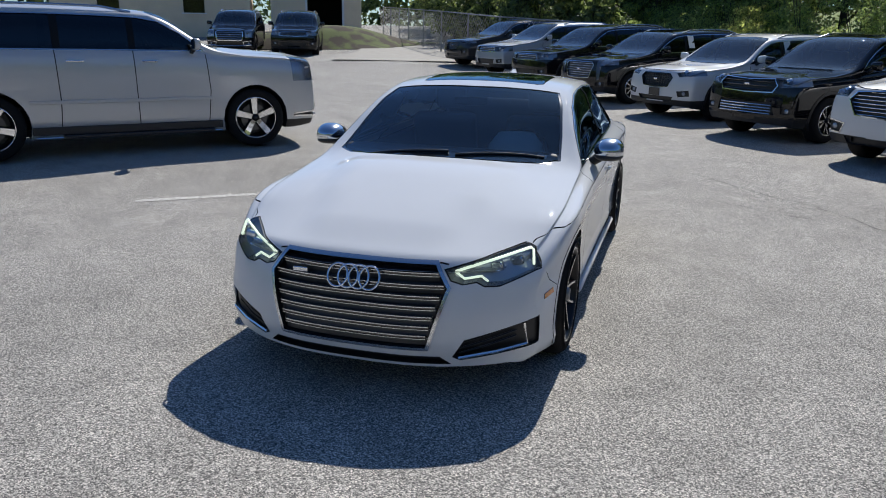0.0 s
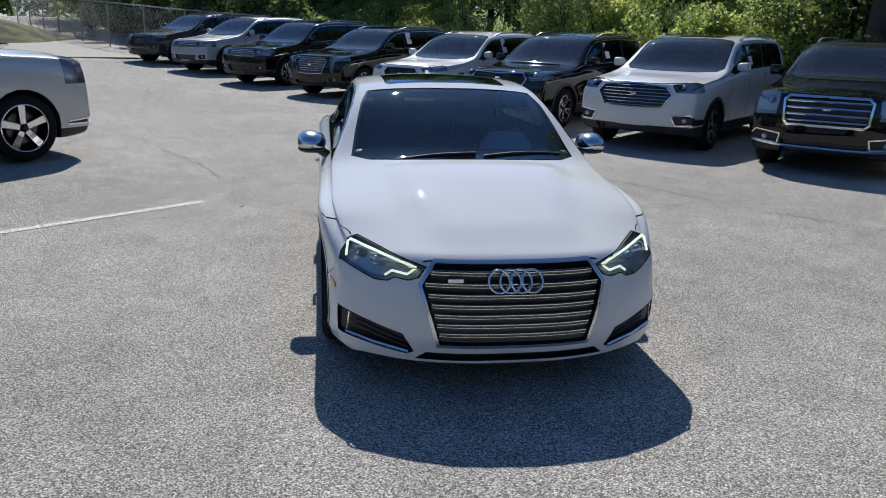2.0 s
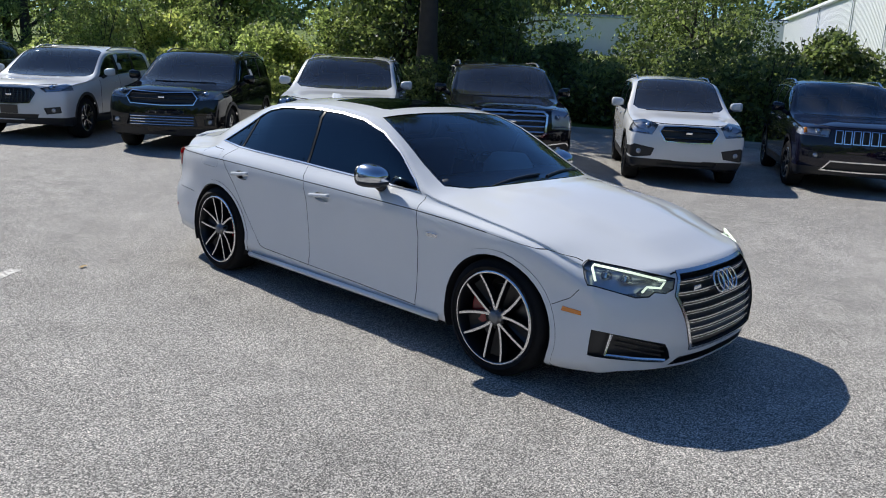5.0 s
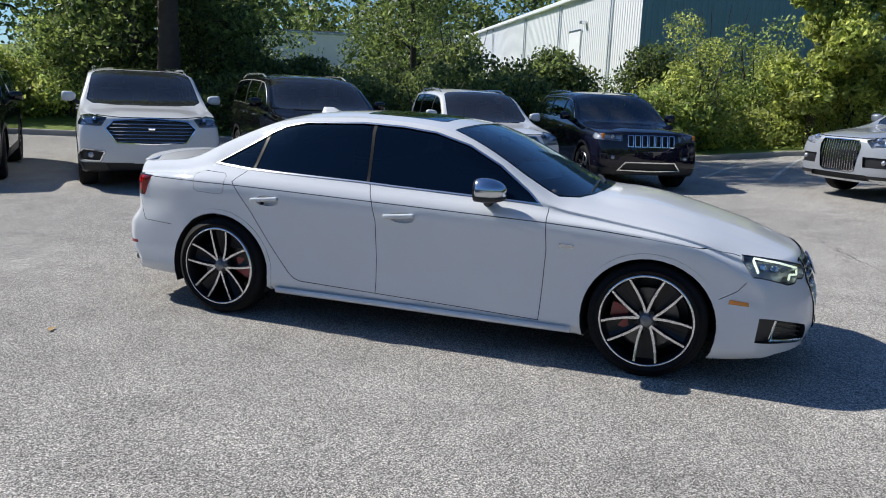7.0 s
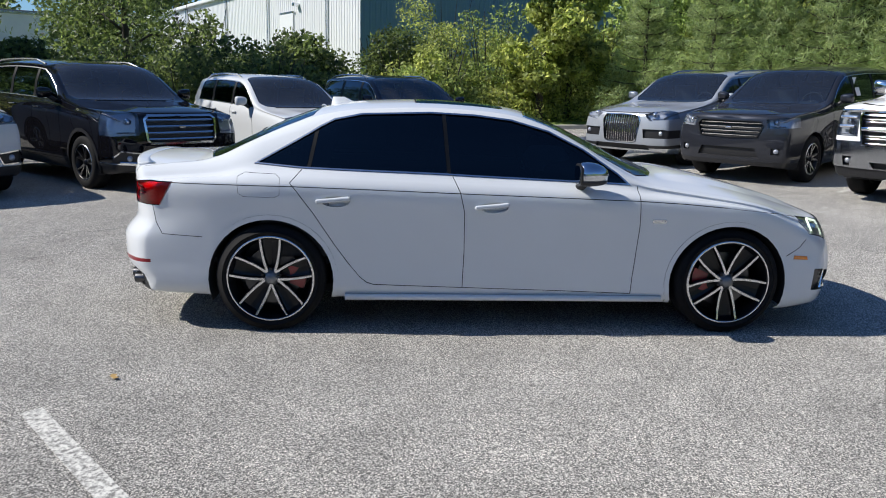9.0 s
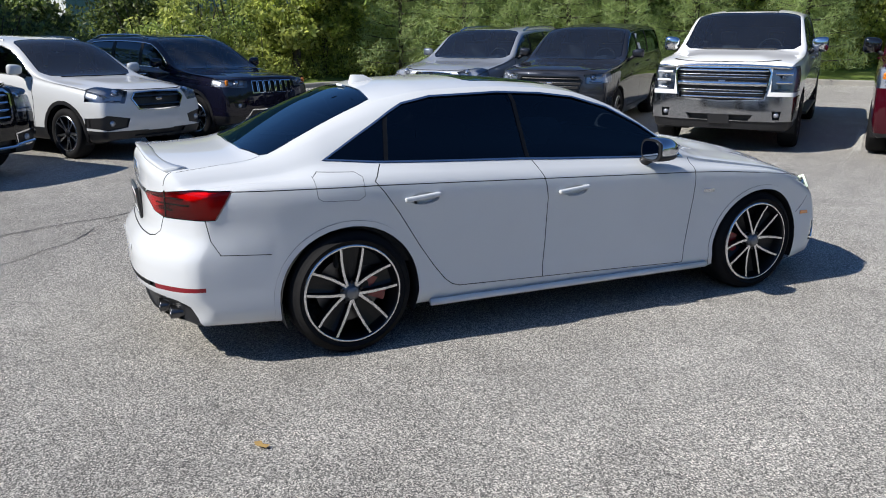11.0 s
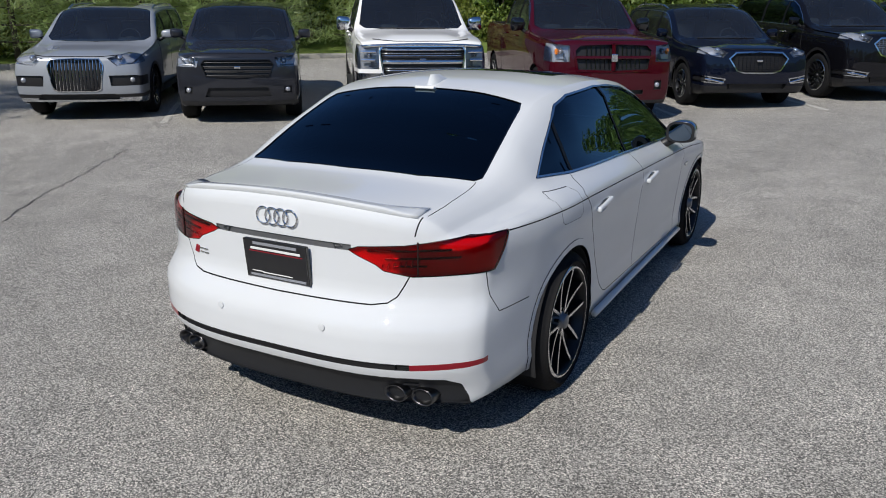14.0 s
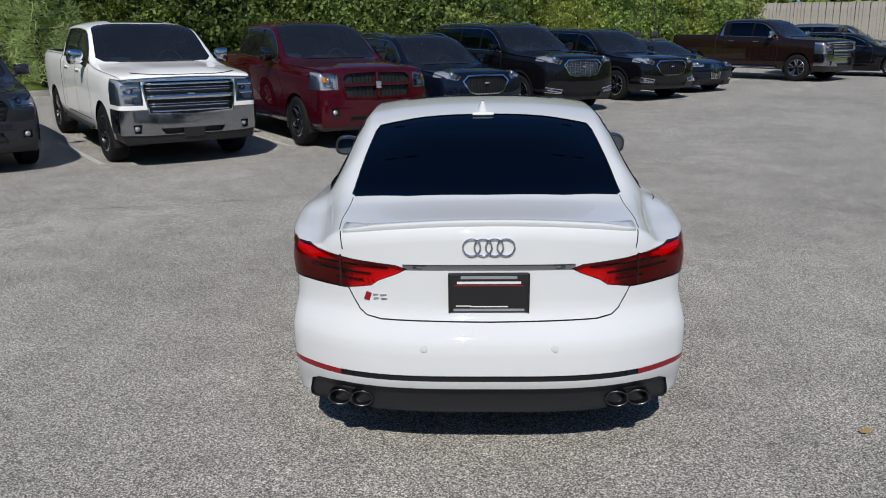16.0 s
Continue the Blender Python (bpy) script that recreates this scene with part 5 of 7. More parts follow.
def vehicle(name, label, category, paint, front, nose_at, heading, wb=2.85, fo=0.9, ro=1.0, W=0.97, H=1.72, hood=1.08, nose=1.0, belt=(1.12, 1.20), cowl=0.42, roof_f=1.35, roof_r=None, R=0.37, rim=0.245, spokes=5, spoke_style="twin",
            alloy=ALLOY, inner=DARKRIM, clad=True, rails="satin", sticker=False, truck=False, cab_end=None, bed=1.30, clear=0.25, tint=True, roof=None, handles=None, group="", amber=False, sedan=False, plate=False, steps=False, chrome_dlo=True, scr=None, bright=False):
    car = tagged(new(name), label, category, group)
    yf, yr = -fo, wb + ro
    roof_r = roof_r or (cab_end - 0.12 if truck else yr - 0.42)
    tail = belt[1] + 0.05
    mid = 0.5 * (roof_f + roof_r)
    s = dict(yf=yf, yr=yr, edge=0.06, tum=0.30, inset=0.06, crown=4.0, sill=0.96,
             W=[(yf, W - 0.05), (yf + 0.5, W - 0.015), (0, W), (wb, W), (yr - 0.4, W - 0.02), (yr, W - 0.08)],
             zb=[(yf, clear + (0.03 if not truck else -0.09)), (yf + 0.4, clear - (0.01 if not truck else 0.07)), (wb, clear), (yr, clear + 0.1)],
             zg=[(yf, nose - 0.07), (yf + 0.3, nose - 0.03), (cowl, belt[0] - 0.045), (cowl + 0.35, belt[0]), (yr - 0.3, belt[1]), (yr, belt[1] - 0.03)],
             sweep=lambda x: (0.16 if not truck else 0.10) * (x / W) ** 2.8, lean=lambda z: 0.07 * max(0.0, (z - 0.55) / (nose - 0.55)) ** 2 + 0.06 * max(0.0, (0.45 - z) / 0.2),
             back=lambda x: 0.10 * (x / W) ** 3, rlean=lambda z: 0.0,
             hood_relief=lambda x, y: 0.022 * smoothstep(yf + 0.05, yf + 0.45, y) * (1 - smoothstep(cowl - 0.12, cowl + 0.02, y)) * (1 - smoothstep(0.40 + 0.12 * (y - yf), 0.50 + 0.12 * (y - yf), x)))
    if truck:
        s["zg"] = [(yf, nose - 0.06), (yf + 0.3, nose - 0.03), (cowl, belt[0] - 0.04), (cowl + 0.35, belt[0]), (cab_end - 0.1, belt[1]), (cab_end + 0.1, bed), (yr, bed)]
        s["zr"] = [(yf, nose - 0.06), (cowl + 0.05, belt[0]), (roof_f + 0.05, H - 0.12), (mid, H - 0.09), (roof_r, H - 0.12), (cab_end - 0.03, belt[1] + 0.06), (cab_end + 0.08, bed), (yr, bed)]
        s["zt"] = [(yf, nose - 0.01), (yf + 0.2, nose + 0.02), (cowl, hood), (roof_f, H - 0.05), (mid, H), (roof_r, H - 0.03), (cab_end, belt[1] + 0.1), (cab_end + 0.08, bed + 0.005), (yr, bed + 0.005)]
    elif sedan:
        s["zr"] = [(yf, nose - 0.07), (cowl + 0.05, belt[0]), (roof_f + 0.12, H - 0.11), (mid, H - 0.06), (roof_r - 0.3, H - 0.12), (yr - 0.45, belt[1] + 0.06), (yr, belt[1])]
        s["zt"] = [(yf, nose - 0.01), (yf + 0.25, nose + 0.03), (cowl, hood), (roof_f, H - 0.05), (mid, H), (roof_r - 0.3, H - 0.05), (yr - 0.45, belt[1] + 0.12), (yr, belt[1] + 0.08)]
        s["tum"] = 0.5
    else:
        s["zr"] = [(yf, nose - 0.07), (cowl + 0.05, belt[0]), (roof_f + 0.12, H - 0.12), (mid, H - 0.085), (roof_r, H - 0.12), (yr - 0.06, tail + 0.08), (yr, belt[1])]
        s["zt"] = [(yf, nose - 0.01), (yf + 0.2, nose + 0.02), (cowl, hood), (roof_f, H - 0.06), (mid, H), (roof_r, H - 0.04), (yr - 0.05, tail + 0.16), (yr, tail)]
    sh = Shell(s, False)
    zg, zr = spline(s["zg"]), spline(s["zr"])
    fr = FRONTS[front]
    n = nose
    mats = dict(MATS, paint=paint)
    ar = R + 0.055
    for sd in "LR":
        for y in (0.0, wb):
            sh.drop(sh.panel("arch", [(sd, circle(y, R, ar, 22))]))
    lips = []
    if clad:
        lips = [sh.panel("lip", [(sd, circle(y, R, ar + 0.05, 22))]) for sd in "LR" for y in (0.0, wb)]
    gr = fm = None
    slots = []
    if fr["grille"]:
        outs = [both(fr["grille"](n))] if front != "kidney" else [fr["grille"](n), mirrored(fr["grille"](n))]
        gr = [sh.panel("grille", [("F", o)], 0.4) for o in outs]
        fm = [sh.panel("grille_frame", [("F", grown(o, fr.get("framew", 0.014)))], 0.4) for o in outs]
    else:
        for k in range(fr["slots"]):
            xc = (k - (fr["slots"] - 1) / 2) * 0.125
            o = [(xc - 0.042, n - 0.07), (xc + 0.042, n - 0.07), (xc + 0.042, n - 0.25), (xc - 0.042, n - 0.25)]
            slots.append((sh.panel("slot", [("F", o)], 0.4), sh.panel("slot_frame", [("F", grown(o, 0.012))], 0.4)))
    lamp, fog = fr["lamp"](n), fr["fog"](n)
    lside = [(yf - 0.3, 0.2), (yf + 0.42, 0.2), (yf + 0.50, n + 0.2), (yf - 0.3, n + 0.2)]
    lamps = [sh.panel("lamp", [("F", o), (sd, lside)], 0.62) for o, sd in ((lamp, "L"), (mirrored(lamp), "R"))]
    fogs = [sh.panel("fog", [("F", o)], 0.5) for o in (fog, mirrored(fog))]
    fog_frames = [sh.panel("fog_frame", [("F", grown(o, 0.016))], 0.5) for o in (fog, mirrored(fog))] if front in ("block", "broad", "arch") else []
    low = sh.panel("low", [("F", both(fr["low"](n)))], 0.4)
    lowf = sh.panel("lowf", [("F", grown(both(fr["low"](n)), 0.02))], 0.4) if fr.get("lowframe") else None
    bump = None
    if fr.get("bumper"):
        bump = sh.panel("bumper", [("F", [(-1.2, 0.82), (1.2, 0.82), (1.2, 0.50), (0.7, 0.47), (-0.7, 0.47), (-1.2, 0.50)])], 0.45)
    chin = sh.panel("chin", [("F", [(-1.1, 0.36), (1.1, 0.36), (1.1, 0.1), (-1.1, 0.1)])], 0.6) if not fr.get("bumper") else sh.panel("chin", [("F", [(-1.2, 0.47), (1.2, 0.50), (1.2, 0.1), (-1.2, 0.1)])], 0.45)
    sh.tidy(chin)
    # windows
    y0, y1 = cowl + 0.30, (cab_end - 0.10 if truck else yr - 0.5 if not sedan else yr - 0.75)
    ysamp = np.linspace(y0, y1, 14)
    dlo = [(y1, zg(y1) + 0.025), (y0, zg(y0) + 0.02)] + [(y, max(zr(y) - 0.045, zg(y) + 0.03)) for y in ysamp[1:-1]] + [(y1 - 0.10, zr(y1 - 0.1) - 0.06)]
    yB, yC = cowl + 1.18, min(cowl + 2.05, y1 - 0.02)
    wins, pil, chrom = [], [], []
    for sd in "LR":
        cuts = [(y0 - 0.5, yB - 0.04), (yB + 0.04, yC - 0.03)] + ([(yC + 0.06, y1 + 0.5)] if y1 - yC > 0.3 else [])
        for a, b in cuts:
            wins.append(sh.panel("win", [(sd, dlo), (sd, [(a, 0.7), (b, 0.7), (b - 0.0, 2.4), (a, 2.4)])]))
        for a, b in ((yB - 0.1, yB + 0.1), (yC - 0.1, yC + 0.2)):
            pil.append(sh.panel("pillar", [(sd, dlo), (sd, [(a, 0.7), (b, 0.7), (b, 2.4), (a, 2.4)])]))
        if chrome_dlo:
            chrom.append(sh.panel("dlo", [(sd, grown(dlo, 0.014))]))
    ws, wt = W - 0.17, W - 0.30
    scrn = [(0, cowl + 0.02), (0.5 * ws, cowl + 0.05), (0.9 * ws, cowl + 0.12), (ws, cowl + 0.24), (wt + 0.03, roof_f - 0.02), (wt - 0.03, roof_f + 0.05), (0, roof_f - 0.02)]
    scrn = scrn + [(-x, y) for x, y in scrn[-2:0:-1]]
    screen = sh.panel("screen", [("T", scrn)])
    seal = sh.panel("seal", [("T", grown(scrn, 0.018))])
    sroof = None
    if roof == "glass":
        sroof = sh.panel("sunroof", [("T", [(-0.42, roof_f + 0.15), (0.42, roof_f + 0.15), (0.42, roof_f + 1.1), (-0.42, roof_f + 1.1)])])
    gaps = []
    wbz = clear + 0.13
    for sd in "LR":
        gap = sh.line(sd, [(cowl + 0.26, zg(cowl + 0.26) - 0.03), (cowl + 0.22, 0.8), (cowl + 0.26, wbz)], 0.012)
        gaps.append(gap)
        sh.line(sd, [(yB, zg(yB)), (yB - 0.02, wbz)], 0.012, gap)
        yD = min(yC + 0.05, wb + 0.1)
        rear_cut = [(yD, zg(yD)), (yD - 0.02, R + 0.42), (wb - ar - 0.07, R + 0.12), (wb - ar - 0.16, wbz)] if yD > wb - ar - 0.05 else [(yD, zg(yD)), (yD - 0.02, R + 0.3), (yD, wbz)]
        sh.line(sd, rear_cut + [(cowl + 0.26, wbz)], 0.012, gap)
        if truck:
            gaps.append(sh.line(sd, [(cab_end + 0.02, bed - 0.02), (cab_end + 0.02, clear + 0.05)], 0.03))
    gap = sh.line("F", [(-0.62 * W - 0.1, n + 0.005), (-0.4, n - 0.015), (0.4, n - 0.015), (0.62 * W + 0.1, n + 0.005)], 0.010, None, 0.4)
    gaps.append(gap)
    sills = []
    if clad:
        sills = [sh.panel("clad", [(sd, [(a, 0.1), (b, 0.1), (b, clear + 0.17), (a, clear + 0.16)])]) for sd in "LR" for a, b in ((yf - 0.2, 0.0), (0.0, wb), (wb, yr + 0.2))]
    bedp = None
    if truck:
        bedp = sh.panel("bed", [("T", [(-W + 0.14, cab_end + 0.12), (W - 0.14, cab_end + 0.12), (W - 0.14, yr - 0.1), (-W + 0.14, yr - 0.1)])])
    doors = []
    for sd in "LR":
        doors.append((sd, sh.panel("door", [(sd, [(cowl + 0.26, 2), (cowl + 0.22, 0.8), (cowl + 0.26, wbz), (yB - 0.02, wbz), (yB, 2)]), (sd, [(cowl, 0.2), (y1, 0.2), (y1, zg(y1)), (cowl, zg(cowl + 0.3))])]), 0.5 * (cowl + 0.3 + yB) + 0.25))
        doors.append((sd, sh.panel("door", [(sd, [(yB, 2), (yB - 0.02, wbz)] + rear_cut[:0:-1] + [(yD, 2)]), (sd, [(cowl, 0.2), (y1 + 0.2, 0.2), (y1 + 0.2, zg(y1)), (cowl, zg(cowl + 0.3))])]), yD - 0.22))

    def take(pids, nm, mt, **k):
        if pids is None:
            return None
        return sh.take(pids if isinstance(pids, list) else [pids], nm, mt, k.pop("parent", car), **k)
    take(0, "body", paint)
    for sd, p, yh in doors:
        d = take(p, "door", paint)
        if d:
            door_handle(d, 1 if sd == "L" else -1, W - 0.018, yh, zg(yh) - 0.13, MATS[handles] if handles else paint, 0.2, 0)
    for p in gaps:
        take(p, "panel_gap", GAP, depth=0.008)
    for p in lips:
        take(p, "arch_trim", BLACK, depth=-0.008)
    for p in sills:
        take(p, "sill_cladding", BLACK, depth=-0.004)
    take(chin, "bumper_lower", BLACK if fr.get("chin") != "satin" else SATIN, depth=0.002)
    take(bump, "chrome_bumper", BUMPERCHROME, depth=-0.02, label="chrome front bumper")
    if gr:
        for p in gr:
            take(p, "grille_backing", BLACK, push=(0, 0.05, 0))
        for p in fm:
            take(p, "grille_frame", mats[fr["frame"]], depth=-0.012)
        kind, cnt, bmat = fr["bars"]
        bmat = "satin" if bright else bmat
        g = fr["grille"](n)
        ztop, zbot = max(z for _, z in g), min(z for _, z in g)

        def half(z):
            xs = [0.0]
            for (xa, za), (xb, zb_) in zip(g, g[1:]):
                if min(za, zb_) <= z <= max(za, zb_) and abs(za - zb_) > 1e-6:
                    xs.append(xa + (xb - xa) * (z - za) / (zb_ - za))
            return max(xs)
        if kind == "list":
            for dz, th, mt in cnt:
                w = half(n - dz) - 0.008
                part("grille_bar", tube([(x, sh.front_y(x, n - dz) + 0.014 - 0.5 * th, n - dz) for x in np.linspace(-w, w, 13)], th, 8), mats[mt], car, smooth=True)
            part("grille_header", tube([(x, sh.front_y(x, n - 0.06) - 0.004, n - 0.062 - 0.03 * (abs(x) / 0.9) ** 2) for x in np.linspace(-W + 0.12, W - 0.12, 15)], 0.024, 8), CHROME, car, smooth=True)
        if kind in ("h", "m"):
            for k in range(cnt):
                z = zbot + (ztop - zbot) * (k + 0.5) / cnt
                w = half(z) - 0.01
                if w < 0.05:
                    continue
                th = 0.5 * (ztop - zbot) / cnt * (0.22 if kind == "m" else 0.40 if front == "block" else 0.5 if front == "truck" else 0.28)
                part("grille_bar", tube([(x, sh.front_y(x, z) + 0.012, z) for x in np.linspace(-w, w, 9)], th, 6), mats[bmat], car)
        if kind in ("m", "x"):
            for k in range(13):
                x = (k / 6 - 1) * 0.42
                zz = [z for z in np.linspace(zbot, ztop, 13) if half(z) > abs(x)]
                if len(zz) > 1:
                    part("grille_bar", tube([(x, sh.front_y(x, z) + 0.02, z) for z in (zz[0], zz[-1])], 0.006, 5), mats[bmat], car)
        if kind == "x":
            zc = 0.5 * (ztop + zbot)
            part("grille_bar", tube([(x, sh.front_y(x, zc) - 0.002, zc) for x in np.linspace(-half(zc), half(zc), 9)], 0.026, 8), paint, car)
            part("grille_bar", tube([(0, sh.front_y(0, z) - 0.002, z) for z in (zbot, ztop)], 0.034, 8), paint, car)
            part("grille_emblem", box(0.10, 0.03, 0.12, (0, sh.front_y(0, zc) - 0.03, zc), 0.02), CHROME, car)
        if kind == "v":
            for sgn in ((0,) if front != "kidney" else (1, -1)):
                for k in range(cnt):
                    if sgn:
                        x = sgn * (0.03 + 0.15 * k / (cnt - 1))
                    else:
                        x = (k / (cnt - 1) * 2 - 1) * 0.36
                    zz = [z for z in np.linspace(zbot, ztop, 25) if half(z) > abs(x) + 0.01]
                    if len(zz) > 1:
                        part("grille_bar", tube([(x, sh.front_y(x, z) + 0.008, z) for z in np.linspace(zz[0], zz[-1], 4)], 0.0065, 6), mats[bmat], car)
        if kind in ("h", "m", "list") and front not in ("inline",):
            zc = ztop - 0.4 * (ztop - zbot)
            part("grille_emblem", box(0.10, 0.018, 0.036, (0, sh.front_y(0, zc) - 0.010, zc), 0.015), CHROME, car)
    for a, b in slots:
        take(a, "grille_slot", BLACK, push=(0, 0.04, 0))
        take(b, "slot_frame", CHROME, depth=-0.008)
    take(lowf, "intake_frame", CHROME, depth=-0.008)
    take(low, "lower_intake", BLACK, push=(0, 0.04, 0))
    if fr.get("lowbars"):
        for k in range(fr["lowbars"]):
            z = 0.47 + 0.045 * k
            part("intake_bar", tube([(x, sh.front_y(x, z) + 0.005, z) for x in np.linspace(-0.53, 0.53, 9)], 0.010, 6), CHROME, car)
    for p in fog_frames:
        take(p, "fog_frame", CHROME, depth=-0.006)
    for p in fogs:
        take(p, "fog_recess", BLACK, push=(0, 0.03, 0))
    for q in (1, -1):
        cx = sum(x for x, _ in fog) / len(fog)
        cz = sum(z for _, z in fog) / len(fog)
        cx = min(cx, W - 0.12)
        part("fog_lamp", lathe([(0.0, 0.012), (0.032, 0.008), (0.04, -0.01)], 16), LAMPIN, car, smooth=True).matrix_basis = pose(q * cx, sh.front_y(cx, cz) + 0.015, cz, 0, 0, -90)
        if fr.get("chin") == "chrome" or fr.get("blade"):
            part("bumper_trim", tube([(q * x, sh.front_y(x, z) - 0.004, z) for x, z in ((0.0, 0.372), (0.30, 0.372), (0.52, 0.375), (0.60, 0.40), (W - 0.12, 0.42))] if fr.get("chin") else [(q * x, sh.front_y(x, z), z) for x, z in ((0.58, 0.47), (0.72, 0.50), (W - 0.10, 0.53))], 0.018, 6), CHROME, car)
        mx = W + 0.10
        my = cowl + 0.42
        mirror_parts(car, q, (q * mx, my, zg(my) + 0.10), (0.105 if not truck else 0.125, 0.07, 0.074 if not truck else 0.11), CHROME if front == "truck" else paint if front != "ram" else GLOSSBLACK)
        # projector and amber corner in each lamp
        lx = 0.45 * (lamp[0][0] + min(lamp[1][0], W)) + 0.06
        lz = sum(z for _, z in lamp) / len(lamp)
        part("lamp_projector", lathe([(0.0, 0.03), (0.035, 0.02), (0.05, -0.03)], 16), LAMPBRIGHT, car, smooth=True).matrix_basis = pose(q * lx, sh.front_y(lx, lz) + 0.05, lz, 0, 0, -90)
        lamp_low = sorted((p for p in lamp if p[0] < 1.05), key=lambda p: p[1])[0]
        part("lamp_trim", tube([(q * x, sh.front_y(x, lamp_low[1] + 0.03) + 0.02, lamp_low[1] + 0.03 + 0.02 * (x - lamp_low[0])) for x in np.linspace(lamp_low[0] + 0.04, W - 0.12, 5)], 0.011, 6), CHROME, car)
        if front == "truck":
            for zz, xa in ((n - 0.17, 0.70), (n - 0.29, 0.72)):
                part("lamp_bar", tube([(q * x, sh.front_y(x, zz) + 0.012, zz) for x in np.linspace(xa, W - 0.10, 5)], 0.022, 6), CHROME, car)
        if amber:
            part("turn_signal", box(0.05, 0.05, 0.09, (q * (W - 0.13), sh.front_y(W - 0.13, lz) + 0.03, lz), 0.015), AMBER, car, "amber turn signal")
        if rails:
            pts = [(q * (W - 0.27), y, zr(y) + 0.075) for y in np.linspace(roof_f + 0.25, roof_r - 0.1, 8)]
            pts[0], pts[-1] = (pts[0][0], pts[0][1], pts[0][2] - 0.05), (pts[-1][0], pts[-1][1], pts[-1][2] - 0.05)
            part("roof_rail", tube(pts, 0.018, 6), MATS[rails], car)
        if steps:
            part("running_board", box(0.16, yD - cowl - 0.2, 0.05, (q * (W - 0.04), 0.5 * (cowl + yD) + 0.1, clear + 0.02), 0.015), CHROME if steps == "chrome" else BLACK, car)
        if sticker:
            ys_, zs_ = yB + 0.17, zg(yB) + 0.24
            part("window_sticker", box(0.004, 0.18, 0.32, (q * (W - 0.06 - 0.30 * 0.24 + 0.012), ys_, zs_), 0.001, (0, -q * 20, 0)), PAPER, car)
    for p in lamps:
        take(p, "headlight_lens", CLEAR, label="clear headlight lens")
        take(p, "headlight_bowl", LAMPIN, push=(0, 0.09, 0))
    for p in wins:
        take(p, "side_window", TINT if tint else CABIN_GLASS, depth=0.004)
    for p in pil:
        take(p, "window_pillar", PILLAR)
    for p in chrom:
        take(p, "window_trim", SATIN, depth=-0.004)
    take(screen, "windshield", scr or (HAZY_GLASS if group.startswith("cars") else CABIN_GLASS), depth=0.002)
    take(seal, "windshield_seal", GLOSSBLACK, depth=0.003)
    take(sroof, "sunroof_glass", GLOSSBLACK)
    if bedp is not None:
        take(bedp, "cargo_bed", BLACK, push=(0, 0, -0.45))
    if plate:
        part("front_plate", box(0.30, 0.012, 0.15, (0, yf - 0.01, 0.55 if not truck else 0.50), 0.004), PLATE, car)
    bm = tube([(x, cowl + 0.03, hood + 0.02) for x in (-0.55, 0.0, 0.55)], 0.012, 5)
    part("wiper", bm, BLACK, car)
    # cabin
    sh.lining(cowl + 0.25, (cab_end if truck else yr) - 0.05, belt[0] + 0.02, INTERIOR, car)
    part("underbody", box(2 * W - 0.28, yr - yf - 0.5, 0.08, (0, 0.5 * (yf + yr), clear + 0.06), 0.02), GAP, car)
    yc1 = cab_end if truck else yr - 0.25
    part("cabin_floor", box(2 * W - 0.34, yc1 - cowl - 0.2, 0.05, (0, 0.5 * (cowl + yc1), 0.62), 0.01), INTERIOR, car)
    part("cabin_back", box(2 * W - 0.5, 0.06, H - 0.9, (0, yc1 - (0.3 if truck else 0.75), 0.62 + 0.5 * (H - 0.9)), 0.02), INTERIOR, car)
    for q in (1, -1):
        part("door_lining", box(0.05, yc1 - cowl - 0.5, 0.5, (q * (W - 0.14), 0.5 * (cowl + 0.3 + yc1), belt[0] - 0.27), 0.02), INTERIOR, car)
        seat(car, (q * 0.38, cowl + 1.05, 0.78), 0.52)
    part("dashboard", box(2 * W - 0.42, 0.42, 0.2, (0, cowl + 0.42, belt[0] - 0.10), 0.05, (-6, 0, 0), 3), DASH, car)
    steering_wheel(car, (0.38, cowl + 0.72, belt[0] + 0.0))
    for y in (0.0, wb):
        wheel_well(car, y, R, ar, 0.5, W - 0.03)
    key = "%s_%d_%s" % (spoke_style, spokes, R) + alloy.name + inner.name
    add_wheels(car, wheel_parts(key, R, rim, 0.25, spokes, spoke_style, alloy, inner), wb, W - 0.14, R, turn=random.uniform(-4, 4))
    h = Vector(heading).normalized()
    ang = math.degrees(math.atan2(h.x, -h.y))
    o = Vector((nose_at[0], nose_at[1])) - h * fo
    back = o - h * wb
    za, zc = ground_z(o.x, o.y), ground_z(back.x, back.y)
    car.matrix_basis = pose(o.x, o.y, za, 0, 0, ang) @ pose(0, 0, 0, math.degrees(math.atan2(zc - za, wb)), 0, 0)
    return car


BLACKP = car_paint("black_car_paint", (0.005, 0.005, 0.007), 0.0, 0.35)
NAVYP = car_paint("navy_car_paint", (0.0045, 0.0065, 0.016), 0.1, 0.35, 0.2)
INKP = car_paint("ink_blue_car_paint", (0.007, 0.007, 0.017), 0.2, 0.35, 0.2)
GREYP = car_paint("grey_car_paint", (0.027, 0.029, 0.037), 0.3, 0.35, 0.25)
DGREYP = car_paint("dark_grey_car_paint", (0.028, 0.03, 0.036), 0.4, 0.35, 0.25)
SILVERP = car_paint("silver_car_paint", (0.37, 0.395, 0.435), 0.35, 0.40, 0.10)
PALESILVER = car_paint("pale_silver_car_paint", (0.55, 0.555, 0.56), 0.35, 0.30, 0.06)
PEARLP = car_paint("pearl_white_paint", (0.62, 0.635, 0.65), 0.1, 0.35, 0.05)
SNOWP = car_paint("snow_white_paint", (0.86, 0.86, 0.85), 0.0, 0.35)
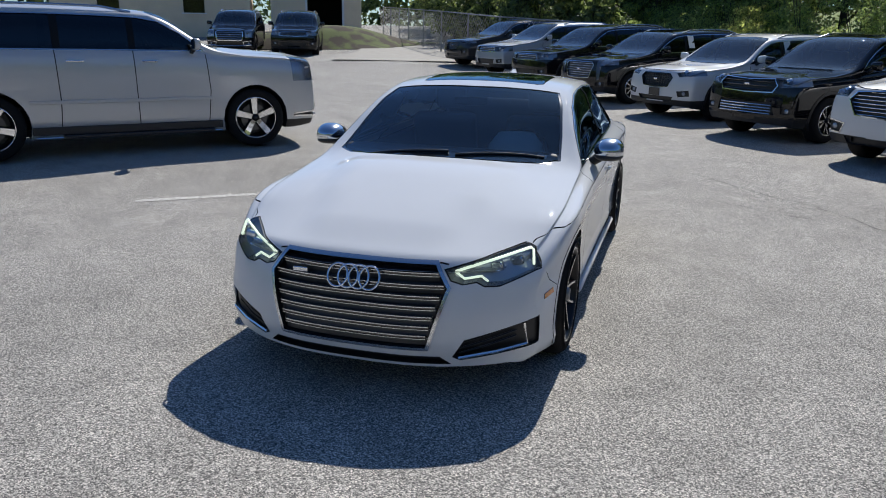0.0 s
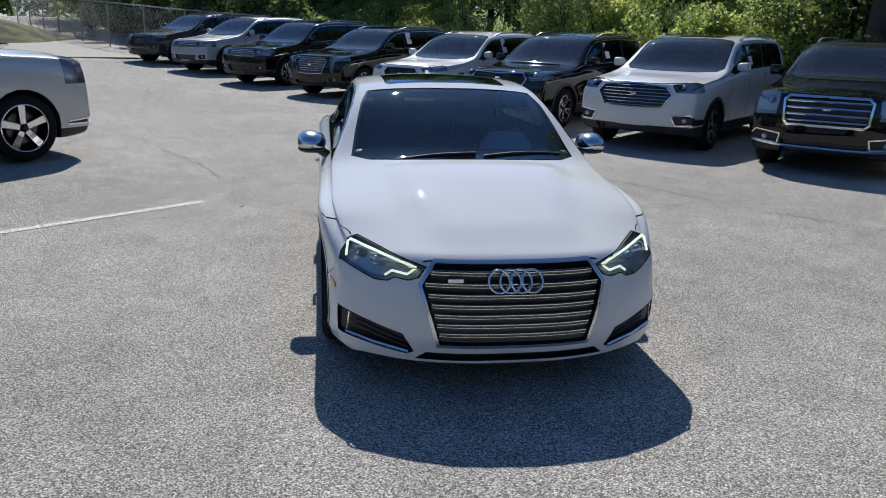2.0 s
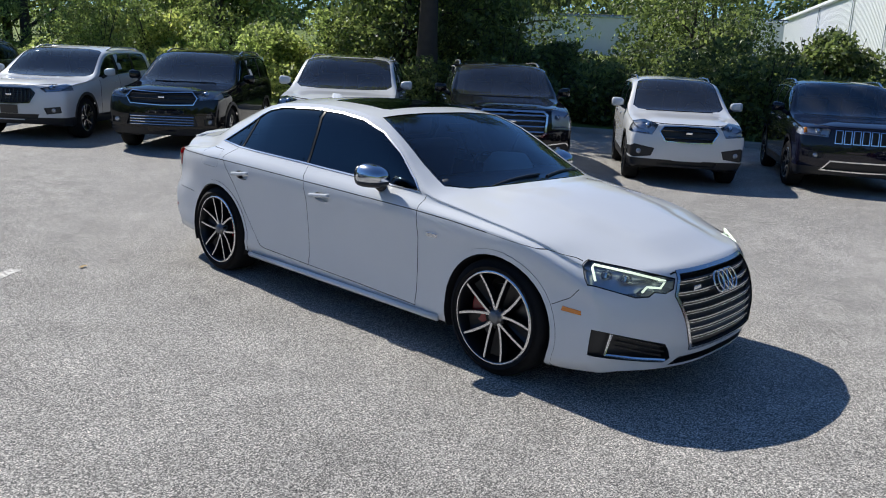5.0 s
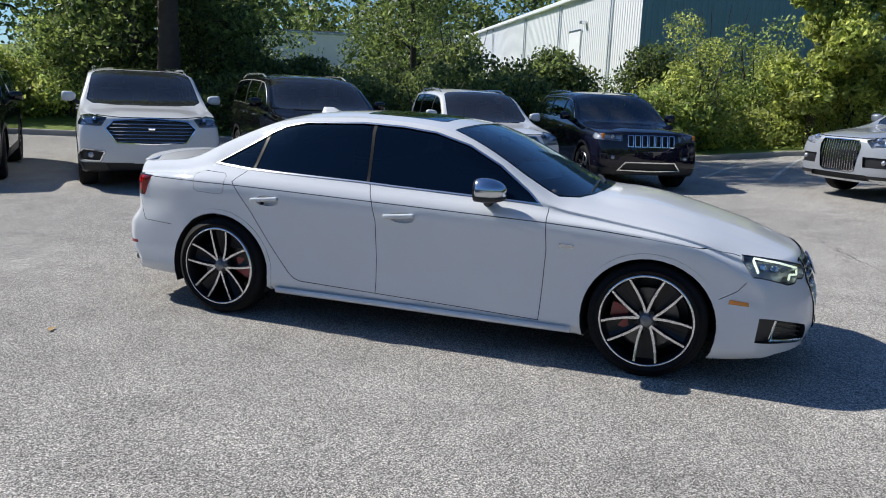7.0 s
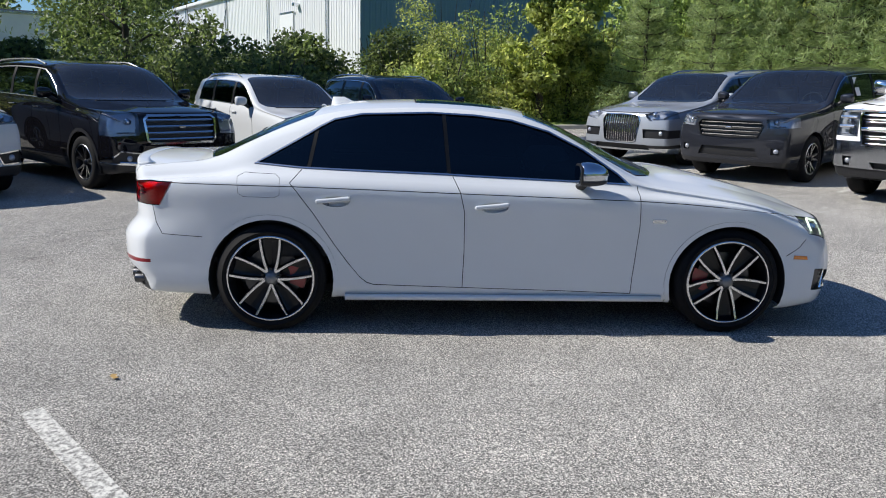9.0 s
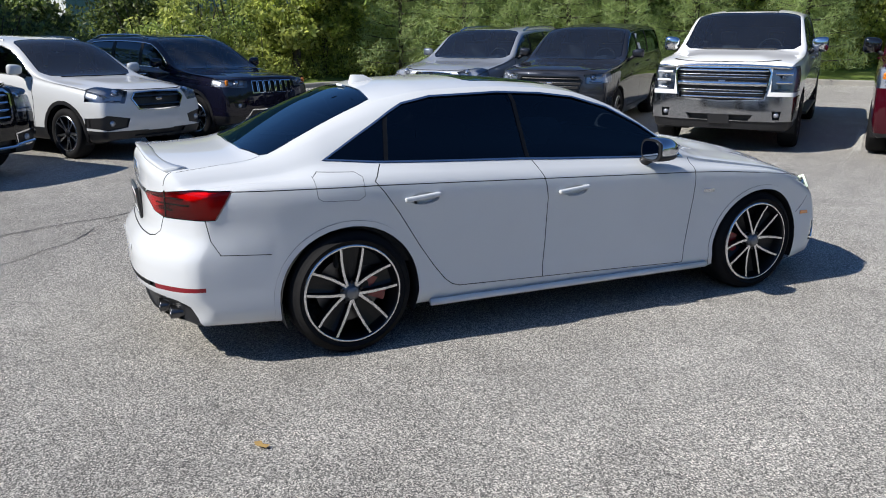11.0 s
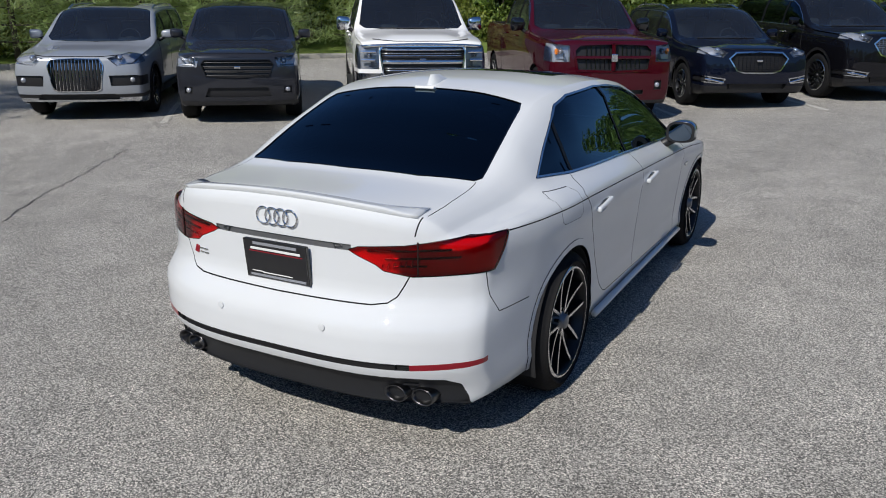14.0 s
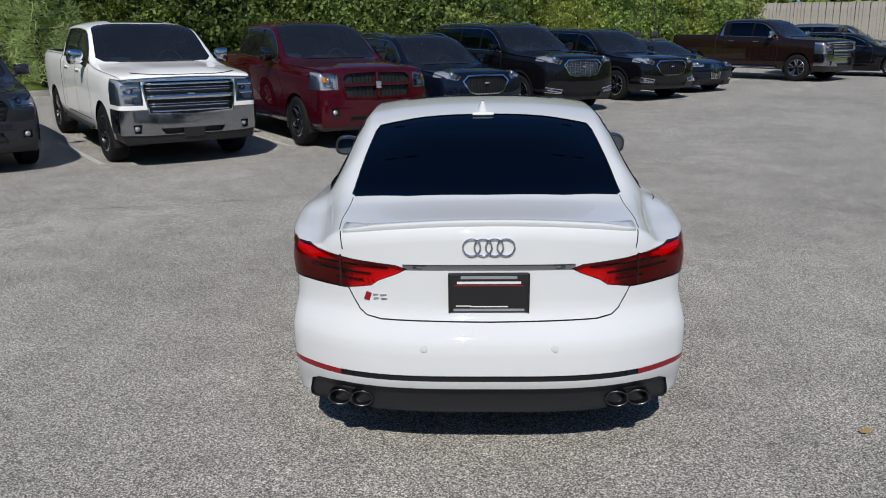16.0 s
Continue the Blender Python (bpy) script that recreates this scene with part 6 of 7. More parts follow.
REDP = car_paint("dark_red_car_paint", (0.055, 0.003, 0.009), 0.2, 0.35, 0.2)
BROWNP = car_paint("brown_car_paint", (0.020, 0.0105, 0.009), 0.3, 0.35, 0.25)
BLUEGREYP = car_paint("blue_grey_car_paint", (0.16, 0.20, 0.24), 0.6, 0.35, 0.2)

A = "cars parked along the wooded edge"
B = "vehicles parked along the far row"
RA = (-0.72, -0.69)
vehicle("suv", "dark grey luxury SUV with silver wheels parked by the trees", "SUV", DGREYP, "cat", (-6.8, 23.4), RA, wb=2.9, H=1.67, hood=1.04, nose=0.93, belt=(1.10, 1.20), spokes=10, spoke_style="single", group=A, clad=False)
vehicle("suv", "silver SUV with chrome double grille bars parked by the trees", "SUV", SILVERP, "inline", (-4.95, 20.9), RA, wb=2.9, H=1.70, hood=1.06, nose=0.98, group=A, sticker=False)
vehicle("suv", "black SUV with chrome grille bars parked by the trees", "SUV", BLACKP, "inline", (-3.05, 17.9), RA, wb=2.9, H=1.72, hood=1.08, nose=1.0, group=A)
vehicle("suv", "black SUV with a wide silver grille and bright wheels", "SUV", BLACKP, "crest", (-1.15, 15.0), RA, wb=2.86, H=1.68, hood=1.08, nose=1.0, spokes=10, spoke_style="single", group=A, sticker=True)
vehicle("suv", "white SUV with a large dark oval grille", "SUV", PEARLP, "cat", (0.75, 12.4), RA, wb=2.87, H=1.66, hood=1.05, nose=0.98, belt=(1.08, 1.18), group=A, sticker=True, plate=True, tint=True)
vehicle("suv", "black SUV with chrome bars in the lower grille", "SUV", BLACKP, "wing", (2.3, 9.95), RA, wb=2.79, H=1.73, hood=1.12, nose=1.04, group=A, sticker=True)
vehicle("suv", "white three-row SUV with a barred chrome grille", "SUV", PEARLP, "broad", (3.9, 7.4), RA, wb=3.07, fo=0.96, ro=1.15, W=1.0, H=1.78, hood=1.15, nose=1.06, belt=(1.18, 1.25), group=A, sticker=True, roof="glass", clad=True)
vehicle("suv", "black SUV with a chrome-framed rectangular grille", "SUV", BLACKP, "block", (5.6, 5.05), (-0.70, -0.71), wb=3.02, fo=0.98, ro=1.1, W=1.0, H=1.80, hood=1.18, nose=1.08, belt=(1.20, 1.26), group=A, handles="chrome")
vehicle("suv", "silver compact SUV with black fog lamp recesses", "SUV", PEARLP, "round", (7.25, 2.92), (-0.82, -0.57), wb=2.64, fo=0.92, ro=1.03, W=0.90, H=1.68, hood=1.08, nose=0.97, belt=(1.10, 1.18), R=0.35, group=A)
vehicle("suv", "dark blue SUV with seven chrome-ringed grille slots", "SUV", INKP, "slots", (8.95, 0.9), (-0.88, -0.47), wb=2.91, fo=0.92, ro=0.99, W=0.97, H=1.74, hood=1.12, nose=1.04, belt=(1.15, 1.22), group=A, amber=True, handles="chrome")
RB = (-0.63, 0.77)
vehicle("suv", "silver SUV with a tall grille of vertical chrome bars", "SUV", SILVERP, "tall", (8.85, -2.05), (-0.60, 0.80), wb=3.0, fo=1.0, ro=1.08, W=0.99, H=1.72, hood=1.10, nose=1.0, belt=(1.13, 1.20), group=B, tint=False, roof="glass", scr=CABIN_GLASS)
vehicle("suv", "grey SUV with a black crosshair grille", "SUV", GREYP, "cross", (6.52, -3.1), RB, wb=3.04, fo=0.94, ro=1.13, W=0.96, H=1.78, hood=1.14, nose=1.08, belt=(1.18, 1.24), group=B, sticker=True, clad=False, rails=None)
vehicle("pickup_truck", "white crew cab pickup with a chrome bumper and grille", "pickup truck", SNOWP, "truck", (4.0, -4.38), (-0.6, 0.8), wb=3.64, fo=1.0, ro=1.2, W=1.02, H=2.0, hood=1.39, nose=1.30, belt=(1.37, 1.41), cowl=0.45, roof_f=1.30, cab_end=2.75, truck=True, bed=1.45, clear=0.42, R=0.42, rim=0.26, rails=None, group=B, tint=False, roof="glass", clad=False, plate=True, steps=True)
vehicle("pickup_truck", "dark red pickup with a body-coloured cross grille", "pickup truck", REDP, "ram", (1.52, -5.92), (-0.58, 0.81), wb=3.57, fo=1.0, ro=1.25, W=1.01, H=2.0, hood=1.36, nose=1.27, belt=(1.34, 1.39), cowl=0.45, roof_f=1.30, cab_end=2.7, truck=True, bed=1.38, clear=0.38, R=0.40, rim=0.255, spoke_style="wide", rails=None, group=B, tint=False, clad=False, plate=True, alloy=CHROME, amber=True)
vehicle("suv", "dark navy SUV with an arched chrome-framed grille", "SUV", NAVYP, "arch", (-0.28, -8.38), (-0.55, 0.83), wb=2.9, fo=0.98, ro=1.1, W=0.98, H=1.74, hood=1.12, nose=1.03, group=B, handles="chrome", tint=False)
vehicle("suv", "large black SUV with a bright mesh grille", "SUV", BLACKP, "arch", (-2.4, -10.45), (-0.55, 0.83), wb=3.07, fo=1.0, ro=1.23, W=1.01, H=1.92, hood=1.28, nose=1.2, belt=(1.28, 1.34), group=B, R=0.41, rim=0.28, spokes=14, spoke_style="single", handles="chrome", bright=True)
vehicle("suv", "black SUV with an arched chrome-framed grille", "SUV", BLACKP, "arch", (-4.95, -13.1), (-0.55, 0.83), wb=2.9, fo=0.98, ro=1.1, W=0.98, H=1.74, hood=1.12, nose=1.03, group=B, handles="chrome")
vehicle("car", "dark blue sedan with a tall twin grille", "car", NAVYP, "kidney", (-6.65, -15.2), (-0.55, 0.83), wb=2.85, fo=0.85, ro=1.05, W=0.92, H=1.40, hood=0.93, nose=0.80, belt=(0.94, 1.0), clear=0.17, R=0.335, rim=0.24, group=B, sedan=True, clad=False, rails=None)
vehicle("pickup_truck", "brown crew cab pickup with chrome wheels and steps", "pickup truck", BROWNP, "truck", (-11.67, -18.74), (-0.643, 0.766), wb=3.7, fo=1.0, ro=1.12, W=1.01, H=1.93, hood=1.34, nose=1.26, belt=(1.32, 1.36), cowl=0.45, roof_f=1.35, cab_end=2.9, truck=True, bed=1.40, clear=0.38, R=0.41, rim=0.255, rails=None, group=B, clad=False, handles="chrome", steps="chrome", amber=True)
vehicle("car", "black sedan parked beyond the brown pickup", "car", BLACKP, "cat", (-15.2, -20.3), (-0.8, 0.6), wb=2.8, fo=0.9, ro=1.05, W=0.92, H=1.45, hood=0.97, nose=0.83, belt=(0.96, 1.02), clear=0.18, R=0.335, rim=0.24, group=B, sedan=True, clad=False, rails=None)
vehicle("suv", "blue-grey SUV in front of the wooden fence", "SUV", BLUEGREYP, "cat", (-16.8, -24.5), (-0.8, 0.6), wb=2.8, H=1.7, group=B)
long_suv = vehicle("suv", "long silver SUV with five-spoke wheels standing across the lot", "SUV", PALESILVER, "block", (-4.48, 7.2), (0.66, 0.75), wb=3.30, fo=1.03, ro=1.36, W=1.02, H=1.89, hood=1.35, nose=1.22, belt=(1.31, 1.34), cowl=0.40, roof_f=1.28, R=0.405, rim=0.285, spoke_style="wide", alloy=CHROME, handles="chrome", clad=False, steps=True)
for q in (1, -1):
    part("side_moulding", box(0.018, 2.25, 0.045, (q * 1.022, 1.72, 0.70), 0.006), PALESILVER, long_suv)
    part("sill_strip", tube([(q * 1.03, y, 0.262) for y in (0.5, 1.6, 2.8)], 0.012, 6), CHROME, long_suv)
    part("rocker_panel", box(0.03, 2.36, 0.10, (q * 1.0, 1.66, 0.345), 0.008), BLACK, long_suv)
vehicle("suv", "black SUV standing near the beige building", "SUV", BLACKP, "block", (-16.7, 24.7), (0.40, -0.94), wb=2.8, H=1.75)
vehicle("suv", "dark blue-black SUV standing near the driveway", "SUV", BLACKP, "inline", (-14.0, 25.1), (0.40, -0.94), wb=2.8, H=1.72)


# ---- the lot: ground, kerbs, markings ----
def sheet(name, fx, xs, ys, mat, lift=0.0):
    verts = [(x, y, fx(x, y) + lift) for y in ys for x in xs]
    nx = len(xs)
    faces = [(j * nx + i, j * nx + i + 1, (j + 1) * nx + i + 1, (j + 1) * nx + i) for j in range(len(ys) - 1) for i in range(nx - 1)]
    return raw(name, verts, faces, mat, smooth=True)


xs = [-900, -300, -120, -70] + list(np.arange(-50, 51, 1.0)) + [70, 120, 300, 900]
ys = [-900, -300, -120, -70] + list(np.arange(-50, 61, 1.0)) + [80, 120, 300, 900]
far = lambda x, y: ground_z(max(-60, min(60, x)), max(-60, min(60, y)))
tagged(sheet("ground", far, xs, ys, ASPHALT), "worn grey asphalt of a car lot", "asphalt", kind="structure")

EDGE = [(-9, 46), (-4, 37), (2, 28), (7, 21), (11, 15.5), (14.5, 10.5), (16.0, 6.5), (15.6, 3.4), (18.2, 0.4), (19.8, -3.4), (17.0, -9.5), (12.5, -14.0), (8.0, -17.5), (3.5, -21.0), (-1.5, -25.5), (-6.0, -28.5), (-12, -30.5), (-20, -29), (-34, -24), (-60, -10)]


def along(pts, step):
    """Points and side normals every step metres along a line."""
    out = []
    for (xa, ya), (xb, yb) in zip(pts, pts[1:]):
        d = Vector((xb - xa, yb - ya))
        k = max(1, int(d.length / step))
        t = d.normalized()
        for i in range(k):
            out.append((xa + d.x * i / k, ya + d.y * i / k, t))
    return out


def smooth_line(pts, turns=2):
    for _ in range(turns):
        q = [pts[0]]
        for a, b in zip(pts, pts[1:]):
            q += [(0.75 * a[0] + 0.25 * b[0], 0.75 * a[1] + 0.25 * b[1]), (0.25 * a[0] + 0.75 * b[0], 0.25 * a[1] + 0.75 * b[1])]
        pts = q + [pts[-1]]
    return pts


EDGE_S = smooth_line(EDGE)
# lawn and soil beyond the kerb
verts, faces = [], []
rows = [(x, y, t) for x, y, t in along(EDGE_S, 1.0)]
for x, y, t in rows:
    nrm = Vector((-t.y, t.x))
    for k, (d, up) in enumerate(((0.16, 0.13), (1.5, 0.2), (4, 0.45), (10, 1.0), (30, 2.2), (90, 4.0))):
        px, py = x + nrm.x * d, y + nrm.y * d
        verts.append((px, py, ground_z(max(-60, min(60, px)), max(-60, min(60, py))) + up + random.uniform(-0.05, 0.05) * (k > 0)))
for j in range(len(rows) - 1):
    for k in range(5):
        a = j * 6 + k
        faces.append((a, a + 1, a + 7, a + 6))
tagged(raw("lawn", verts, faces, GRASSM, smooth=True), "patchy green grass bank behind the kerb", "grass", kind="structure")
verts, faces = [], []
for x, y, t in rows:
    nrm = Vector((-t.y, t.x))
    z = ground_z(x, y)
    for d, up in ((0.0, -0.05), (0.0, 0.115), (0.02, 0.14), (0.16, 0.145), (0.17, 0.0)):
        verts.append((x + nrm.x * d, y + nrm.y * d, z + up))
for j in range(len(rows) - 1):
    for k in range(4):
        a = j * 5 + k
        faces.append((a, a + 1, a + 6, a + 5))
tagged(raw("kerb", verts, faces, CONCRETE), "pale concrete kerb along the lot's edge", "kerb", kind="structure")


def ribbon(name, pts, width, mat, lift, jitter=0.0, parent=None):
    verts, faces = [], []
    prof = along(pts, 0.12 if jitter else 0.4) + [(pts[-1][0], pts[-1][1], (Vector(pts[-1]) - Vector(pts[-2])).normalized())]
    for x, y, t in prof:
        o = random.uniform(-jitter, jitter)
        w = width * (random.uniform(0.4, 1.3) if jitter else 1.0)
        for s_ in (0.5, -0.5):
            px, py = x - t.y * (w * s_ + o), y + t.x * (w * s_ + o)
            verts.append((px, py, ground_z(px, py) + lift))
    for j in range(len(prof) - 1):
        faces.append((2 * j, 2 * j + 1, 2 * j + 3, 2 * j + 2))
    return raw(name, verts, faces, mat, parent)


def worn_paint():
    m, n, l, p = material("worn_line_paint")
    co = n.new("ShaderNodeTexCoord")
    a = n.new("ShaderNodeTexNoise")
    a.inputs["Scale"].default_value, a.inputs["Detail"].default_value, a.inputs["Roughness"].default_value = 38.0, 8, 0.75
    l.new(co.outputs["Object"], a.inputs["Vector"])
    r = n.new("ShaderNodeValToRGB")
    e = r.color_ramp.elements
    e[0].position, e[0].color = 0.40, (0.17, 0.165, 0.155, 1)
    e[1].position, e[1].color = 0.56, (0.66, 0.645, 0.60, 1)
    l.new(a.outputs["Fac"], r.inputs[0])
    l.new(r.outputs[0], p.inputs["Base Color"])
    p.inputs["Roughness"].default_value = 0.75
    return m


WORN = worn_paint()
LINES = [((-2.09, 3.72), (-3.8, 2.33)), ((7.67, -2.61), (9.2, -4.4)), ((5.37, -4.32), (7.0, -6.3)), ((3.05, -6.15), (4.6, -8.3)), ((-3.9, -12.6), (-2.6, -15.6)), ((-5.6, -14.7), (-4.4, -17.6)),
         ((12.2, 0.1), (16.0, -0.6)), ((11.9, -1.25), (17.5, -2.2)), ((-1.4, -8.9), (0.0, -11.2)), ((0.8, -7.2), (2.2, -9.4)), ((9.9, 2.2), (12.9, 3.8))]
for a, b in LINES:
    tagged(ribbon("parking_line", [a, b], 0.10, WORN, 0.004), "worn white painted parking line", "parking line", kind="structure")
for pts, w in (([(1.2, 6.7), (1.85, 5.85), (2.4, 5.04), (2.73, 4.72), (3.09, 4.09), (3.44, 3.45), (3.78, 2.95), (4.15, 2.5), (4.8, 1.75), (5.87, 0.11), (6.6, -1.0)], 0.013), ([(3.1, 3.8), (2.2, 4.2), (0.6, 5.6)], 0.012), ([(-5.3, 10.2), (-4.65, 9.37), (-4.08, 8.7), (-3.48, 7.84), (-2.91, 6.87), (-2.49, 6.04), (-1.99, 4.87)], 0.014), ([(1.3, -2.6), (3.1, -1.8), (5.2, -1.4)], 0.012), ([(-1.45, -5.63), (-2.3, -4.21), (-3.36, -3.62), (-3.83, -2.75), (-4.2, -1.36)], 0.010)):
    tagged(ribbon("crack", smooth_line(pts, 2), w, CRACK, 0.004, 0.035), "dark crack in the asphalt", "crack", kind="structure")
DRYLEAF = plain("dry_leaf", (0.42, 0.27, 0.09), 0.8, vary=0.2, scale=60)
tagged(ribbon("leaf_litter", [(-1.71, 3.47), (-1.68, 3.50), (-1.65, 3.50)], 0.03, DRYLEAF, 0.012), "small dry tan leaf on the asphalt", "leaf")


# ---- trees and shrubs ----
def leaves(centres, radii, counts, size, rng, flat=0.85, inner=0.55, slim=0.55):
    """Folded leaf blades scattered over lumps; returns vertices and faces."""
    pos, out = [], []
    for c, r, n in zip(centres, radii, counts):
        d = rng.normal(size=(n, 3))
        d /= np.linalg.norm(d, axis=1)[:, None]
        k = inner + (1 - inner) * rng.random(n) ** 0.6
        k *= 1 + 0.22 * np.sin(d[:, 0] * 5 + c[0]) * np.cos(d[:, 2] * 6 + c[1])
        pos.append(np.array(c) + d * k[:, None] * np.array([r, r, r * flat]))
        out.append(d)
    p, o = np.concatenate(pos), np.concatenate(out)
    n = len(p)
    a = rng.normal(size=(n, 3)) + o * 0.4
    a /= np.linalg.norm(a, axis=1)[:, None]
    b = np.cross(a, rng.normal(size=(n, 3)))
    b /= np.linalg.norm(b, axis=1)[:, None]
    c = np.cross(a, b)
    s = size * (0.6 + 0.8 * rng.random(n))[:, None]
    v = np.empty((n, 4, 3))
    v[:, 0], v[:, 2] = p - a * s, p + a * s
    v[:, 1] = p + b * s * slim + c * s * 0.33 * slim
    v[:, 3] = p - b * s * slim + c * s * 0.33 * slim
    idx = np.arange(n)[:, None] * 4
    f = np.concatenate([idx + [[0, 1, 2]], idx + [[0, 2, 3]]])
    return v.reshape(-1, 3), f


def leaf_mesh(name, v, f, mat, parent=None):
    me = bpy.data.meshes.new(name)
    me.vertices.add(len(v))
    me.vertices.foreach_set("co", v.ravel())
    me.loops.add(f.size)
    me.loops.foreach_set("vertex_index", f.ravel().astype(np.int32))
    me.polygons.add(len(f))
    me.polygons.foreach_set("loop_start", np.arange(0, f.size, 3, dtype=np.int32))
    me.polygons.foreach_set("loop_total", np.full(len(f), 3, dtype=np.int32))
    me.update()
    me.materials.append(mat)
    ob = new(name, me)
    ob.parent = parent
    return ob


def woods_z(x, y):
    return ground_z(max(-60, min(60, x)), max(-60, min(60, y))) + 0.15


def tree(x, y, height, crown, mat, seed, label, low=0.25, size=0.14, count=6500):
    rng = np.random.default_rng(seed)
    t = tagged(new("tree"), label, "tree", "trees round the lot")
    z0 = woods_z(x, y)
    t.location = (x, y, z0)
    lean = rng.normal(size=2) * 0.25
    pts = [(lean[0] * k * k, lean[1] * k * k, height * 0.8 * k - 0.3 * (k == 0)) for k in np.linspace(0, 1, 7)]
    r0 = 0.016 * height + 0.06
    part("trunk", tube(pts, [r0 * (1.25 - 0.25 * min(1, k * 6)) * (1 - 0.8 * k) for k in np.linspace(0, 1, 7)], 9), BARK, t, smooth=True)
    cs, rs, ns = [], [], []
    limbs = 9
    for i in range(limbs):
        a = i * 2.4 + rng.random()
        k = low + (0.95 - low) * (i + 0.5) / limbs
        base = Vector((lean[0] * k * k, lean[1] * k * k, height * 0.8 * k))
        reach = crown * (0.55 + 0.5 * rng.random()) * (1.15 - 0.6 * k)
        tip = base + Vector((math.cos(a) * reach, math.sin(a) * reach, height * (0.06 + 0.1 * rng.random())))
        mid = (base + tip) / 2 + Vector((0, 0, 0.12 * height * 0.3))
        part("limb", tube([base, mid, tip], [r0 * 0.38 * (1 - 0.5 * k), r0 * 0.25 * (1 - 0.5 * k), 0.015], 6), BARK, t, smooth=True)
        for q, s in ((tip, 1.0), (mid, 0.8)):
            cs.append(tuple(q + Vector(rng.normal(size=3) * 0.25)))
            rs.append(crown * (0.34 + 0.2 * rng.random()) * s)
    cs.append((lean[0], lean[1], height * 0.9))
    rs.append(crown * 0.5)
    w = np.array(rs) ** 2
    ns = [max(60, int(count * q / w.sum())) for q in w]
    v, f = leaves(cs, rs, ns, size, rng)
    leaf_mesh("crown", v, f, mat, t)
    return t


def pine(x, y, height, spread, seed, label):
    """A young pine: a straight stem with whorls of drooping branches that carry long needles."""
    rng = np.random.default_rng(seed)
    t = tagged(new("pine_tree"), label, "pine tree", "trees round the lot")
    t.location = (x, y, woods_z(x, y))
    part("trunk", tube([(0, 0, -0.3), (0.03, 0.02, 0.5 * height), (0, 0, 0.97 * height)], [0.09, 0.06, 0.015], 8), BARK, t, smooth=True)
    cs, rs = [], []
    levels = 11
    for i in range(levels):
        k = i / (levels - 1)
        z, reach = height * (0.10 + 0.84 * k), spread * (1.0 - 0.86 * k)
        for j in range(6):
            a = 2 * math.pi * (j / 6 + 0.38 * i) + rng.normal() * 0.2
            tip = (reach * math.cos(a), reach * math.sin(a), z + 0.12 * height * (0.3 + 0.7 * k) * 0.5)
            part("branch", tube([(0, 0, z), (0.55 * tip[0], 0.55 * tip[1], z + 0.02), tip], [0.025, 0.016, 0.006], 5), BARK, t)
            for q in (0.45, 0.95):
                cs.append((tip[0] * q, tip[1] * q, z + (tip[2] - z) * q))
                rs.append(0.16 + 0.26 * reach * (1.1 - 0.5 * q))
    v, f = leaves(cs, rs, [110] * len(cs), 0.11, rng, 0.8, 0.15, 0.08)
    leaf_mesh("needles", v, f, LEAF_P, t)
    return t


def shrub(x, y, r, h, mat, seed, label, size=0.10, count=2600, lift=0.0):
    rng = np.random.default_rng(seed)
    z0 = woods_z(x, y) - 0.15 + lift
    s = tagged(new("shrub"), label, "shrub", "shrubs round the lot")
    s.location = (x, y, z0)
    cs, rs = [], []
    for i in range(9):
        a = rng.random() * 6.28
        d = r * 0.65 * math.sqrt(rng.random())
        q = rng.random()
        cs.append((d * math.cos(a), d * math.sin(a), h * (0.18 + 0.7 * q)))
        rs.append(r * (0.36 + 0.25 * rng.random()) * (1.1 - 0.45 * q))
    w = np.array(rs) ** 2
    v, f = leaves(cs, rs, [max(40, int(count * q / w.sum())) for q in w], size, rng, 0.9)
    k = v[:, 2] > 0.0
    v[~k, 2] = 0.02
    leaf_mesh("foliage", v, f, mat, s)
    bm = bmesh.new()
    for i in range(5):
        a = rng.random() * 6.28
        tube([(0.1 * math.cos(a), 0.1 * math.sin(a), -0.1), (0.3 * r * math.cos(a), 0.3 * r * math.sin(a), 0.45 * h), (0.55 * r * math.cos(a), 0.55 * r * math.sin(a), 0.85 * h)], [0.03, 0.02, 0.008], 5, bm)
    part("stem", bm, BARK, s)
    return s


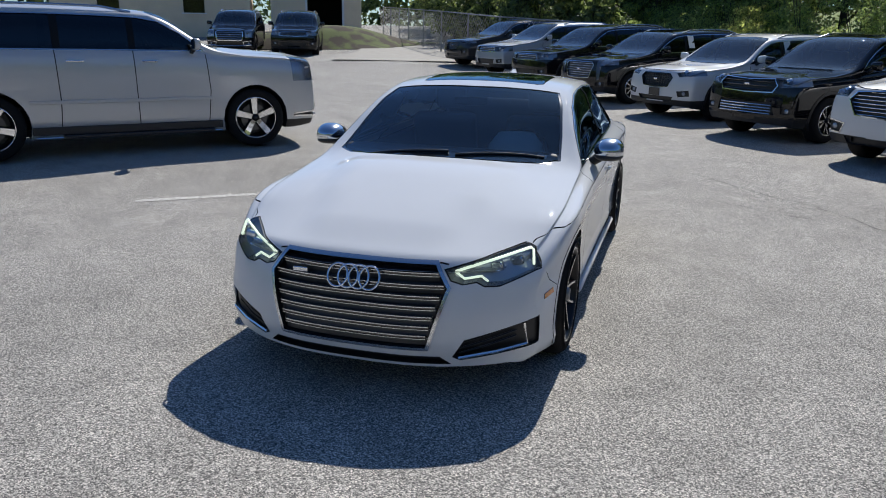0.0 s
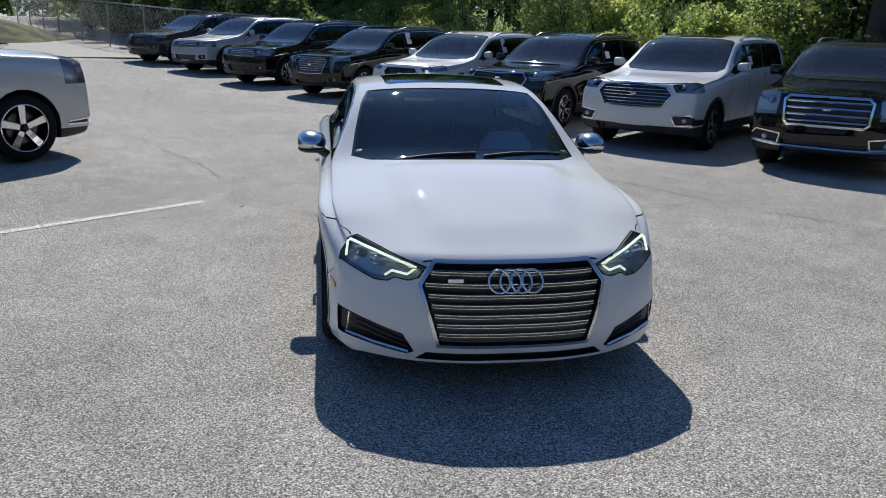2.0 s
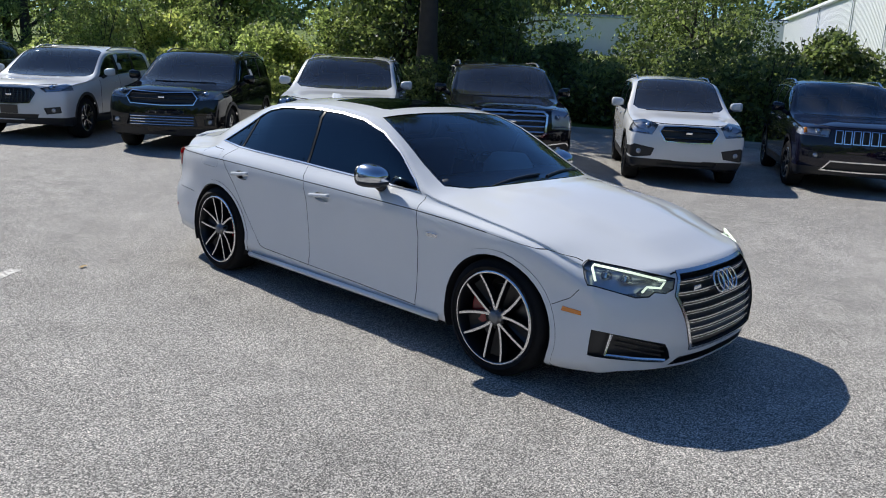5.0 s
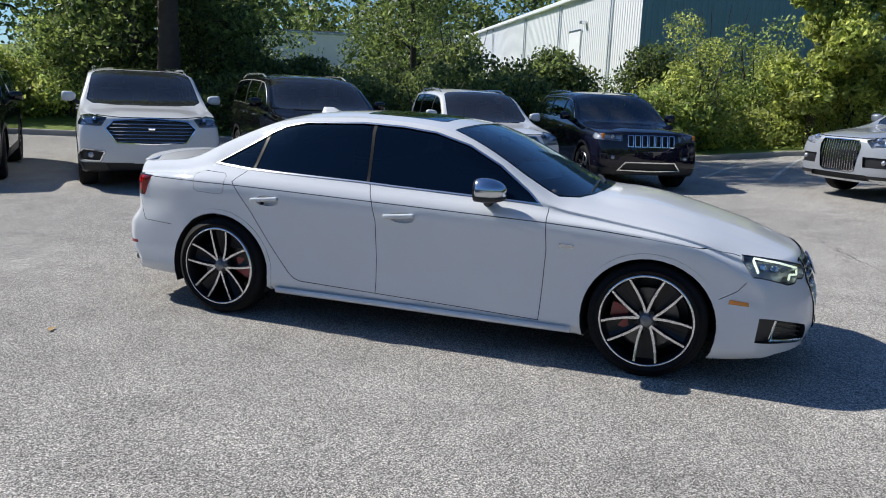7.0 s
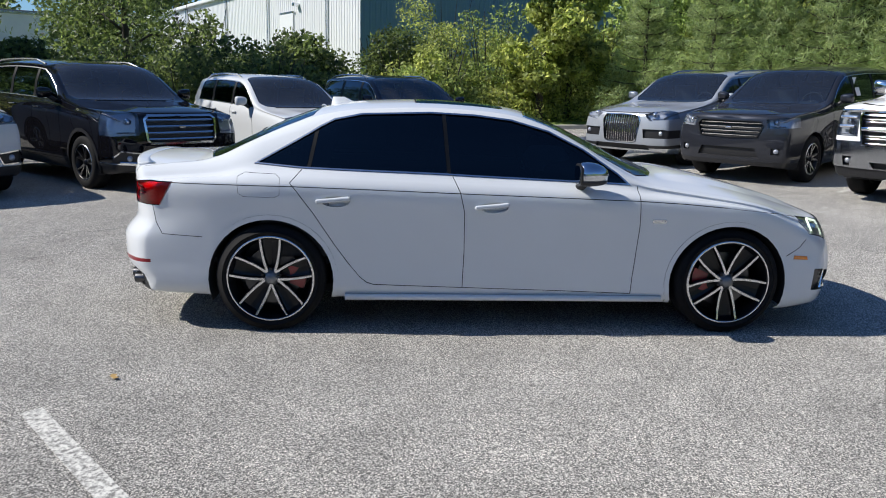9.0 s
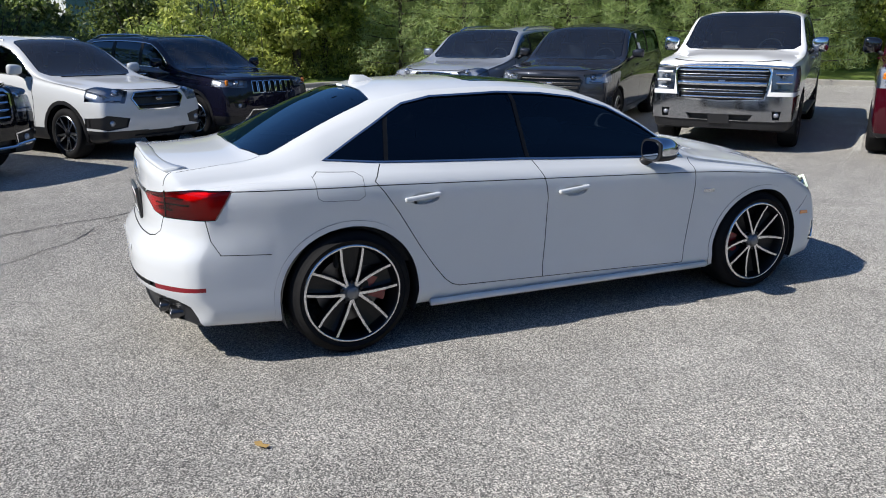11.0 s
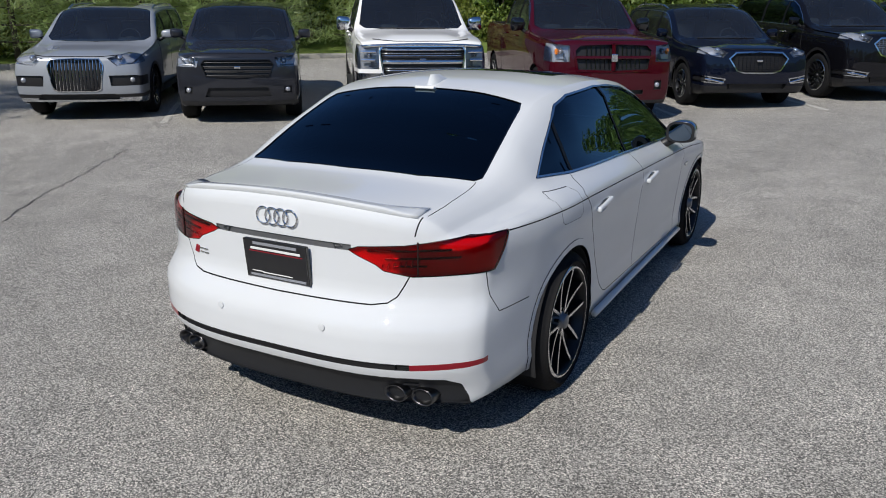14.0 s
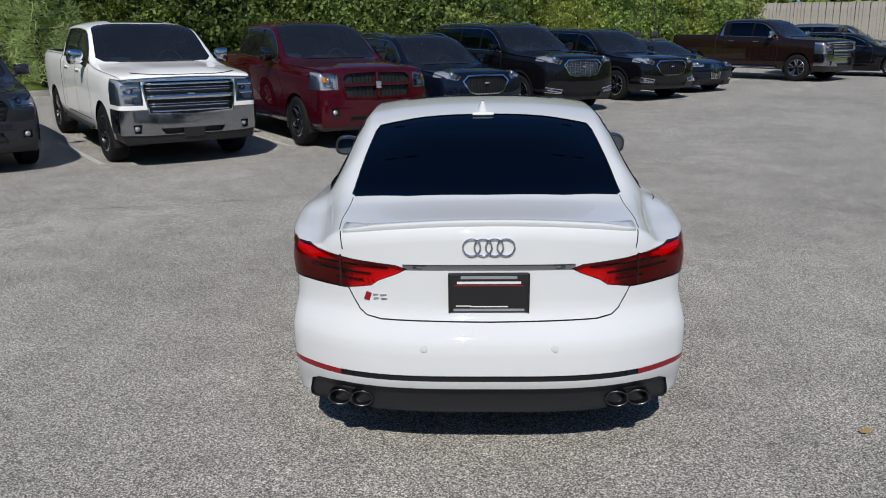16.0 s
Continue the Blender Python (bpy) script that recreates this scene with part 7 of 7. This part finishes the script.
rng = np.random.default_rng(7)
n_edge = along(EDGE_S, 2.1)
for i, (x, y, t) in enumerate(n_edge):
    nrm = Vector((-t.y, t.x))
    if x < -9 and y < 0:
        break
    wood = y > 5
    bright = 15 < y < 37
    for row_, (d, hh) in enumerate(((2.0, 1.7), (3.6, 2.6), (5.4, 3.6))):
        if wood and row_ == 0 and y > 14 and i % 2:
            continue
        px, py = x + nrm.x * (d + rng.normal() * 0.35) + rng.normal() * 0.4, y + nrm.y * (d + rng.normal() * 0.35) + rng.normal() * 0.4
        if y < -8 and row_ == 0:
            continue
        # lighter leaves paint the sunlit stretches, dark ones the shaded woods
        m = (LEAF_A, LEAF_C, LEAF_C if y < 0 else LEAF_A)[int(rng.integers(3))] if bright or not wood else LEAF_B
        lab = "dense dark green shrub under the trees" if wood else "leafy green and yellow shrub behind the kerb"
        # on some bearings the dark leaf paints shrubs as backlit silhouettes
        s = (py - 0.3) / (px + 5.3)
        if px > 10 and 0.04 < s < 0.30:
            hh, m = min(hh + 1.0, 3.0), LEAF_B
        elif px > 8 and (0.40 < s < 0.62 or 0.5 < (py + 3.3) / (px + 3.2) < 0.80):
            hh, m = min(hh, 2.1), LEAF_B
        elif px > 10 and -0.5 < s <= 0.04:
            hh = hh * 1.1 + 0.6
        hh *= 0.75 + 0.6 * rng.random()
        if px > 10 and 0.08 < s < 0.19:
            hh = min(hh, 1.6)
        elif px > 5 and py > 12 and 1.02 < s < 1.2:
            hh = min(hh, 2.0)
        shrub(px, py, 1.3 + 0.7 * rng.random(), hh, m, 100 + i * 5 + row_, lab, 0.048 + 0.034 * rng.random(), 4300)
for i, (x, y, t) in enumerate(along(EDGE_S, 4.2)):
    nrm = Vector((-t.y, t.x))
    if x < -9 and y < 0:
        continue
    wood = y > 2
    for row_, d in enumerate((5.5, 10.5)):
        px, py = x + nrm.x * (d + rng.normal()) + rng.normal(), y + nrm.y * (d + rng.normal()) + rng.normal()
        s = (py - 0.3) / (px + 5.3)
        if px > 5 and (-0.27 < s < 0.31 or 0.40 < s < 0.66 or 1.0 < s < 1.22) or (row_ == 0 and 15 < y < 37) or (px > 5 and py < 30 and 0.48 < (py + 3.3) / (px + 3.2) < 0.80):
            continue
        tree(px, py, 8 + 4 * rng.random() - (2.5 if not wood else 0), 2.8 + rng.random(), (LEAF_B if (i + row_) % 3 else LEAF_A) if wood else (LEAF_A, LEAF_B)[(i + row_) % 2], 500 + i * 3 + row_, "tall leafy tree at the wood's edge" if wood else "young green tree behind the shrubs", 0.12, 0.10, 8000)
# single trees that stand out: yellow-green ones before the hall, pale pines beside them, dark ones shading the kerb
for k, (px, py, hh, cr, m, lab) in enumerate(((20.6, -2.6, 5.4, 1.3, LEAF_C, "slender yellow-green tree before the metal hall"), (21.2, -3.7, 5.0, 1.2, LEAF_C, "slender yellow-green tree before the metal hall"), 
                                              (13.7, 15.0, 18.0, 5.2, LEAF_B, "tall dark tree with a thick trunk shading the parked cars"), (31.0, 15.2, 10.5, 3.2, LEAF_B, "dark leafy tree beside the metal hall"), (37.5, 16.9, 11.0, 3.2, LEAF_B, "dark leafy tree beside the metal hall"), (27.5, 13.0, 9.0, 3.0, LEAF_B, "dark leafy tree beside the metal hall"))):
    tree(px, py, hh, cr, m, 900 + k, lab, 0.30 if hh > 15 else 0.12, 0.13 if hh > 15 else 0.09, 22000 if hh > 15 else 9000)
for k, (px, py, hh, cr) in enumerate(((18.2, -4.9, 4.6, 1.5), (17.0, -6.6, 5.2, 1.6), (16.3, -8.1, 4.4, 1.5), (15.3, -9.4, 5.0, 1.7), (14.1, -10.7, 4.3, 1.5), (12.9, -12.4, 4.8, 1.6), (10.6, -14.4, 4.5, 1.5))):
    pine(px + 1.4, py - 0.9, hh, cr, 960 + k, "soft pale green young pine behind the shrubs")
# dark trees behind the chain-link fence
for k, (px, py) in enumerate(((-14.5, 53.5), (-11.0, 49.0), (-7.5, 45.0), (-4.0, 41.5), (-0.5, 39.0), (-9.0, 55.0), (-4.5, 50.0), (-17.0, 60.0), (0.5, 46.0))):
    tree(px, py, 8.5 + 1.5 * (k % 3), 3.0, LEAF_B, 940 + k, "dark leafy tree behind the wire fence", 0.06, 0.15, 6500)

for k, (px, py, t) in enumerate(along([(-15.8, 44.0), (-11.8, 37.5), (-8.2, 31.6), (-4.6, 27.2), (-1.6, 25.0)], 1.7)):
    shrub(px + 1.2 + rng.normal() * 0.3, py + 1.0, 1.7, 3.4 + 1.2 * rng.random(), LEAF_B, 1200 + k, "dense dark green shrub behind the wire fence", 0.10, 3400)


def far_woods(name, label, arc, radius, height, count, mat, seed):
    """A belt of distant tree crowns along part of a circle round the lot, angles in degrees."""
    rng_ = np.random.default_rng(seed)
    cs, rs, ns = [], [], []
    for a in np.arange(arc[0], arc[1], 3.2):
        for up in (0.05, 0.28, 0.52, 0.78):
            b = radians(a + rng_.normal() * 1.0)
            q = radius * (1 + 0.07 * rng_.normal())
            x, y = q * math.cos(b), 5 + q * math.sin(b)
            cs.append((x, y, woods_z(x, y) + height * up * (0.8 + 0.4 * rng_.random())))
            rs.append(height * (0.24 + 0.12 * rng_.random()))
            ns.append(count)
    v, f = leaves(cs, rs, ns, 0.42, rng_)
    return tagged(leaf_mesh(name, v, f, mat), label, "woods", kind="stuff")


far_woods("distant_woods", "belt of distant dark green trees", (-40, 44), 100, 15, 480, LEAF_B, 11)
far_woods("distant_woods", "belt of distant dark green trees beyond the fence", (53, 160), 100, 15, 480, LEAF_B, 13)
far_woods("distant_woods", "belt of distant green trees beyond the lot", (160, 320), 70, 11, 450, LEAF_A, 12)


# ---- buildings and fences ----
def frame_of(x, y, z, heading):
    """A pose at x, y, z whose x axis runs along the heading."""
    return pose(x, y, z, 0, 0, math.degrees(math.atan2(heading[1], heading[0])))


def corrugated(length, height, pitch=0.3, depth=0.03):
    """A ribbed metal wall panel standing on the x axis, ribs towards -y."""
    verts, faces = [], []
    x, prof = 0.0, []
    while x < length:
        prof += [(x, 0.0), (x + pitch * 0.55, 0.0), (x + pitch * 0.65, -depth), (x + pitch * 0.9, -depth)]
        x += pitch
    for a, d in prof:
        verts += [(a, d, 0.0), (a, d, height)]
    for j in range(len(prof) - 1):
        faces.append((2 * j, 2 * j + 2, 2 * j + 3, 2 * j + 1))
    return verts, faces


hall = tagged(new("metal_building"), "large metal hall with white ribbed side and blue-grey end wall", "building")
hall.matrix_basis = frame_of(32.5, 3.9, 1.6, (0.87, 0.49))
v, f = corrugated(56.0, 5.6)
w1 = raw("side_wall", v, f, SIDING, hall, "white ribbed metal wall")
w1.matrix_basis = pose(0, 0, 0, 0, 0, 0) @ Matrix.Diagonal((1, -1, 1, 1))
v, f = corrugated(16.4, 7.4)
w2 = raw("end_wall", v, f, TEAL, hall, "blue-grey ribbed metal wall")
w2.matrix_basis = pose(0, 0, 0, 0, 0, -90)
part("core_wall", box(55.8, 16.2, 5.5, (28, -8.2, 2.76), 0.0), SIDING, hall)
part("roof", box(56.4, 0.5, 0.22, (28, 0.05, 5.68), 0.03), SIDING, hall)
raw("roof_sheet", [(-0.2, 0.2, 5.7), (56, 0.2, 5.7), (56, -8.2, 7.6), (-0.2, -8.2, 7.6), (-0.2, -16.6, 5.7), (56, -16.6, 5.7)], [(0, 1, 2, 3), (3, 2, 5, 4)], ROOFING, hall)
for xx in (3.6, 12.0, 20.0, 30.0):
    part("downspout", box(0.12, 0.1, 5.5, (xx, 0.09, 2.8), 0.02), SATIN, hall)
dr = part("door", box(1.9, 0.1, 3.0, (9.0, 0.06, 2.3), 0.02), SIDING, hall, "white steel door")
part("door_frame", box(2.1, 0.06, 0.12, (9.0, 0.08, 3.86), 0.01), SATIN, dr)
part("wall_lamp", box(0.3, 0.35, 0.18, (7.4, 0.2, 4.2), 0.04), SATIN, hall)

low_hall = tagged(new("white_building"), "low white building behind the dark shrubs", "building")
low_hall.matrix_basis = frame_of(42.0, 37.0, 1.0, (0.50, -0.866))
part("wall", box(22, 0.3, 4.6, (10, 0, 2.3)), SIDING, low_hall)
part("wall", box(0.3, 12, 4.6, (-0.9, 6.2, 2.3)), SIDING, low_hall)
part("wall", box(0.3, 12, 4.6, (20.9, 6.2, 2.3)), SIDING, low_hall)
part("roof", box(22.4, 12.6, 0.25, (10, 6.1, 4.73), 0.03), ROOFING, low_hall)
part("eave_trim", box(22.4, 0.08, 0.2, (10, -0.2, 4.70), 0.02), SATIN, low_hall)


def garage_house(name, label, x, y, z, heading, width, height, doors=(), windows=()):
    """A plain rendered house front with a door or windows set through its wall."""
    h = tagged(new(name), label, "building")
    h.matrix_basis = frame_of(x, y, z, heading)
    spans = sorted([(a, b, 0.0, c) for a, b, c in doors] + [(a, b, c, d) for a, b, c, d in windows])
    at = 0.0
    for a, b, lo, hi in spans:
        part("wall", box(a - at, 0.3, height, (0.5 * (a + at), 0, height / 2)), STUCCO, h)
        part("wall", box(b - a, 0.3, height - hi, (0.5 * (a + b), 0, 0.5 * (height + hi))), STUCCO, h)
        if lo:
            part("wall", box(b - a, 0.3, lo, (0.5 * (a + b), 0, lo / 2)), STUCCO, h)
            wd = part("window", box(b - a, 0.05, hi - lo, (0.5 * (a + b), 0.05, 0.5 * (lo + hi))), GLOSSBLACK, h)
            part("window_frame", box(b - a, 0.06, 0.06, (0.5 * (a + b), -0.12, hi - 0.03)), SIDING, wd)
            part("window_sill", box(b - a + 0.2, 0.2, 0.06, (0.5 * (a + b), -0.16, lo)), SIDING, wd)
        else:
            part("door_jamb", box(0.12, 0.36, hi, (a, 0, hi / 2)), SIDING, h)
            part("door_jamb", box(0.12, 0.36, hi, (b, 0, hi / 2)), SIDING, h)
            # near-black sheet added inside to paint the shade seen through the doorway
            part("doorway_dark_sheet", box(b - a + 1.5, 0.1, hi + 0.4, (0.5 * (a + b), 5.0, 0.5 * hi)), DARKROOM, h)
        at = b
    part("wall", box(width - at, 0.3, height, (0.5 * (width + at), 0, height / 2)), STUCCO, h)
    for xx in (0.15, width - 0.15):
        part("wall", box(0.3, 8, height, (xx, 4.1, height / 2)), STUCCO, h)
    part("wall", box(width, 0.3, height, (width / 2, 8, height / 2)), STUCCO, h)
    part("roof", box(width + 0.9, 9.4, 0.25, (width / 2, 4, height + 0.12), 0.04), ROOFING, h)
    part("eave_trim", box(width + 0.9, 0.08, 0.24, (width / 2, -0.72, height + 0.1), 0.01), SIDING, h)
    return h


garage_house("beige_house", "beige rendered house with a small window", -33.5, 33.2, 1.0, (0.87, 0.49), 11.0, 3.4, (), ((7.2, 8.4, 1.4, 2.5), (2.5, 3.7, 1.4, 2.5)))
garage_house("garage_building", "beige garage building with an open doorway", -23.0, 39.4, 1.15, (0.89, 0.45), 5.4, 3.7, ((2.1, 4.3, 2.3),))

# driveway and grass mound
v, f = [], []
mid_line = [(-9.0, 24.2), (-10.6, 29.0), (-13.2, 34.5), (-16.4, 40.2), (-19.5, 44.0)]
wid = [2.6, 2.0, 1.5, 1.2, 1.2]
for (x, y), w in zip(mid_line, wid):
    z = ground_z(x, y) + 0.02
    v += [(x - w, y - 0.3 * w, z + 0.004), (x + w, y + 0.3 * w, z + 0.004)]
f = [(2 * k, 2 * k + 1, 2 * k + 3, 2 * k + 2) for k in range(4)]
tagged(raw("driveway", v, f, CONCRETE), "pale concrete driveway climbing past the fence", "driveway", kind="structure")
v, f = [], []
for j in range(13):
    for i in range(17):
        u, w = i / 16, j / 12
        x, y = -18.6 + 6.3 * u + 1.0 * w, 27.2 + 3.2 * u + 6.5 * w
        k = math.sin(math.pi * min(1, w * 1.15)) * math.sin(math.pi * min(1.0, 0.18 + 0.82 * u)) if w < 0.87 else 0.0
        v.append((x, y, ground_z(x, y) + 0.03 + 1.0 * max(0.0, k) + 0.05 * noise.noise((x, y, 0))))
f = [(j * 17 + i, j * 17 + i + 1, (j + 1) * 17 + i + 1, (j + 1) * 17 + i) for j in range(12) for i in range(16)]
def patchy(name, a_rgb, b_rgb, scale):
    m, n, l, p = material(name)
    co = n.new("ShaderNodeTexCoord")
    a = n.new("ShaderNodeTexNoise")
    a.inputs["Scale"].default_value, a.inputs["Detail"].default_value = scale, 7
    l.new(co.outputs["Object"], a.inputs["Vector"])
    r = n.new("ShaderNodeValToRGB")
    e = r.color_ramp.elements
    e[0].position, e[0].color = 0.46, (*a_rgb, 1)
    e[1].position, e[1].color = 0.56, (*b_rgb, 1)
    l.new(a.outputs["Fac"], r.inputs[0])
    l.new(r.outputs[0], p.inputs["Base Color"])
    p.inputs["Roughness"].default_value = 0.95
    b = n.new("ShaderNodeBump")
    b.inputs["Strength"].default_value, b.inputs["Distance"].default_value = 0.6, 0.03
    l.new(a.outputs["Fac"], b.inputs["Height"])
    l.new(b.outputs[0], p.inputs["Normal"])
    return m


MULCH = patchy("mulch_and_grass", (0.045, 0.034, 0.022), (0.10, 0.13, 0.035), 1.1)
tagged(raw("grass_mound", v, f, MULCH, smooth=True), "grassy mound with mulch beside the driveway", "mound", kind="structure")

# chain-link fence
fence = tagged(new("chain_link_fence"), "grey chain-link fence in front of dark trees", "fence")
fl = [(-17.0, 42.5), (-13.0, 36.0), (-9.3, 30.0), (-5.6, 25.5), (-2.5, 23.2)]
for x, y, t in along(fl, 2.4):
    z = ground_z(x, y)
    part("post", tube([(x, y, z - 0.1), (x, y, z + 1.75)], 0.035, 8), WIRE, fence)
part("top_rail", tube([(x, y, ground_z(x, y) + 1.72) for x, y in fl], 0.025, 6), WIRE, fence)
bm = bmesh.new()
for x, y, t in along(fl, 0.22):
    for s in (1, -1):
        z = ground_z(x, y)
        a = Vector((x, y, z + 0.05))
        b = Vector((x + s * t.x * 1.6, y + s * t.y * 1.6, z + 1.68))
        tube([a, b], 0.006, 3, bm)
tagged(part("wire_mesh", bm, WIRE, fence), kind="stuff")

# shrubs where the board fence begins
for k, (px, py, hh) in enumerate(((-8.6, -30.2, 3.0), (-10.2, -31.0, 2.8), (-11.6, -31.3, 2.5), (-12.9, -31.4, 2.0), (-7.2, -30.6, 3.4))):
    shrub(px, py, 1.4, hh, (LEAF_A, LEAF_C)[k % 2], 1300 + k, "leafy green shrub by the wooden fence", 0.08, 3000, 0.7)

# board fence
bf = tagged(new("board_fence"), "weathered grey wooden board fence", "fence")
me = None
for k, (x, y, t) in enumerate(along([(-12.5, -32.6), (-15.0, -32.4), (-20.0, -30.8), (-30.0, -26.5)], 0.152)):
    z = ground_z(x, y) + 0.75
    if me is None:
        bm = box(0.146, 0.022, 1.9, (0, 0, 0.95), 0.004, None, 1)
        first = part("board", bm, OLDWOOD, bf)
        me = first.data
        o = first
    else:
        o = new("board", me)
        o.parent = bf
    o.matrix_basis = frame_of(x, y, z + random.uniform(-0.02, 0.02), (t.x, t.y)) @ pose(0, 0, 0, random.uniform(-1, 1), random.uniform(-0.8, 0.8), 0)
for zz in (0.35, 1.5):
    pts = [(x, y - 0.06, ground_z(x, y) + 0.75 + zz) for x, y, t in along([(-12.5, -32.6), (-15.0, -32.4), (-20.0, -30.8), (-30.0, -26.5)], 2.0)]
    part("fence_rail", tube(pts, 0.04, 4), OLDWOOD, bf)
lp = tagged(new("street_lamp"), "thin grey lamp pole beyond the trees", "lamp pole")
part("pole", tube([(50.5, 20.4, 1.0), (50.5, 20.4, 8.5)], 0.09, 8), WIRE, lp)
part("lamp_head", box(0.7, 0.3, 0.15, (50.2, 20.4, 8.5), 0.04), WIRE, lp)
